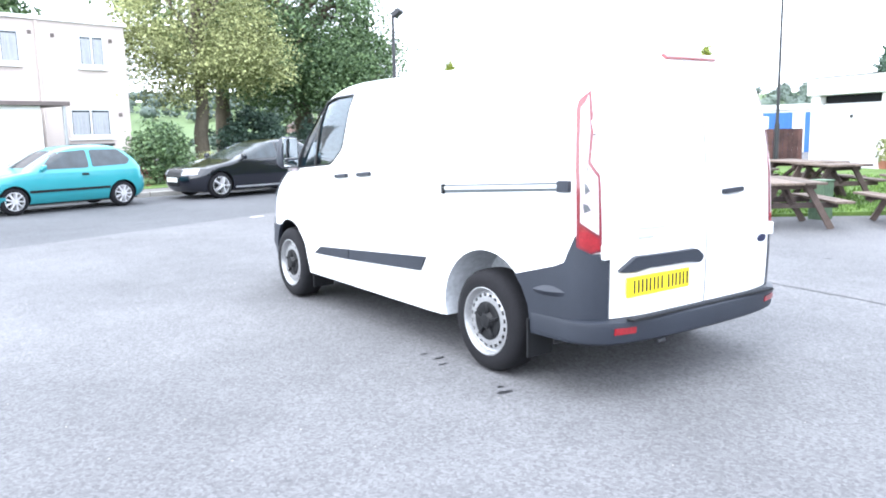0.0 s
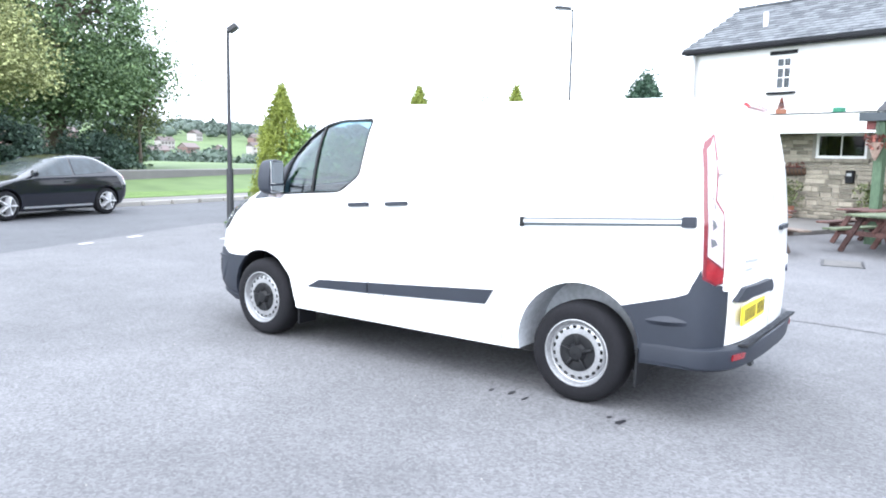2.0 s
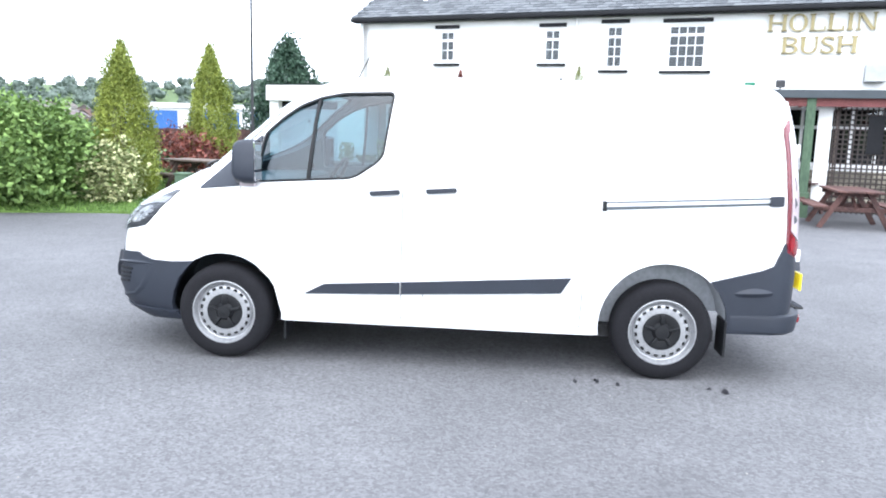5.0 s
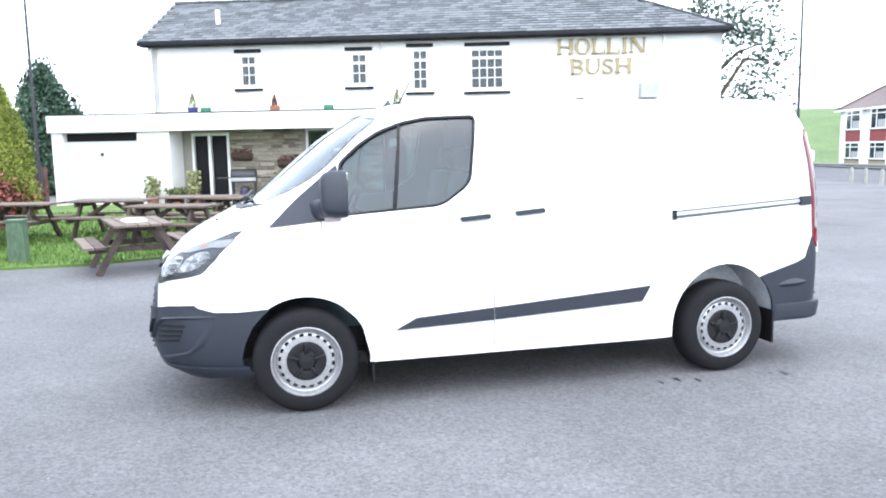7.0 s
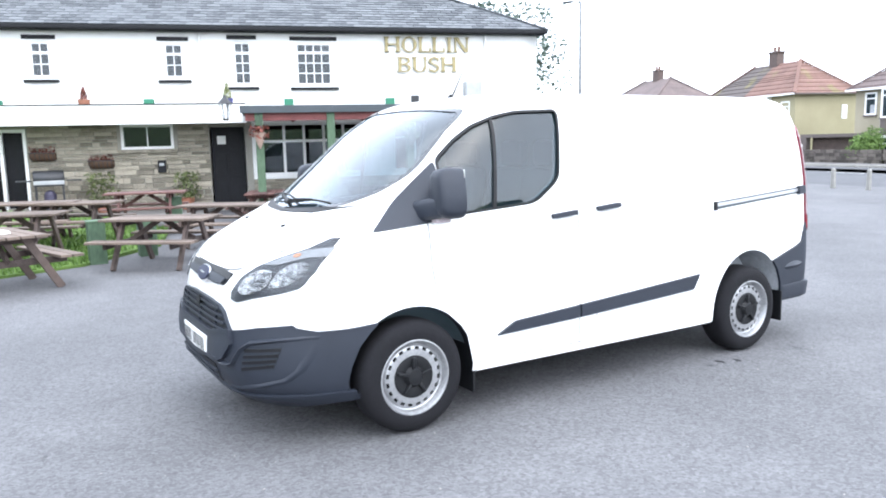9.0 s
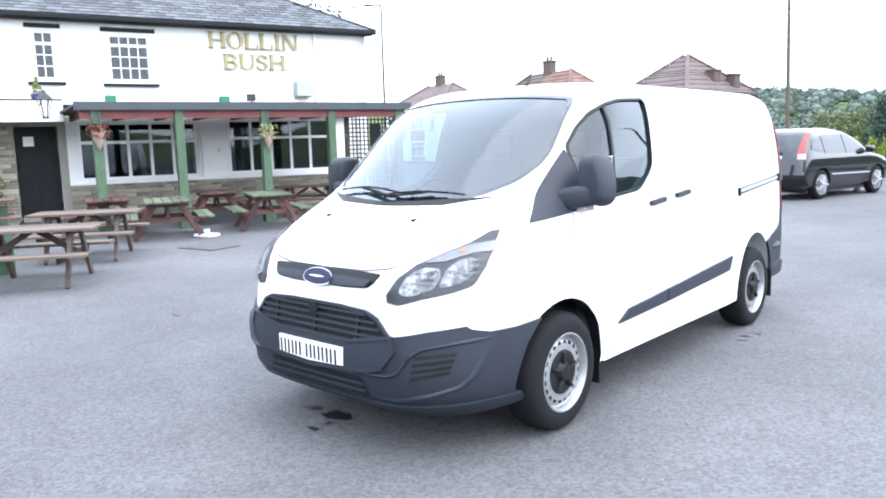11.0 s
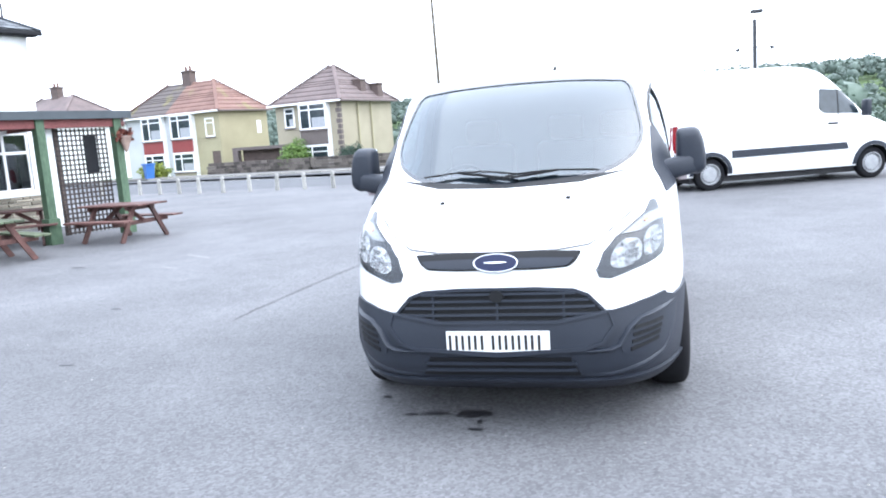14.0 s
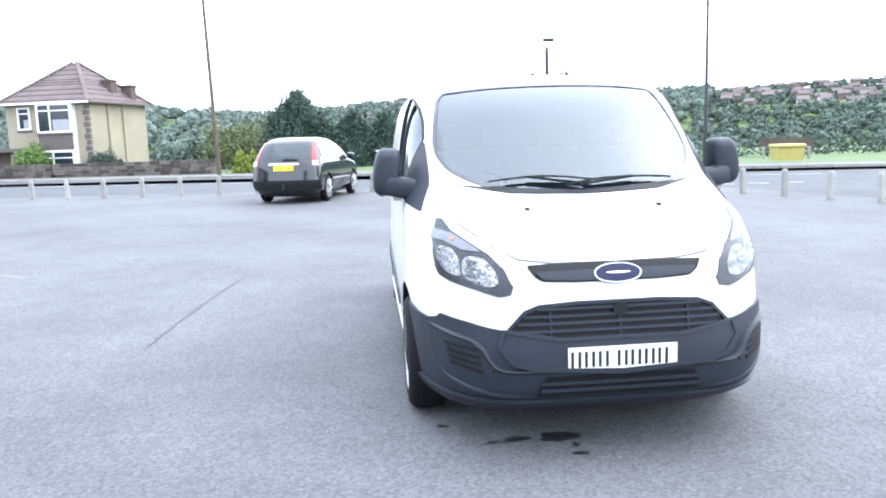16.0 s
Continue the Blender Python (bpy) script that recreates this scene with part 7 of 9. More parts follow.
teal = vehicle("teal_hatchback", pose(-1.42, 13.55, 0, 0, 0, 106), H, [0.2, 0.3, 0.4, 0.5, 0.6, 0.66, 0.7, 0.73, 0.76, 0.79, 0.82, 0.845, 0.87, 0.9, 0.97, 1.05, 1.13, 1.2, 1.26, 1.3, 1.33, 1.35, 1.37, 1.38, 1.39], TEAL, "teal three-door hatchback parked by the kerb", "car",
               (1.15, -1.15), 0.28, 1.56, [[(0.62, 0.9), (0.22, 1.24), (-0.42, 1.28), (-0.42, 0.9)], [(-0.5, 0.91), (-0.5, 1.28), (-1.15, 1.27), (-1.38, 1.05), (-1.3, 0.94)]],
               [(-0.62, 0.93), (0.62, 0.93), (0.5, 1.27), (-0.5, 1.27)], [(-0.55, 0.98), (0.55, 0.98), (0.46, 1.28), (-0.46, 1.28)], 9, width=0.16)
mirrored_pair(teal, "bumper_strip", lambda: sheet([(1.6, 0.38), (1.6, 0.2), (1.3, 0.2), (1.32, 0.38)], H.left, 0.1, 0.05, 0.01, 0.015), TEAL)
mirrored_pair(teal, "side_moulding", lambda: sheet([(0.85, 0.43), (-0.85, 0.43), (-0.85, 0.48), (0.85, 0.48)], H.left, 0.1, 0.05, 0.012, 0.015), PLASTIC_DK, "dark side moulding")
mirrored_pair(teal, "headlamp", lambda: sheet([(-0.7, 0.56), (-0.35, 0.56), (-0.35, 0.69), (-0.7, 0.69)], H.front, 0.1, 0.05, 0.01, 0.015), CLEAR_LENS, "clear headlamp")
mirrored_pair(teal, "indicator", lambda: sheet([(-0.79, 0.56), (-0.71, 0.56), (-0.71, 0.68), (-0.79, 0.68)], H.front, 0.1, 0.05, 0.01, 0.015), AMBER, "amber indicator")
mirrored_pair(teal, "door_mirror", lambda: boxed(-0.92, -0.77, 0.5, 0.6, 0.88, 1.0, 0.03), TEAL)
mirrored_pair(teal, "door_handle", lambda: boxed(-0.83, -0.8, -0.4, -0.25, 0.74, 0.79, 0.01), PLASTIC_DK)
mirrored_pair(teal, "tail_lamp", lambda: sheet([(-1.78, 0.66), (-1.6, 0.66), (-1.62, 0.86), (-1.74, 0.86)], H.left, 0.1, 0.05, 0.008, 0.012), RED_LENS, "red tail lamp")

# black hatchback
BLACK_CAR = mat("black_metallic_paint", (0.006, 0.007, 0.012), 0.12, metal=0.0, var=0.1, scale=2, fine=200, bump=0.01, coat=0.8, spec=0.4)
A = Shape([(0.17, 0.78, 1.95, 0.6, -1.85), (0.25, 0.84, 2.05, 0.66, -1.98), (0.4, 0.87, 2.12, 0.7, -2.07), (0.55, 0.882, 2.12, 0.7, -2.1), (0.66, 0.882, 2.06, 0.66, -2.1), (0.74, 0.878, 1.95, 0.6, -2.08), (0.81, 0.87, 1.6, 0.5, -2.05),
           (0.88, 0.86, 1.2, 0.42, -2.02), (0.93, 0.85, 0.98, 0.4, -1.98), (1.05, 0.80, 0.7, 0.4, -1.82), (1.18, 0.735, 0.38, 0.4, -1.62), (1.3, 0.67, 0.05, 0.38, -1.4), (1.36, 0.6, -0.15, 0.36, -1.24), (1.4, 0.46, -0.38, 0.3, -1.05), (1.415, 0.25, -0.6, 0.25, -0.85)], 2.8, 0.42)
audi = vehicle("black_hatchback", pose(3.31, 14.45, 0, 0, 0, 101.4), A, [0.17, 0.25, 0.33, 0.4, 0.48, 0.55, 0.6, 0.66, 0.7, 0.74, 0.775, 0.81, 0.845, 0.88, 0.905, 0.93, 0.98, 1.05, 1.12, 1.18, 1.24, 1.3, 1.33, 1.36, 1.385, 1.4, 1.41, 1.415], BLACK_CAR, "black three-door hatchback with silver alloy wheels", "car",
               (1.289, -1.289), 0.315, 1.72, [[(0.72, 0.92), (0.28, 1.24), (-0.1, 1.31), (-0.36, 1.32), (-0.36, 0.94)], [(-0.42, 0.945), (-0.42, 1.32), (-1.0, 1.29), (-1.4, 1.1), (-1.3, 1.0)]],
               [(-0.66, 0.95), (0.66, 0.95), (0.54, 1.31), (-0.54, 1.31)], [(-0.6, 1.02), (0.6, 1.02), (0.5, 1.3), (-0.5, 1.3)], 5, width=0.3)
mirrored_pair(audi, "tail_lamp", lambda: sheet([(-2.06, 0.78), (-1.78, 0.82), (-1.85, 0.95), (-2.0, 0.97)], A.left, 0.1, 0.05, 0.008, 0.012), RED_LENS, "red tail lamp")
mirrored_pair(audi, "headlamp", lambda: sheet([(-0.78, 0.6), (-0.4, 0.58), (-0.42, 0.7), (-0.76, 0.73)], A.front, 0.1, 0.05, 0.01, 0.014), CLEAR_GREY, "clear headlamp")
mirrored_pair(audi, "side_moulding", lambda: sheet([(0.86, 0.46), (-0.88, 0.5), (-0.88, 0.53), (0.86, 0.49)], A.left, 0.1, 0.05, 0.012, 0.014), BLACK_CAR)
mirrored_pair(audi, "sill_strip", lambda: sheet([(0.88, 0.24), (-0.88, 0.24), (-0.88, 0.27), (0.88, 0.27)], A.left, 0.1, 0.05, 0.02, 0.02), SATIN, "bright sill strip")
mirrored_pair(audi, "door_mirror", lambda: boxed(-1.02, -0.86, 0.6, 0.72, 0.93, 1.07, 0.04), BLACK_CAR)
mirrored_pair(audi, "door_handle", lambda: boxed(-0.9, -0.87, -0.3, -0.12, 0.78, 0.82, 0.01), BLACK_CAR)
part("grille", sheet([(-0.3, 0.32), (0.3, 0.32), (0.34, 0.7), (-0.34, 0.7)], A.front, 0.1, 0.05, 0.01, 0.014), PLASTIC_DK, audi)
part("number_plate", sheet([(-0.26, 0.42), (0.26, 0.42), (0.26, 0.53), (-0.26, 0.53)], A.front, 0.1, 0.05, 0.02, 0.01), PLATE_W, audi, "white number plate")
part("spoiler", box(bmesh.new(), -0.5, 0.5, -1.46, -1.3, 1.31, 1.345, 0.01), BLACK_CAR, audi)

# black sport utility car, seen from behind
C = Shape([(0.25, 0.8, 2.1, 0.6, -2.12), (0.35, 0.88, 2.2, 0.66, -2.22), (0.55, 0.905, 2.25, 0.7, -2.25), (0.75, 0.91, 2.2, 0.7, -2.22), (0.9, 0.905, 2.0, 0.6, -2.2), (0.98, 0.90, 1.6, 0.5, -2.18), (1.05, 0.89, 1.15, 0.45, -2.15), (1.2, 0.85, 0.9, 0.44, -2.06),
           (1.4, 0.78, 0.55, 0.42, -1.9), (1.55, 0.7, 0.2, 0.4, -1.76), (1.63, 0.6, -0.1, 0.36, -1.6), (1.67, 0.45, -0.4, 0.3, -1.4), (1.68, 0.25, -0.7, 0.25, -1.2)], 3.2, 0.4)
suv = vehicle("black_suv", pose(3.0, -16.0, 0, 0, 0, 167.5), C, [0.25, 0.35, 0.45, 0.55, 0.65, 0.75, 0.82, 0.9, 0.94, 0.98, 1.02, 1.05, 1.12, 1.2, 1.3, 1.4, 1.48, 1.55, 1.6, 1.63, 1.655, 1.67, 1.68], BLACK_CAR, "black sport utility car parked facing the bollards", "car",
              (1.31, -1.31), 0.35, 1.78, [[(0.75, 1.06), (0.4, 1.42), (-0.1, 1.52), (-0.25, 1.52), (-0.25, 1.07)], [(-0.31, 1.07), (-0.31, 1.52), (-1.2, 1.5), (-1.2, 1.09)], [(-1.26, 1.1), (-1.26, 1.49), (-1.6, 1.42), (-1.75, 1.2)]],
              [(-0.7, 1.1), (0.7, 1.1), (0.58, 1.52), (-0.58, 1.52)], [(-0.64, 1.12), (0.64, 1.12), (0.56, 1.52), (-0.56, 1.52)], 5, width=0.2)
mirrored_pair(suv, "tail_lamp", lambda: sheet([(-0.86, 0.95), (-0.72, 0.95), (-0.62, 1.55), (-0.69, 1.55), (-0.8, 1.2)], C.rear, 0.06, 0.05, 0.012, 0.016), RED_LENS, "tall red tail lamp")
mirrored_pair(suv, "reversing_lens", lambda: sheet([(-0.86, 0.97), (-0.73, 0.97), (-0.71, 1.08), (-0.84, 1.08)], C.rear, 0.06, 0.05, 0.018, 0.012), CLEAR_LENS, "clear lens")
mirrored_pair(suv, "rear_reflector", lambda: sheet([(-0.8, 0.48), (-0.62, 0.48), (-0.62, 0.53), (-0.8, 0.53)], C.rear, 0.06, 0.05, 0.022, 0.012), RED_LENS)
mirrored_pair(suv, "door_mirror", lambda: boxed(-1.1, -0.9, 0.62, 0.74, 1.05, 1.22, 0.04), BLACK_CAR)
mirrored_pair(suv, "body_moulding", lambda: sheet([(0.9, 0.55), (-0.9, 0.57), (-0.9, 0.6), (0.9, 0.58)], C.left, 0.1, 0.05, 0.014, 0.014), SATIN, "bright side moulding")
part("rear_bumper", sheet([(-0.88, 0.36), (0.88, 0.36), (0.88, 0.6), (-0.88, 0.6)], C.rear, 0.1, 0.06, 0.03, 0.035), PLASTIC_DK, suv, smooth=40)
part("bumper_top", sheet([(-0.86, 0.6), (0.86, 0.6), (0.86, 0.68), (-0.86, 0.68)], C.rear, 0.1, 0.06, 0.04, 0.045), BLACK_CAR, suv, smooth=40)
number_plate("number_plate", C.rear, -0.26, 0.84, 0.52, 0.12, 0.03, PLATE_Y, suv, "yellow number plate")
part("chrome_bar", sheet([(-0.4, 0.98), (0.4, 0.98), (0.38, 1.03), (-0.38, 1.03)], C.rear, 0.1, 0.06, 0.03, 0.03), CHROME, suv, "chrome bar above the plate", smooth=40)
part("rear_wiper", box(bmesh.new(), -0.05, 0.35, -2.16, -2.13, 1.12, 1.14), PLASTIC_DK, suv)
part("tow_bar", rod(bmesh.new(), (0, -2.3, 0.38), (0, -2.32, 0.5), 0.03), IRON, suv)

# large white panel van across the car park
M2 = Shape([(0.3, 0.94, 2.55, 0.5, -2.56), (0.4, 0.98, 2.66, 0.55, -2.62), (0.6, 1.0, 2.70, 0.58, -2.66), (0.85, 1.0, 2.67, 0.6, -2.66), (1.0, 1.0, 2.58, 0.6, -2.66), (1.15, 1.0, 2.38, 0.55, -2.66), (1.28, 0.99, 2.08, 0.5, -2.65), (1.4, 0.985, 1.82, 0.48, -2.65), (1.6, 0.97, 1.62, 0.46, -2.64),
            (1.85, 0.95, 1.36, 0.44, -2.63), (2.1, 0.925, 1.1, 0.42, -2.61), (2.3, 0.89, 0.85, 0.4, -2.58), (2.4, 0.84, 0.66, 0.38, -2.55), (2.46, 0.76, 0.45, 0.35, -2.5), (2.5, 0.62, 0.15, 0.3, -2.42), (2.51, 0.4, -0.1, 0.3, -2.3)], 3.4, 0.2)
van2 = vehicle("large_white_van", pose(-3.55, -12.55, 0, 0, 0, 111), M2, [0.3, 0.4, 0.5, 0.6, 0.72, 0.85, 0.93, 1.0, 1.08, 1.15, 1.22, 1.28, 1.34, 1.4, 1.5, 1.6, 1.72, 1.85, 1.98, 2.1, 2.2, 2.3, 2.36, 2.42, 2.45, 2.48, 2.5, 2.51], VAN_WHITE, "large white high-roof panel van parked across the car park", "van",
               (1.84, -1.84), 0.34, 1.86, [[(1.5, 1.42), (1.42, 1.6), (1.1, 1.93), (0.6, 1.98), (0.58, 1.55), (0.7, 1.46)]], [(-0.78, 1.46), (0.78, 1.46), (0.7, 2.0), (-0.7, 2.0)], None, rim=rim_me)
mirrored_pair(van2, "rubbing_strip", lambda: sheet([(1.25, 0.68), (1.2, 0.82), (-1.38, 0.82), (-1.38, 0.66)], M2.left, 0.2, 0.08, 0.016, 0.018), PLASTIC, "dark side strip")
mirrored_pair(van2, "rubbing_strip", lambda: sheet([(-2.22, 0.66), (-2.22, 0.82), (-2.6, 0.82), (-2.6, 0.42), (-2.5, 0.42), (-2.5, 0.66)], M2.left, 0.2, 0.08, 0.016, 0.018), PLASTIC, "dark side strip")
mirrored_pair(van2, "tail_lamp", lambda: sheet([(-2.5, 0.84), (-2.64, 0.84), (-2.62, 1.38), (-2.55, 1.4)], M2.left, 0.06, 0.08, 0.01, 0.014), RED_LENS, "tall red tail lamp")
mirrored_pair(van2, "door_handle", lambda: boxed(-1.02, -0.985, 0.78, 1.0, 1.22, 1.26, 0.008), PLASTIC_DK)
mirrored_pair(van2, "door_mirror", lambda: boxed(-1.24, -1.02, 1.5, 1.62, 1.35, 1.7, 0.04), PLASTIC, "black door mirror")
part("front_bumper", sheet([(-0.9, 0.32), (0.9, 0.32), (0.92, 0.85), (0.5, 0.8), (-0.5, 0.8), (-0.92, 0.85)], M2.front, 0.12, 0.08, 0.016, 0.02), PLASTIC, van2, "dark front bumper", smooth=40)
part("rear_bumper", sheet([(-0.95, 0.32), (0.95, 0.32), (0.95, 0.62), (-0.95, 0.62)], M2.rear, 0.12, 0.08, 0.05, 0.05), PLASTIC_DK, van2, "dark rear bumper", smooth=40)
mirrored_pair(van2, "mudguard_panel", lambda: sheet([(-2.26, 0.46), (-2.26, 0.65), (-2.49, 0.65), (-2.49, 0.46)], M2.left, 0.1, 0.08, 0.012, 0.01), VAN_WHITE)
mirrored_pair(van2, "panel_seam", lambda: sheet([(0.5, 1.06), (0.5, 1.068), (-2.7, 1.068), (-2.7, 1.06)], M2.left, 0.3, 0.08, 0.003, 0.004), GREY_STEEL)
mirrored_pair(van2, "panel_seam", lambda: sheet([(0.4, 2.0), (0.4, 2.01), (-2.7, 2.01), (-2.7, 2.0)], M2.left, 0.3, 0.08, 0.003, 0.004), GREY_STEEL)
mirrored_pair(van2, "rear_door", lambda: sheet([(-0.85, 0.66), (-0.01, 0.66), (-0.01, 2.3), (-0.7, 2.3), (-0.82, 1.9)], M2.rear, 0.12, 0.1, 0.006, 0.01), VAN_WHITE)


def arch_trim(y):
    pts = lambda r: [(y + r * math.cos(a), 0.34 + r * math.sin(a)) for a in (i * math.pi / 14 for i in range(15))]
    o, n = pts(0.475), pts(0.39)
    bm = bmesh.new()
    vs = [[bm.verts.new(lifted(M2.left, u, v, q)) for (u, v), q in ((a, 0.0), (a, 0.018), (b, 0.022), (b, 0.0))] for a, b in zip(o, n)]
    for r0, r1 in zip(vs, vs[1:]):
        for i in range(3):
            bm.faces.new((r0[i], r0[i + 1], r1[i + 1], r1[i]))
    return bm


mirrored_pair(van2, "arch_trim", lambda: arch_trim(-1.84), PLASTIC, "dark wheel arch trim")
mirrored_pair(van2, "arch_trim", lambda: arch_trim(1.84), PLASTIC, "dark wheel arch trim")
mirrored_pair(van2, "bumper_corner", lambda: sheet([(2.25, 0.34), (2.68, 0.34), (2.68, 0.84), (2.35, 0.7)], M2.left, 0.05, 0.06, 0.018, 0.02), PLASTIC, "dark bumper corner")
mirrored_pair(van2, "window_bar", lambda: sheet([(1.03, 1.42), (1.0, 1.42), (0.99, 1.95), (1.02, 1.95)], M2.left, 0.1, 0.06, 0.012, 0.01), PLASTIC_DK)

# ---------------- houses ----------------
CREAM = mat("cream_pebbledash", (0.27, 0.24, 0.175), 0.95, var=0.15, scale=0.7, fine=60, bump=0.5, col2=(0.35, 0.315, 0.235))
YELLOW_R = mat("yellow_ochre_render", (0.29, 0.26, 0.165), 0.95, var=0.12, scale=0.7, fine=60, bump=0.4, col2=(0.37, 0.335, 0.22))
PALE_R = mat("pale_grey_render", (0.42, 0.43, 0.44), 0.95, var=0.1, scale=0.7, fine=60, bump=0.4, col2=(0.5, 0.51, 0.52))
PINK_R = mat("pale_pink_pebbledash", (0.43, 0.375, 0.35), 0.95, var=0.14, scale=0.6, fine=50, bump=0.4, col2=(0.58, 0.51, 0.475))
RED_ROOF = mat("red_clay_roof_tiles", (0.125, 0.07, 0.058), 0.85, var=0.3, scale=0.8, fine=12, bump=0.3, col2=(0.21, 0.12, 0.095))
BROWN_ROOF = mat("brown_roof_tiles", (0.09, 0.07, 0.068), 0.85, var=0.3, scale=0.8, fine=12, bump=0.3, col2=(0.16, 0.12, 0.115))
BRICK = mat("dark_red_brick", (0.08, 0.06, 0.055), 0.9, var=0.3, scale=4, fine=25, bump=0.3, col2=(0.13, 0.095, 0.085))
RED_PANEL = mat("dark_red_bay_panel", (0.2, 0.035, 0.035), 0.7, var=0.15)
GREY_PANEL = mat("grey_brown_bay_tiles", (0.11, 0.09, 0.085), 0.8, var=0.2, scale=3, fine=30, bump=0.3)
ROOF_HALVES = mat("two_owners_roof_tiles", (0.13, 0.072, 0.06), 0.85, var=0.3, scale=0.8, fine=12, bump=0.3, col2=(0.22, 0.125, 0.1))
rh_n, rh_l = ROOF_HALVES.node_tree.nodes, ROOF_HALVES.node_tree.links
rh_p = rh_n["Principled BSDF"]
rh_co = [q for q in rh_n if q.type == "TEX_COORD"][0]
rh_sep, rh_step, rh_mix, rh_moss, rh_ramp, rh_mix2 = rh_n.new("ShaderNodeSeparateXYZ"), rh_n.new("ShaderNodeMapRange"), rh_n.new("ShaderNodeMix"), rh_n.new("ShaderNodeTexNoise"), rh_n.new("ShaderNodeMapRange"), rh_n.new("ShaderNodeMix")
rh_l.new(rh_co.outputs["Object"], rh_sep.inputs[0])
rh_l.new(rh_sep.outputs[0], rh_step.inputs[0])
rh_step.inputs[1].default_value, rh_step.inputs[2].default_value = 5.1, 5.25
rh_mix.data_type = rh_mix2.data_type = "RGBA"
rh_src = rh_p.inputs["Base Color"].links[0].from_socket
rh_l.new(rh_step.outputs[0], rh_mix.inputs[0])
rh_l.new(rh_src, rh_mix.inputs[6])
rh_mix.inputs[7].default_value = (0.085, 0.07, 0.066, 1)
rh_moss.inputs["Scale"].default_value = 0.9
rh_l.new(rh_co.outputs["Object"], rh_moss.inputs["Vector"])
rh_l.new(rh_moss.outputs["Fac"], rh_ramp.inputs[0])
rh_ramp.inputs[1].default_value, rh_ramp.inputs[2].default_value, rh_ramp.inputs[4].default_value = 0.56, 0.68, 0.7
rh_l.new(rh_ramp.outputs[0], rh_mix2.inputs[0])
rh_l.new(rh_mix.outputs[2], rh_mix2.inputs[6])
rh_mix2.inputs[7].default_value = (0.16, 0.14, 0.06, 1)
rh_l.new(rh_mix2.outputs[2], rh_p.inputs["Base Color"])
WALL_DK = mat("dark_garden_wall_stone", (0.065, 0.055, 0.05), 0.95, var=0.35, scale=4, fine=25, bump=0.5, col2=(0.13, 0.112, 0.1), island=0.5)


def hip_roof(w, d, z0, z1, over, run, courses=16):
    """A hipped roof over w by d, in raised courses of tiles."""
    bm = bmesh.new()
    x0, x1, y0, y1 = -over, w + over, over, -d - over
    def ring(k, lift):
        z = z0 + (z1 - z0) * k + lift
        cx = min(run, (x1 - x0) / 2) * k
        cy = (y0 - y1) / 2 * k
        return [(x0 + cx, y0 - cy, z), (x1 - cx, y0 - cy, z), (x1 - cx, y1 + cy, z), (x0 + cx, y1 + cy, z)]
    for i in range(courses):
        a, b = ring(i / courses, 0.035), ring(min(1, (i + 1.05) / courses), 0.0)
        c = ring(i / courses, -0.03)
        for j in range(4):
            k = (j + 1) % 4
            bm.faces.new([bm.verts.new(p) for p in (a[j], a[k], b[k], b[j])])
            bm.faces.new([bm.verts.new(p) for p in (c[j], c[k], a[k], a[j])])
    base = ring(0, -0.03)
    bm.faces.new([bm.verts.new(p) for p in base])
    bmesh.ops.remove_doubles(bm, verts=bm.verts, dist=0.04)
    return bm


def house_window(h, x0, x1, z0, z1, y, cols=2, fan=0.3, proud=0.0):
    """Casement window of white plastic on the front face."""
    e = 0.09
    bm = pierced(-x1, -x0, z0, z1, y - 0.02, y + 0.05, [(-x1 + e, -x0 - e, z0 + e, z1 - e)])
    w = part("window", bm, UPVC, h)
    for i in range(1, cols):
        x = x0 + (x1 - x0) * (i / cols if cols != 2 else 0.62)
        part("mullion", boxed(x - 0.04, x + 0.04, y - 0.015, y + 0.045, z0 + e, z1 - e), UPVC, w)
    if fan:
        part("transom", boxed(x0 + e, x1 - e, y - 0.01, y + 0.04, z1 - e - fan - 0.03, z1 - e - fan + 0.03), UPVC, w)
    part("pane", boxed(x0 + e, x1 - e, y, y + 0.012, z0 + e, z1 - e), DARK_GLASS, w)
    part("net_curtain", boxed(x0 + e + 0.05, x0 + (x1 - x0) * 0.55, y + 0.013, y + 0.016, z0 + e, z0 + (z1 - z0) * 0.45), NET, w)
    part("sill", boxed(x0 - 0.05, x1 + 0.05, y - 0.02, y + 0.1, z0 - 0.09, z0), GREY_PANEL, w)
    return w


def bay(h, x0, x1, z0, eave, panel, proud=0.35):
    """Two-storey square bay: windows above and below a coloured panel."""
    b = part("bay", boxed(x0, x1, 0.0, proud, z0, eave), UPVC, h, "white two-storey bay")
    part("bay_panel", boxed(x0 + 0.04, x1 - 0.04, proud, proud + 0.03, z0 + 2.05, z0 + 2.95), panel, b, "coloured bay panel")
    part("bay_base", boxed(x0 + 0.02, x1 - 0.02, proud, proud + 0.03, z0, z0 + 0.62), CREAM, b)
    house_window(h, x0 + 0.06, x1 - 0.06, z0 + 0.66, z0 + 2.0, proud)
    house_window(h, x0 + 0.06, x1 - 0.06, z0 + 3.0, eave - 0.1, proud)


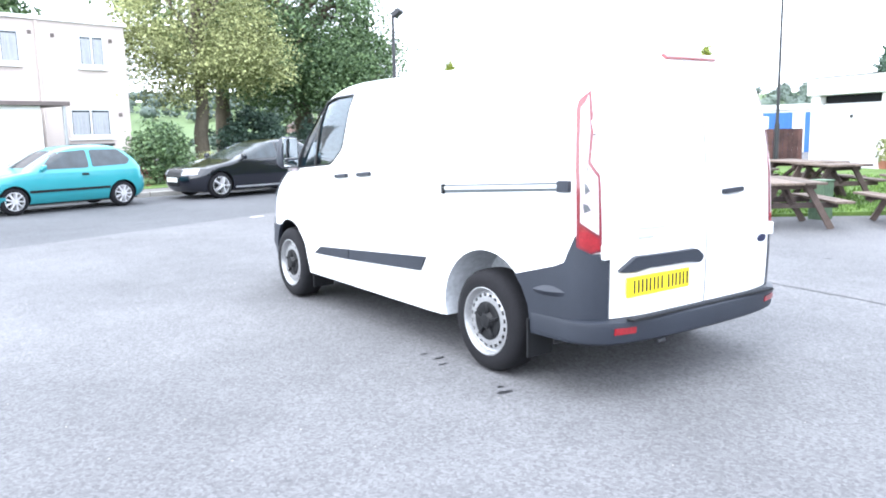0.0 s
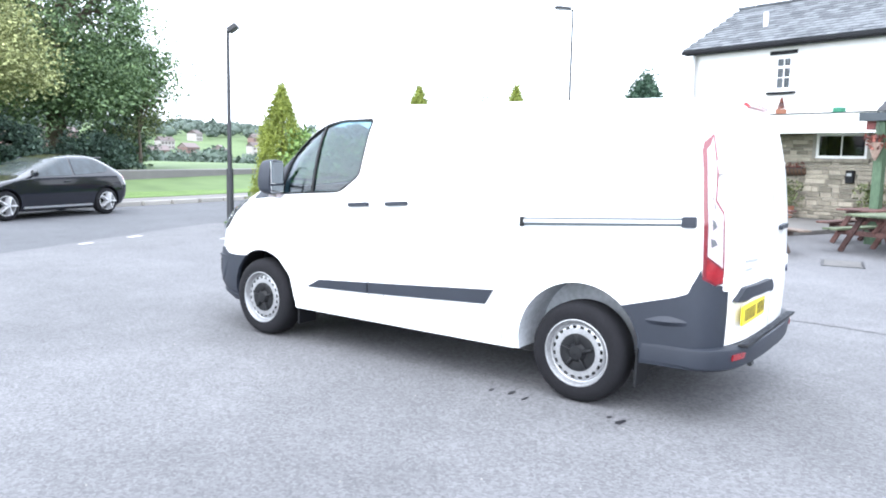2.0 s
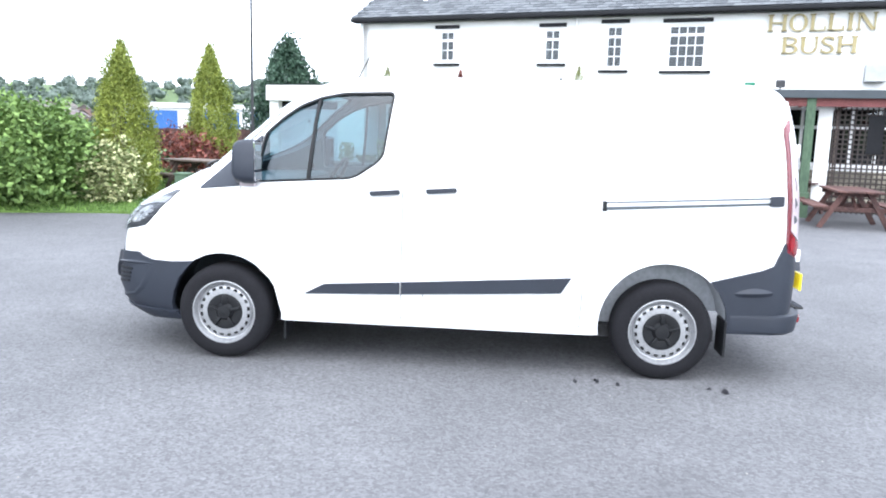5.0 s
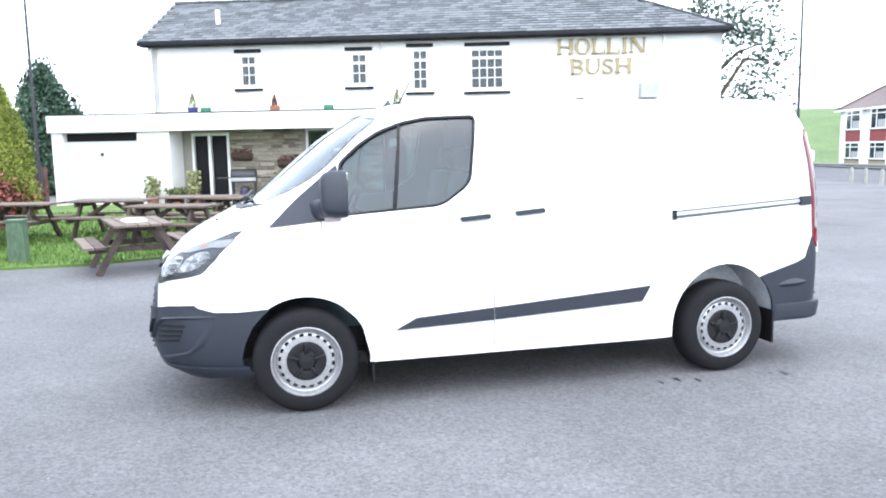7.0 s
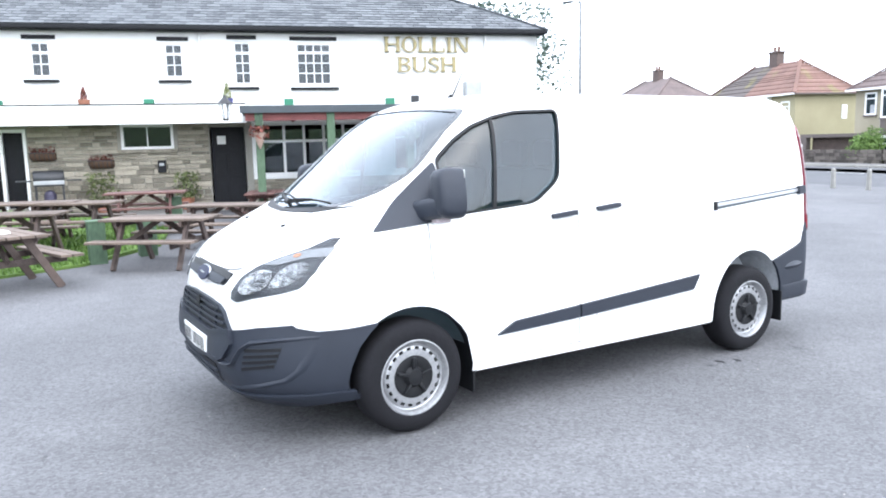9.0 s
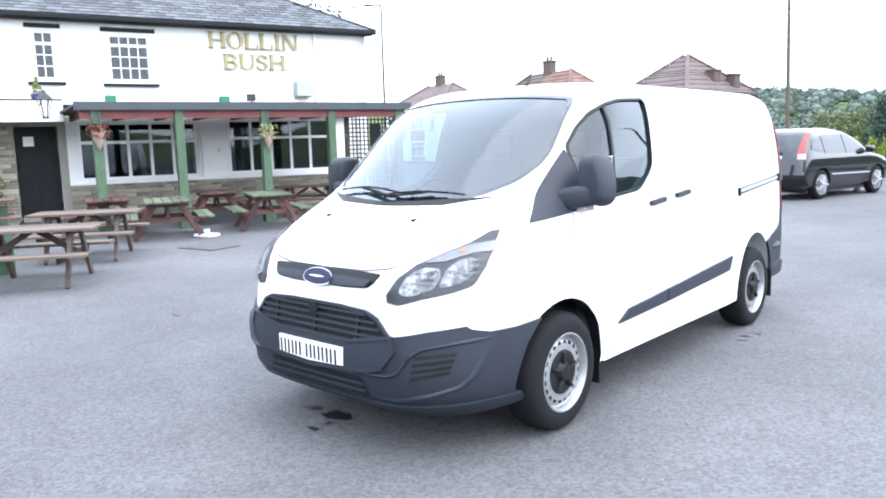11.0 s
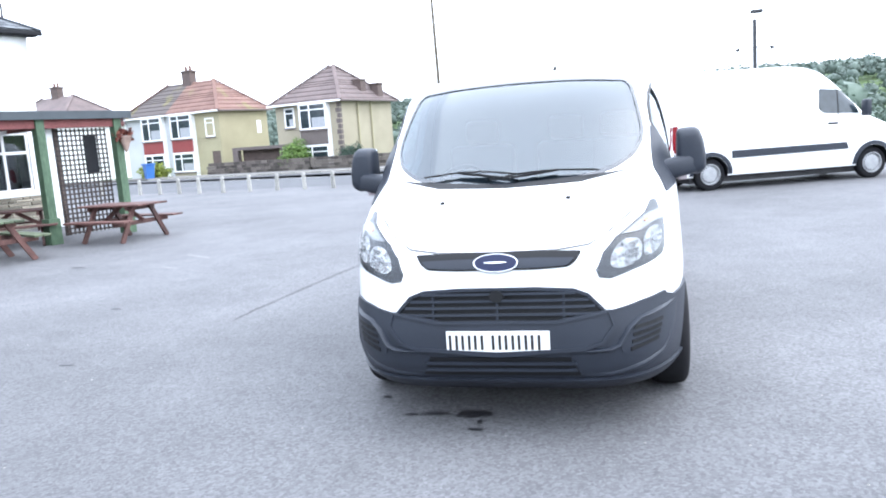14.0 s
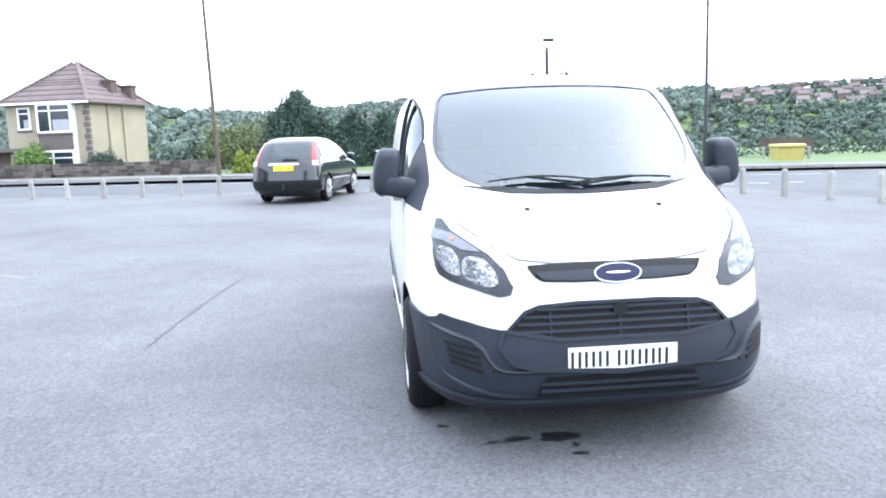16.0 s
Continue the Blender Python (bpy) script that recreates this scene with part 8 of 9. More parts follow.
def house(x, y, yaw, w, d, z0, eave, ridge, wall, side_wall, roofm, bays, panel, label, run, small=(), chims=(), quoins=False, side=()):
    h = thing("house", pose(x, y, 0, 0, 0, yaw), label, "house", "houses along the main road")
    part("wall", boxed(0, w, -d, 0, z0, eave), wall, h, smooth=0)
    if side_wall is not wall:
        part("side_wall", boxed(-0.03, 0.0, -d, 0, z0, eave), side_wall, h)
    rf = part("roof", hip_roof(w, d, eave - 0.05, ridge, 0.35, run), roofm, h, "hipped tiled roof")
    cx0, cx1 = min(run, w / 2 + 0.35) - 0.35, w + 0.35 - min(run, w / 2 + 0.35)
    for ex, ey, rx in ((-0.35, 0.35, cx0), (w + 0.35, 0.35, cx1), (-0.35, -d - 0.35, cx0)):
        bm = bmesh.new()
        beam(bm, (ex, ey, eave), (rx, -d / 2, ridge + 0.05), 0.22, 0.1)
        part("hip_tiles", bm, RED_ROOF if roofm is ROOF_HALVES else roofm, rf)
    part("gutter", boxed(-0.4, w + 0.4, 0.3, 0.42, eave - 0.12, eave - 0.02), UPVC, h)
    part("gutter", boxed(-0.42, -0.32, -d - 0.3, 0.4, eave - 0.12, eave - 0.02), GREY_PANEL, h)
    for x0, x1 in bays:
        bay(h, x0, x1, z0, eave, panel)
    for x0, x1, a, b in small:
        house_window(h, x0, x1, a, b, 0.0, 1, 0.25)
    for cx, cy, top in chims:
        c = part("chimney", boxed(cx - (0.45 if top > 7 else 0.3), cx + (0.45 if top > 7 else 0.3), cy - 0.3, cy + 0.3, eave, top, 0.02), BRICK, h, "brick chimney stack")
        part("chimney_cap", boxed(cx - (0.52 if top > 7 else 0.36), cx + (0.52 if top > 7 else 0.36), cy - 0.36, cy + 0.36, top, top + 0.12, 0.02), BRICK, c)
        for k in (-0.22, 0.22) if top > 7 else ():
            part("chimney_pot", rod(bmesh.new(), (cx + k, cy, top + 0.12), (cx + k, cy, top + 0.45), 0.12, 0.1, 10), RED_ROOF, c)
    if quoins:
        for i in range(13):
            part("quoin", boxed(-0.045, 0.26 if i % 2 else 0.16, -0.2, 0.03, z0 + 0.3 + i * 0.33, z0 + 0.57 + i * 0.33), GREY_PANEL, h)
    for yy in side:
        part("downpipe", rod(bmesh.new(), (-0.08, yy, z0), (-0.08, yy, eave), 0.05, seg=8), YELLOW_R, h)
    return h


hb = house(17.0, -38.5, -14, 5.0, 6.0, -0.5, 4.2, 6.6, CREAM, CREAM, BROWN_ROOF, [(0.7, 2.9)], GREY_PANEL, "cream pebbledashed house with a hipped brown tile roof", 2.7, [(3.5, 4.3, 2.7, 3.95)], [(0.6, -3.3, 5.45), (0.2, -4.7, 5.2)], True, (-1.9, -3.4))
ha = house(27.2, -41.8, -17.5, 10.2, 4.6, -0.4, 4.4, 6.75, PALE_R, YELLOW_R, ROOF_HALVES, [(2.4, 4.7), (5.6, 7.9)], RED_PANEL, "semi-detached houses with red bay panels and a red tile roof", 3.0, [(0.5, 1.4, 2.6, 3.9)], [(5.2, -2.3, 7.5)], False, ())
part("front_render", boxed(0, 5.1, 0.0, 0.02, -0.4, 4.4), YELLOW_R, ha, "yellow ochre rendered front")
part("side_door", boxed(0.15, 0.95, 0.0, 0.03, -0.35, 1.6), BRICK, ha)
part("side_window", boxed(-0.06, -0.03, -3.9, -3.5, 2.7, 3.6), UPVC, ha)
pc = thing("carport", pose(24.6, -40.6, -0.6, 0, 0, -4), "flat-roofed dark porch between the houses", "porch")
part("roof", boxed(-3.6, 0.4, -3, 1.2, 2.1, 2.3), GREY_PANEL, pc)
part("door", boxed(-3.2, 0.0, 0.5, 0.6, 0, 2.1), BRICK, pc)
for px in (-3.4, 0.2):
    part("pier", boxed(px - 0.2, px + 0.2, 0.8, 1.2, 0, 2.1), GREY_PANEL, pc)
for x, y, wl, rf, pn in ((42.0, -44.0, RENDER_WHITE, BROWN_ROOF, RED_PANEL),):
    house(x, y, -14, 9.4, 7.0, -0.3, 4.4, 6.9, wl, wl, rf, [(1.6, 4.0), (5.4, 7.8)], pn, "semi-detached houses with square bays and a hipped roof", 3.1, [(0.4, 1.2, 2.7, 3.9)], [(4.7, -3.5, 7.6)])

# garden wall before the houses
bm = bmesh.new()
rn = random.Random(8)
pts = [(26.5, -38.6), (18.5, -37.0), (9.6, -35.2)]
for (x0, y0), (x1, y1) in zip(pts, pts[1:]):
    L = math.hypot(x1 - x0, y1 - y0)
    for row in range(4):
        s = rn.uniform(0, 0.2)
        while s < L:
            q = rn.uniform(0.3, 0.6)
            p0, p1 = (x0 + (x1 - x0) * s / L, y0 + (y1 - y0) * s / L), (x0 + (x1 - x0) * min(L, s + q - 0.02) / L, y0 + (y1 - y0) * min(L, s + q - 0.02) / L)
            beam(bm, (*p0, 0.15 + row * 0.19), (*p1, 0.15 + row * 0.19), 0.3 + rn.uniform(0, 0.05), 0.175)
            s += q
tagged(solo("garden_wall", bm, WALL_DK, "low dark rubble stone garden wall", "wall"), kind="")
wb = thing("wheelie_bin", pose(30.2, -37.6, 0, 0, 0, 10), "blue plastic wheelie bin by the garden wall", "wheelie bin")
part("tub", lathe(bmesh.new(), [(0.3, 0), (0.42, 1.0)], 4), BLUE_DOOR, wb)
part("lid", boxed(-0.34, 0.34, -0.34, 0.38, 1.0, 1.08, 0.02), BLUE_DOOR, wb)

# pink flats, north side
fl = thing("flats", pose(2.31, 23.16, 0, 0, 0, 16.2), "pale pink pebbledashed two-storey flats with a flat roof", "flats")
FW = [(-1.62, -0.75, 3.87, 4.9), (-2.1, -0.72, 1.58, 2.52), (-4.6, -3.43, 3.87, 4.9), (-8.2, -6.8, 3.87, 4.9), (-8.2, -6.8, 1.58, 2.52)]
part("wall", boxed(-13, 0, -0.0, 8, 0.3, 5.25), PINK_R, fl)
part("parapet", boxed(-13.08, 0.08, -0.08, 8.08, 5.25, 5.36, 0.01), RENDER_WHITE, fl, "white roof edge")
for a, b, c, d in FW:
    w = part("window", boxed(a, b, -0.05, 0.0, c, d), UPVC, fl, "white casement window")
    k = (a + b) / 2
    for p, q in ((a + 0.06, k - 0.03), (k + 0.03, b - 0.06)):
        part("pane", boxed(p, q, -0.06, -0.05, c + 0.07, d - 0.07), DARK_GLASS, w)
        part("net_curtain", boxed(p + 0.02, q - (q - p) * 0.06, -0.064, -0.061, c + 0.07, d - 0.14), NET, w)
    part("sill", boxed(a - 0.06, b + 0.06, -0.1, 0.0, c - 0.1, c - 0.03), RENDER_WHITE, w)
for x, z in ((-0.5, 4.75), (-2.4, 4.8), (-0.35, 2.3), (-3.1, 4.85)):
    part("vent", boxed(x - 0.06, x + 0.06, -0.02, 0.0, z - 0.06, z + 0.06), GREY_PANEL, fl)
part("downpipe", rod(bmesh.new(), (-2.9, -0.05, 0.5), (-2.9, -0.05, 5.2), 0.04, seg=8), PINK_R, fl)
sh = thing("flats_garage", pose(-0.95, 18.9, 0.35, 0, 0, 16.2), "white flat-roofed garage before the flats", "garage")
part("wall", boxed(-8, 0, 0, 3.2, 0, 2.1), RENDER_WHITE, sh)
part("roof", boxed(-8.2, 0.75, -0.2, 3.2, 2.1, 2.22, 0.01), GREY_PANEL, sh, "grey overhanging flat roof")
part("post", rod(bmesh.new(), (0.6, -0.1, 0), (0.6, -0.1, 2.1), 0.05), GREY_STEEL, sh)
for i in range(2):
    bx = thing("wheelie_bin", pose(0.1 + i * 0.55, 19.4 + i * 0.2, 0.4, 0, 0, 16), "black plastic wheelie bin beside the flats", "wheelie bin")
    part("tub", lathe(bmesh.new(), [(0.3, 0), (0.38, 0.9)], 4), IRON, bx)
    part("lid", boxed(-0.3, 0.3, -0.3, 0.34, 0.9, 0.97, 0.02), IRON, bx)

# far town: small houses on the slopes
BRICK_FAR = mat("far_red_brick", (0.16, 0.105, 0.095), 0.9, var=0.2, objrand=0.4)
FAR_WALL = mat("far_pale_render", (0.33, 0.31, 0.3), 0.9, var=0.15, objrand=0.4)
FAR_ROOF = mat("far_roof_tiles", (0.11, 0.09, 0.088), 0.9, var=0.3, objrand=0.6)


def far_house(x, y, yaw, brick, L=9.0):
    z = ground_height(x, y)
    h = thing("distant_house", pose(x, y, z, 0, 0, yaw) @ Matrix.Scale(0.6, 4), "small distant house on the hillside", "house", "distant houses")
    w = part("wall", far_walls[brick], None, h)
    part("roof", far_roof, None, h)
    for i in range(4):
        part("window", far_pane, None, w, m=pose(-3.3 + 2.2 * i, 0, 3.6))
        part("window", far_pane, None, w, m=pose(-3.3 + 2.2 * i, 0, 1.2))


far_walls = [mesh_of("wall", boxed(-4.5, 4.5, -3.5, 3.5, -2, 5.0), m) for m in (FAR_WALL, BRICK_FAR)]
bm = bmesh.new()
for q in ([(-4.8, -3.9, 4.9), (4.8, -3.9, 4.9), (4.8, 0, 7.4), (-4.8, 0, 7.4)], [(-4.8, 3.9, 4.9), (4.8, 3.9, 4.9), (4.8, 0, 7.4), (-4.8, 0, 7.4)], [(-4.5, -3.5, 4.9), (-4.5, 3.5, 4.9), (-4.5, 0, 7.2)], [(4.5, -3.5, 4.9), (4.5, 3.5, 4.9), (4.5, 0, 7.2)]):
    bm.faces.new([bm.verts.new(p) for p in q])
far_roof = mesh_of("roof", bm, FAR_ROOF)
bm = boxed(-0.6, 0.6, 3.45, 3.56, -0.6, 0.6)
box(bm, -0.6, 0.6, -3.56, -3.45, -0.6, 0.6)
far_pane = mesh_of("window", bm, FAR_ROOF)
rn = random.Random(12)
for i in range(90):
    az, r = radians(rn.uniform(205, 226)), rn.uniform(390, 520)
    far_house(r * math.sin(az), r * math.cos(az), rn.uniform(-30, 30) - 30, rn.random() < 0.8)
for i in range(14):
    az, r = radians(rn.uniform(166, 200)), rn.uniform(400, 500)
    far_house(r * math.sin(az), r * math.cos(az), rn.uniform(-30, 30), False)
for i in range(60):
    az, r = radians(rn.uniform(22, 62)), rn.uniform(230, 330)
    far_house(r * math.sin(az), r * math.cos(az), rn.uniform(-20, 50), rn.random() < 0.5)

# ---------------- trees, shrubs, far woods ----------------


def leaves_mesh(name, pts, size, material, seed, flat=0.3):
    """Many small folded leaves at the given points, each turned at random."""
    g = np.random.default_rng(seed)
    n = len(pts)
    a = g.normal(size=(n, 3))
    a[:, 2] *= 1 - flat
    a /= np.linalg.norm(a, axis=1)[:, None] + 1e-9
    b = np.cross(a, g.normal(size=(n, 3)))
    b /= np.linalg.norm(b, axis=1)[:, None] + 1e-9
    s = (size * g.uniform(0.6, 1.4, n))[:, None]
    c = np.cross(a, b)
    v = np.stack([pts - a * s, pts - b * s * 0.55 + c * s * 0.15, pts + a * s, pts + b * s * 0.55 + c * s * 0.15], 1).reshape(-1, 3)
    f = np.arange(n * 4).reshape(n, 4)
    me = bpy.data.meshes.new(name)
    me.from_pydata(v.tolist(), [], f.tolist())
    me.materials.append(material)
    return me


def crown_points(g, centre, radii, clumps, per, spread, shell=0.55):
    """Leaf places in clumps through an uneven crown, denser to the outside."""
    d = g.normal(size=(clumps, 3))
    d /= np.linalg.norm(d, axis=1)[:, None]
    r = g.uniform(shell, 1.0, clumps) ** 0.7
    r *= 1 + 0.16 * np.sin(d[:, 0] * 5 + d[:, 2] * 4) + 0.1 * np.sin(d[:, 1] * 9)
    c = np.array(centre) + d * r[:, None] * np.array(radii)
    k = spread * g.uniform(0.6, 1.4, (clumps, 1, 1))
    return (c[:, None, :] + g.normal(size=(clumps, per, 3)) * k * np.array((1, 1, 0.7))).reshape(-1, 3)


def tree(x, y, z, h, radii, crown_z, material, seed, label, trunk_r=0.22, clumps=220, per=42, spread=0.45, size=0.16, category="tree", lobes=()):
    t = thing("tree", pose(x, y, z), label, category)
    rn = random.Random(seed)
    g = np.random.default_rng(seed)
    bm = bmesh.new()
    p, r = Vector((0, 0, -0.3)), trunk_r * 1.3
    for i in range(6):
        q = Vector((rn.uniform(-0.1, 0.1), rn.uniform(-0.1, 0.1), (crown_z + 0.2) * (i + 1) / 6))
        rod(bm, p, q, r, r * 0.88, 10)
        p, r = q, r * 0.88
    for i in range(9):
        a, up = rn.uniform(0, 6.28), rn.uniform(0.25, 0.8)
        e = Vector((math.cos(a) * radii[0] * 0.75, math.sin(a) * radii[1] * 0.75, crown_z + radii[2] * up * 1.1 - radii[2] * 0.35))
        m = p.lerp(e, 0.5) + Vector((0, 0, rn.uniform(-0.2, 0.4)))
        st = Vector((0, 0, crown_z * rn.uniform(0.65, 1.0)))
        rod(bm, st, m, trunk_r * 0.45, trunk_r * 0.28, 7)
        rod(bm, m, e, trunk_r * 0.28, trunk_r * 0.08, 6)
    part("trunk", bm, BARK, t, smooth=40)
    pts = [crown_points(g, (0, 0, crown_z), radii, clumps, per, spread)]
    for (lx, ly, lz), lr in lobes:
        pts.append(crown_points(g, (lx, ly, lz), (lr, lr, lr * 0.8), clumps // 5, per, spread))
    part("crown", leaves_mesh("crown", np.concatenate(pts), size, material, seed), None, t)
    return t


def shrub(x, y, z, radii, material, seed, label, n=3500, size=0.07, category="shrub", name="shrub", spread=0.12):
    t = thing(name, pose(x, y, z), label, category)
    g = np.random.default_rng(seed)
    rn = random.Random(seed)
    bm = bmesh.new()
    for i in range(7):
        a = rn.uniform(0, 6.28)
        rod(bm, (0.08 * math.cos(a), 0.08 * math.sin(a), -0.1), (radii[0] * 0.6 * math.cos(a), radii[1] * 0.6 * math.sin(a), radii[2] * rn.uniform(0.8, 1.4)), 0.035, 0.01, 6)
    part("woody_base", bm, BARK, t)
    pts = crown_points(g, (0, 0, radii[2]), radii, n // 20, 20, spread, 0.35)
    pts[:, 2] = np.abs(pts[:, 2] - 0.02) + 0.02
    part("foliage", leaves_mesh("foliage", pts, size, material, seed), None, t)
    return t


def conifer(x, y, z, h, r, material, seed, label, n=9000, size=0.07, base=0.12, bulge=0.3):
    """A cone of upright sprays with a ragged edge."""
    t = thing("conifer", pose(x, y, z), label, "conifer")
    g = np.random.default_rng(seed)
    part("trunk", rod(bmesh.new(), (0, 0, -0.2), (0, 0, h * 0.9), r * 0.16, 0.02, 8), BARK, t)
    nc = n // 18
    k = g.uniform(0, 1, nc) ** 1.25
    prof = np.sin(np.pi * np.clip(base + (1 - base) * k, 0, 1) ** 0.75) ** 0.65 if bulge > 0.5 else (1 - k ** 1.9) ** 0.85 * np.clip(0.6 + k * 3, 0, 1)
    a = g.uniform(0, 2 * np.pi, nc)
    rad = r * prof * g.uniform(0.65, 1.08, nc) * (1 + 0.18 * np.sin(a * 3 + k * 9))
    c = np.stack([rad * np.cos(a), rad * np.sin(a), base * h * 0.3 + k * h * 0.97], 1)
    pts = (c[:, None, :] + g.normal(size=(nc, 18, 3)) * np.array((0.05, 0.05, 0.12)) * (r / 0.8)).reshape(-1, 3)
    part("foliage", leaves_mesh("foliage", pts, size, material, seed, flat=-0.8), None, t)
    return t


# north side
tree(5.4, 25.2, 0.5, 9, (3.0, 2.6, 3.5), 6.0, LEAF_YELLOW, 1, "broad tree with yellowing green leaves", 0.24, 270, 100, 0.4, 0.06, lobes=(((-2.2, -0.6, 4.0), 1.3), ((1.9, -0.8, 3.9), 1.3), ((0.6, -1.6, 3.8), 1.0)))
tree(12.0, 30.5, 0.5, 12, (4.4, 4.0, 4.9), 6.8, LEAF_DARK, 2, "large dark green broadleaf tree", 0.4, 420, 110, 0.52, 0.085, lobes=(((2.8, -1.5, 4.2), 1.8), ((-2.6, -1.5, 4.2), 1.7), ((0.5, -2.5, 3.9), 1.6)))
tree(9.0, 33.5, 0.5, 12, (4.0, 3.6, 4.2), 7.6, LEAF_DARK, 3, "large dark green broadleaf tree", 0.36, 170, 46, 0.55, 0.18)
tree(-3.5, 36.0, 0.5, 9, (5.0, 3.6, 3.0), 6.6, LEAF_DARK, 5, "green tree rising behind the flats", 0.3, 260, 42, 0.55, 0.18)
tree(16.2, 31.0, 0.2, 4.6, (1.1, 1.0, 1.6), 2.5, LEAF_FAR, 6, "slim birch with drooping twigs", 0.09, 60, 34, 0.26, 0.08)
shrub(2.15, 18.7, 0.1, (0.95, 0.8, 0.95), LEAF_DARK, 11, "dense rounded dark green hedge bush", 5200, 0.06)
shrub(0.9, 18.3, 0.1, (0.55, 0.5, 0.35), LEAF_RED, 12, "low reddish garden shrub", 1400, 0.05)
shrub(3.6, 18.6, 0.1, (0.5, 0.4, 0.45), LEAF_YELLOW, 13, "low pink flowering shrub", 1200, 0.05)
shrub(7.4, 25.0, 0.3, (1.5, 1.0, 1.15), LEAF_EVER, 14, "dark spreading bush under the trees", 7000, 0.08)
shrub(15.2, 31.5, 0.2, (2.0, 1.3, 1.3), LEAF_DARK, 15, "dark spreading bush by the field", 4800, 0.1)

birch = tree(14.6, 28.2, 0.3, 4.6, (1.3, 1.2, 1.5), 2.9, LEAF_OLIVE, 16, "slim white-stemmed birch with thin drooping leaves", 0.075, 46, 40, 0.26, 0.055)
shrub(11.9, 27.2, 0.3, (1.9, 1.2, 0.95), LEAF_EVER, 17, "dark spreading bush at the field edge", 8000, 0.075)
slab("field_path", [(-10, 18.6), (6, 22.0), (20, 24.6), (45, 30), (45, 31.4), (20, 25.9), (6, 23.2), (-10, 19.8)], 0.75, 0.9, PAVING, "grey asphalt path across the grass", "path")
fs = thing("field_sign", pose(15.2, 20.1, 0.1, 0, 0, -35), "plain white notice board on two posts", "sign")
part("board", boxed(-0.3, 0.3, -0.02, 0.02, 0.75, 1.1, 0.005), PAPER, fs)
for px in (-0.22, 0.22):
    part("post", boxed(px - 0.03, px + 0.03, 0.02, 0.06, 0, 1.1), GREY_STEEL, fs)

# corner of the lawn
shrub(6.95, 8.35, 0.0, (1.35, 1.25, 0.95), LEAF_LAUREL, 21, "big bright green laurel bush beside the lawn", 24000, 0.055, spread=0.14)
shrub(7.75, 7.15, 0.0, (0.6, 0.6, 0.6), leaf_mat("variegated_leaves", (0.17, 0.22, 0.07), (0.5, 0.5, 0.27)), 22, "variegated cream and green shrub", 5200, 0.042)
shrub(11.4, 7.3, 0.2, (0.9, 0.8, 0.6), LEAF_RED, 23, "low red-leaved maple shrub", 2600, 0.05)
shrub(12.6, 7.2, 0.2, (0.7, 0.7, 0.5), LEAF_RED, 24, "low red-leaved maple shrub", 2000, 0.05)
shrub(10.3, 7.9, 0.1, (0.5, 0.5, 0.5), LEAF_DARK, 25, "small dark garden shrub", 1500, 0.05)
conifer(6.52, 9.62, 0.0, 2.9, 0.66, LEAF_GOLD, 31, "golden green conical conifer", 36000, 0.024)
conifer(8.45, 7.25, 0.05, 2.85, 0.66, LEAF_GOLD, 32, "golden green conical conifer", 36000, 0.024)
conifer(12.57, 7.2, 0.2, 3.05, 0.66, LEAF_GOLD, 33, "golden green conical conifer", 36000, 0.026)
conifer(30.3, 10.8, 0, 5.2, 1.9, LEAF_PINE, 34, "dark blue-green spreading conifer", 16000, 0.09)
tree(24.0, 16.0, 0, 4.4, (0.9, 0.8, 1.3), 3.0, leaf_mat("pale_willow_leaves", (0.13, 0.17, 0.13), (0.26, 0.31, 0.25), 0.4), 35, "thin pale-leaved tree behind the garages", 0.06, 26, 26, 0.2, 0.06)
tree(40.5, -27.5, 0, 12, (5.0, 4.5, 5.2), 6.4, LEAF_FAR, 36, "thin-leaved tall tree behind the pub", 0.35, 150, 40, 0.6, 0.15)
shrub(53.0, -36.0, 0, (2.4, 1.5, 0.8), LEAF_DARK, 37, "clipped dark green hedge", 3000, 0.15, name="hedge")
tree(62.0, -40.0, 0, 6, (3.0, 2.6, 2.4), 3.2, LEAF_FAR, 38, "rounded green tree by the road", 0.2, 120, 36, 0.4, 0.16)

# by the houses and across the road
shrub(19.97, -37.95, -0.1, (0.95, 0.7, 1.0), LEAF_LAUREL, 41, "rounded bright green garden bush", 6000, 0.06)
shrub(16.1, -37.7, -0.1, (0.9, 0.6, 0.75), LEAF_EVER, 42, "rounded dark garden bush", 5000, 0.05)
shrub(30.6, -38.6, 0, (1.2, 0.7, 0.5), LEAF_GOLD, 43, "low yellow-green garden shrub", 1600, 0.09)
shrub(12.2, -38.0, -0.2, (2.4, 0.7, 0.4), LEAF_FAR, 44, "low green verge growth", 1800, 0.1)
for i, (x, y) in enumerate(((7.6, -35.2), (6.9, -35.1), (6.2, -34.9), (5.5, -34.7), (8.3, -35.4))):
    conifer(x, y, -0.1, 1.25, 0.5, LEAF_GOLD, 50 + i, "small golden hedge conifer", 1500, 0.07)
conifer(6.0, -43.0, -1.2, 5.3, 2.3, LEAF_EVER, 61, "dense dark evergreen tree", 46000, 0.085, bulge=0.8)
conifer(2.6, -44.0, -1.2, 4.1, 1.7, LEAF_EVER, 62, "dense dark evergreen tree", 46000, 0.085, bulge=0.8)
conifer(0.6, -44.5, -1.2, 3.9, 1.6, LEAF_EVER, 63, "dense dark evergreen tree", 46000, 0.085, bulge=0.8)
tree(10.0, -48.0, -1.5, 5, (3.2, 2.4, 2.1), 2.4, LEAF_OLIVE, 64, "olive green tree below the road", 0.2, 170, 70, 0.42, 0.085)
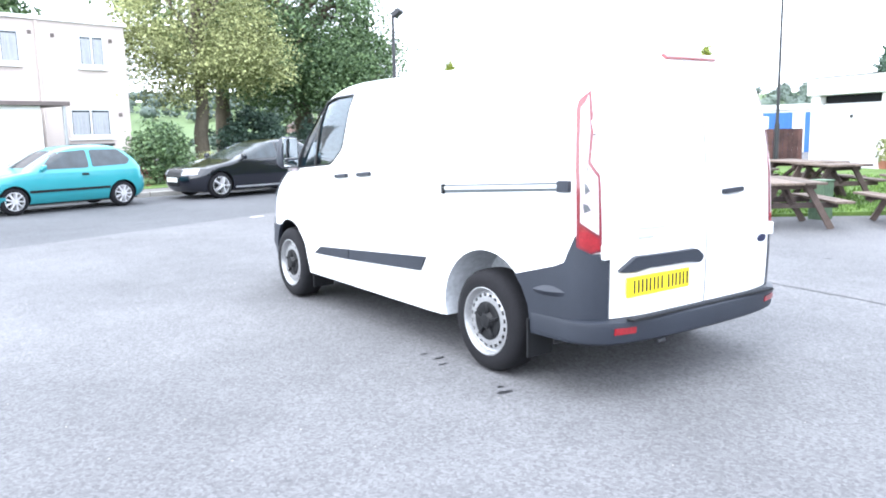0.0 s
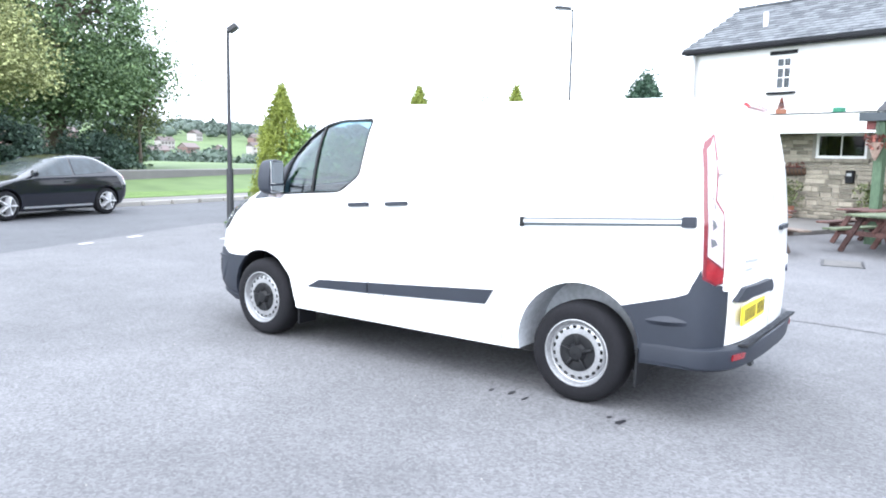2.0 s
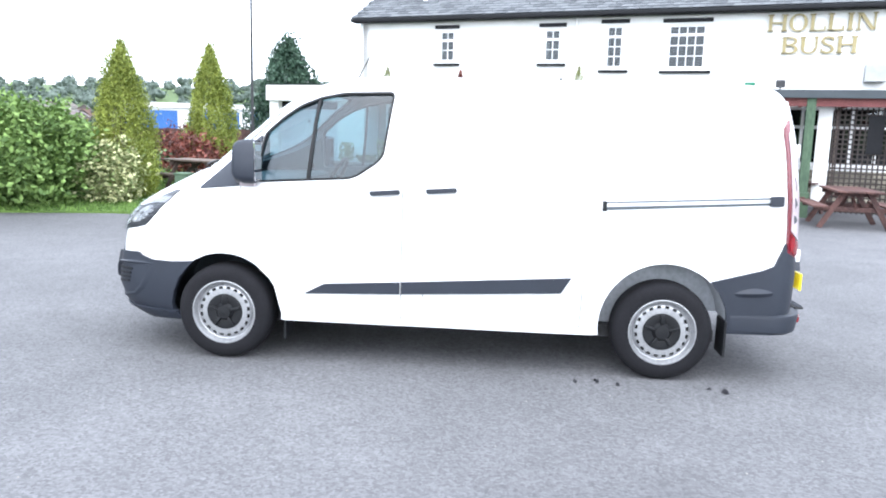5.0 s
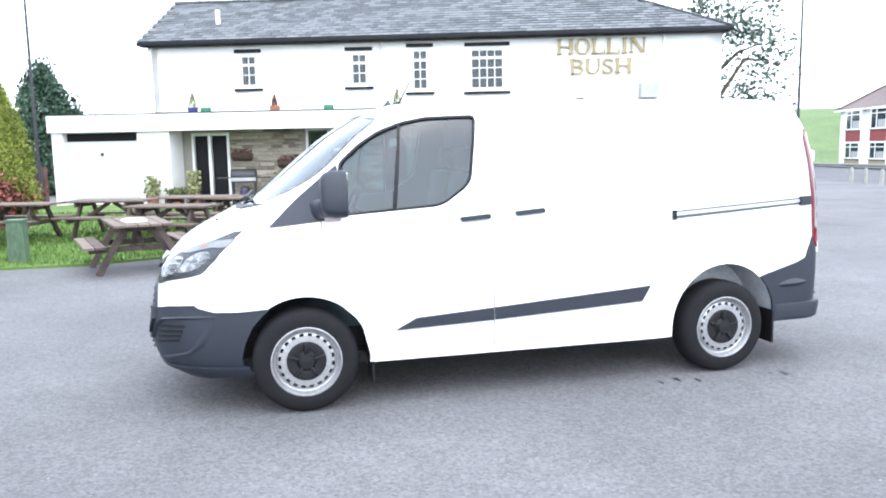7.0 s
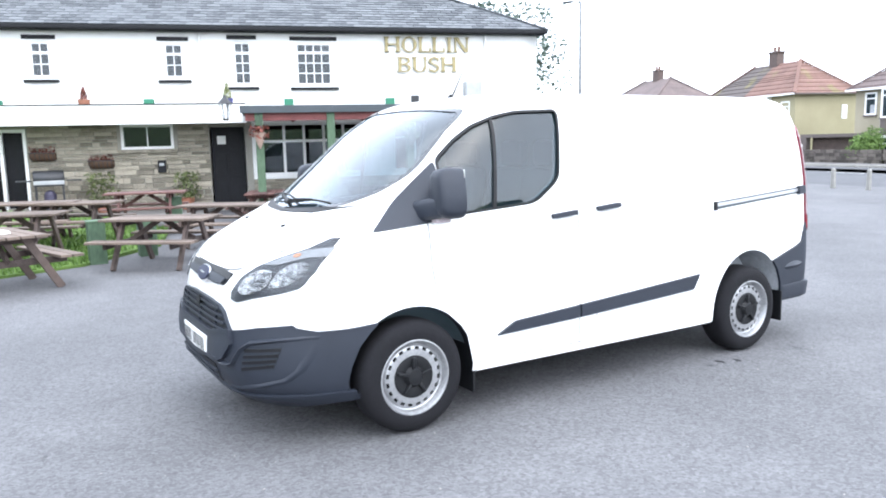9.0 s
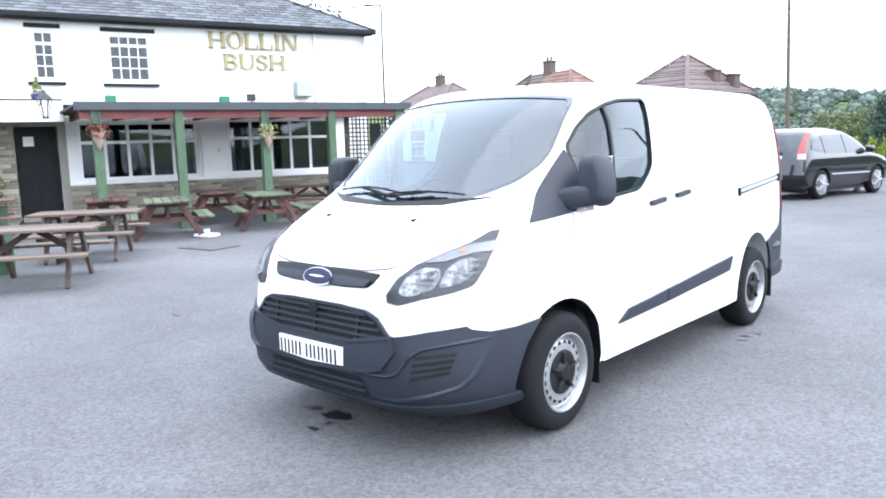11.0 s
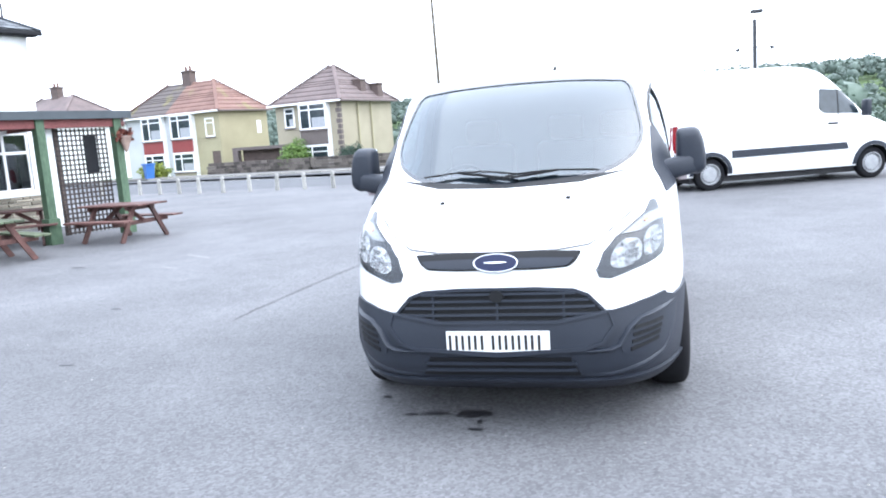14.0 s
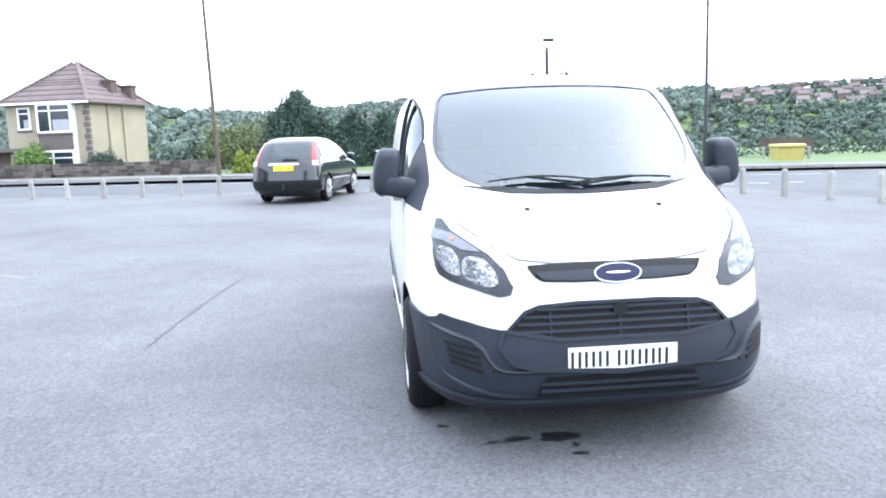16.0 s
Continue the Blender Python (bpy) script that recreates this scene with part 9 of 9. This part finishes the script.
tree(13.5, -52.0, -2, 5, (2.6, 2.4, 2.0), 2.2, LEAF_FAR, 65, "rounded green tree below the road", 0.2, 110, 40, 0.42, 0.14)

# far woods on the slopes
g = np.random.default_rng(77)
pts, sizes = [], []


def ball():
    """A coarse round lump: points and faces of a twice split icosahedron."""
    bm = bmesh.new()
    bmesh.ops.create_icosphere(bm, subdivisions=2, radius=1.0)
    bm.verts.index_update()
    v = np.array([p.co[:] for p in bm.verts])
    f = np.array([[q.index for q in fc.verts] for fc in bm.faces])
    bm.free()
    return v, f


BALL_V, BALL_F = ball()


def woods(az0, az1, r0, r1, count, hh):
    """Far trees: an uneven lump for each crown, and tufts of leaves over it."""
    az, r = np.radians(g.uniform(az0, az1, count)), np.sqrt(g.uniform(r0 ** 2, r1 ** 2, count))
    out, vs, fs = [], [], []
    for a, d in zip(az, r):
        x, y = d * math.sin(a), d * math.cos(a)
        z, h = ground_height(x, y), hh * g.uniform(0.6, 1.3)
        w = h * g.uniform(0.45, 0.75)
        mid, rad = np.array((x, y, z + h * 0.45)), np.array((w, w, h * 0.52))
        k = 1 + 0.16 * np.sin(BALL_V @ g.uniform(-4, 4, 3) + g.uniform(0, 6)) + g.uniform(-0.1, 0.1, len(BALL_V))
        fs.append(BALL_F + 42 * len(vs))
        vs.append(mid + BALL_V * k[:, None] * rad * 0.64)
        q = g.normal(size=(64, 3))
        q /= np.linalg.norm(q, axis=1)[:, None]
        q[:, 2] = np.abs(q[:, 2]) * 1.3 - 0.35
        out.append(mid + q * g.uniform(0.72, 1.0, (64, 1)) * (1 + 0.2 * np.sin(q[:, :1] * 5 + q[:, 1:2] * 4 + d)) * rad)
    return np.concatenate(out), np.concatenate(vs), np.concatenate(fs)


def wood_stuff(name, groups, size, material):
    tufts = leaves_mesh(name, np.concatenate([p[0] for p in groups]), size, material, 5)
    n, vs, fs = 0, [], []
    for p in groups:
        vs.append(p[1])
        fs.append(p[2] + n)
        n += len(p[1])
    me = bpy.data.meshes.new(name)
    me.from_pydata(np.concatenate(vs).tolist(), [], np.concatenate(fs).tolist())
    me.materials.append(material)
    me.shade_smooth()
    for data in (me, tufts):
        tagged(new(name, data), "distant mixed green woodland on the slopes", "woodland", kind="stuff")


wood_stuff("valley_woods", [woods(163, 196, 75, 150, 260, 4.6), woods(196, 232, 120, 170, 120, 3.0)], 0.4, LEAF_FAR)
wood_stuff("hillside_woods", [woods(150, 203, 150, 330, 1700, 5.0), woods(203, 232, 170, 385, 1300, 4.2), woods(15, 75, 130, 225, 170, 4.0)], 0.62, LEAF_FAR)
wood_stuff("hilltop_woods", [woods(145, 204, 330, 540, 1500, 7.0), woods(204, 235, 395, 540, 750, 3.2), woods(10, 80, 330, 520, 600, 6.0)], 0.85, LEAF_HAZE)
hedge_pts = np.stack([g.uniform(-60, 6, 9000), np.zeros(9000), np.abs(g.normal(0, 0.55, 9000))], 1)
hedge_pts[:, 1] = -33 - 0.42 * (hedge_pts[:, 0] + 14) * 1.0 - 6 + g.normal(0, 0.7, 9000)
hedge_pts[:, 1] = np.minimum(hedge_pts[:, 1], -36)
ob = new("field_hedge", leaves_mesh("field_hedge", hedge_pts, 0.11, LEAF_FAR, 6))
tagged(ob, "ragged low hedge beyond the main road", "hedge", kind="stuff")

# ---------------- stones and slates, piece by piece ----------------
rn = random.Random(21)


def stone_mesh(w, h, d, seed):
    """One roughly squared stone with softened edges, its back at y = 0."""
    r = random.Random(seed)
    bm = bmesh.new()
    k = 0.014
    j = lambda: r.uniform(-0.006, 0.006)
    back = [bm.verts.new((x * w / 2, -0.03, z * h / 2)) for x, z in ((-1, -1), (1, -1), (1, 1), (-1, 1))]
    mid = [bm.verts.new((x * w / 2 + j(), d * 0.5, z * h / 2 + j())) for x, z in ((-1, -1), (1, -1), (1, 1), (-1, 1))]
    face = [bm.verts.new((x * (w / 2 - k) + j(), d + j(), z * (h / 2 - k) + j())) for x, z in ((-1, -1), (1, -1), (1, 1), (-1, 1))]
    for a, b in ((back, mid), (mid, face)):
        for i in range(4):
            bm.faces.new((a[i], a[(i + 1) % 4], b[(i + 1) % 4], b[i]))
    bm.faces.new(face)
    return mesh_of("stone", bm, STONE)


STONES = {}


def stone(parent, u0, u1, z0, z1, v):
    """A stone between two heights and two distances along the front."""
    w, h = round((u1 - u0) / 0.06) * 0.06, round((z1 - z0) / 0.01) * 0.01
    key = (w, h, rn.randint(0, 1))
    if key not in STONES:
        STONES[key] = stone_mesh(max(0.05, w - 0.014), max(0.04, h - 0.014), 0.03, len(STONES))
    part("stone", STONES[key], None, parent, m=pose(-(u0 + u1) / 2, v + rn.uniform(-0.008, 0.006), (z0 + z1) / 2))


def coursed(parent, u0, u1, z0, z1, v, holes):
    z = z0
    while z < z1 - 0.05:
        h = min(rn.choice((0.07, 0.09, 0.11, 0.14)), z1 - z)
        u = u0
        while u < u1 - 0.05:
            w = rn.choice((0.18, 0.3, 0.36, 0.42, 0.54))
            e = min(u1, u + w)
            for a, b, c, d in holes:
                if c < z + h * 0.6 and d > z + h * 0.4:
                    if u < a < e:
                        e = a
                    if a - 0.01 <= u < b:
                        u = e = b
            if e - u > 0.06:
                stone(parent, u, e, z, z + h, v)
            u = max(e, u + 0.02)
        z += h


coursed(stone_wall, 3.15, 7.5, 0.1, 2.3, SV - 0.02, [(5.25, 6.7, 1.57, 2.32)])
coursed(low_wall, 8.6, 16.0, 0.02, 0.8, SV + 0.08, [])

# slates: overlapping courses up the front slope
slope = Vector((0, RIDGE_V - EAVE_V, RIDGE_Z - EAVE_Z))
L = slope.length
pitch = math.degrees(math.atan2(RIDGE_Z - EAVE_Z, EAVE_V - RIDGE_V))
ROW, WID = 0.215, 0.36
bm = bmesh.new()
box(bm, -WID / 2 + 0.006, WID / 2 - 0.006, -0.32, 0, 0.0, 0.012)
for vv in bm.verts:
    vv.co.z += 0.018 * (vv.co.y + 0.32) / 0.32
slate_me = mesh_of("slate", bm, SLATE)
rest = bmesh.new()
count = 0
for k in range(int(L / ROW)):
    t = k * ROW / L
    hip = 17.6 - (17.6 - HIP_U) * t
    n = int((hip + 0.15) / WID)
    for i in range(n):
        u = -0.15 + (i + 0.5 * (k % 2) + 0.3) * WID
        if u + WID / 2 > hip:
            continue
        m = pose(-u, EAVE_V + slope.y * t, EAVE_Z + slope.z * t + 0.012, -pitch + rn.uniform(-0.5, 0.5), 0, rn.uniform(-0.8, 0.8))
        if k < 6 and count < 290:
            part("slate", slate_me, None, roof, m=m)
            count += 1
        else:
            vs = [rest.verts.new(m @ v.co) for v in slate_me.vertices]
            for f in slate_me.polygons:
                rest.faces.new([vs[q] for q in f.vertices])
sr = part("upper_slating", rest, SLATE_J, roof, "overlapping grey slates")
tagged(sr, kind="stuff")
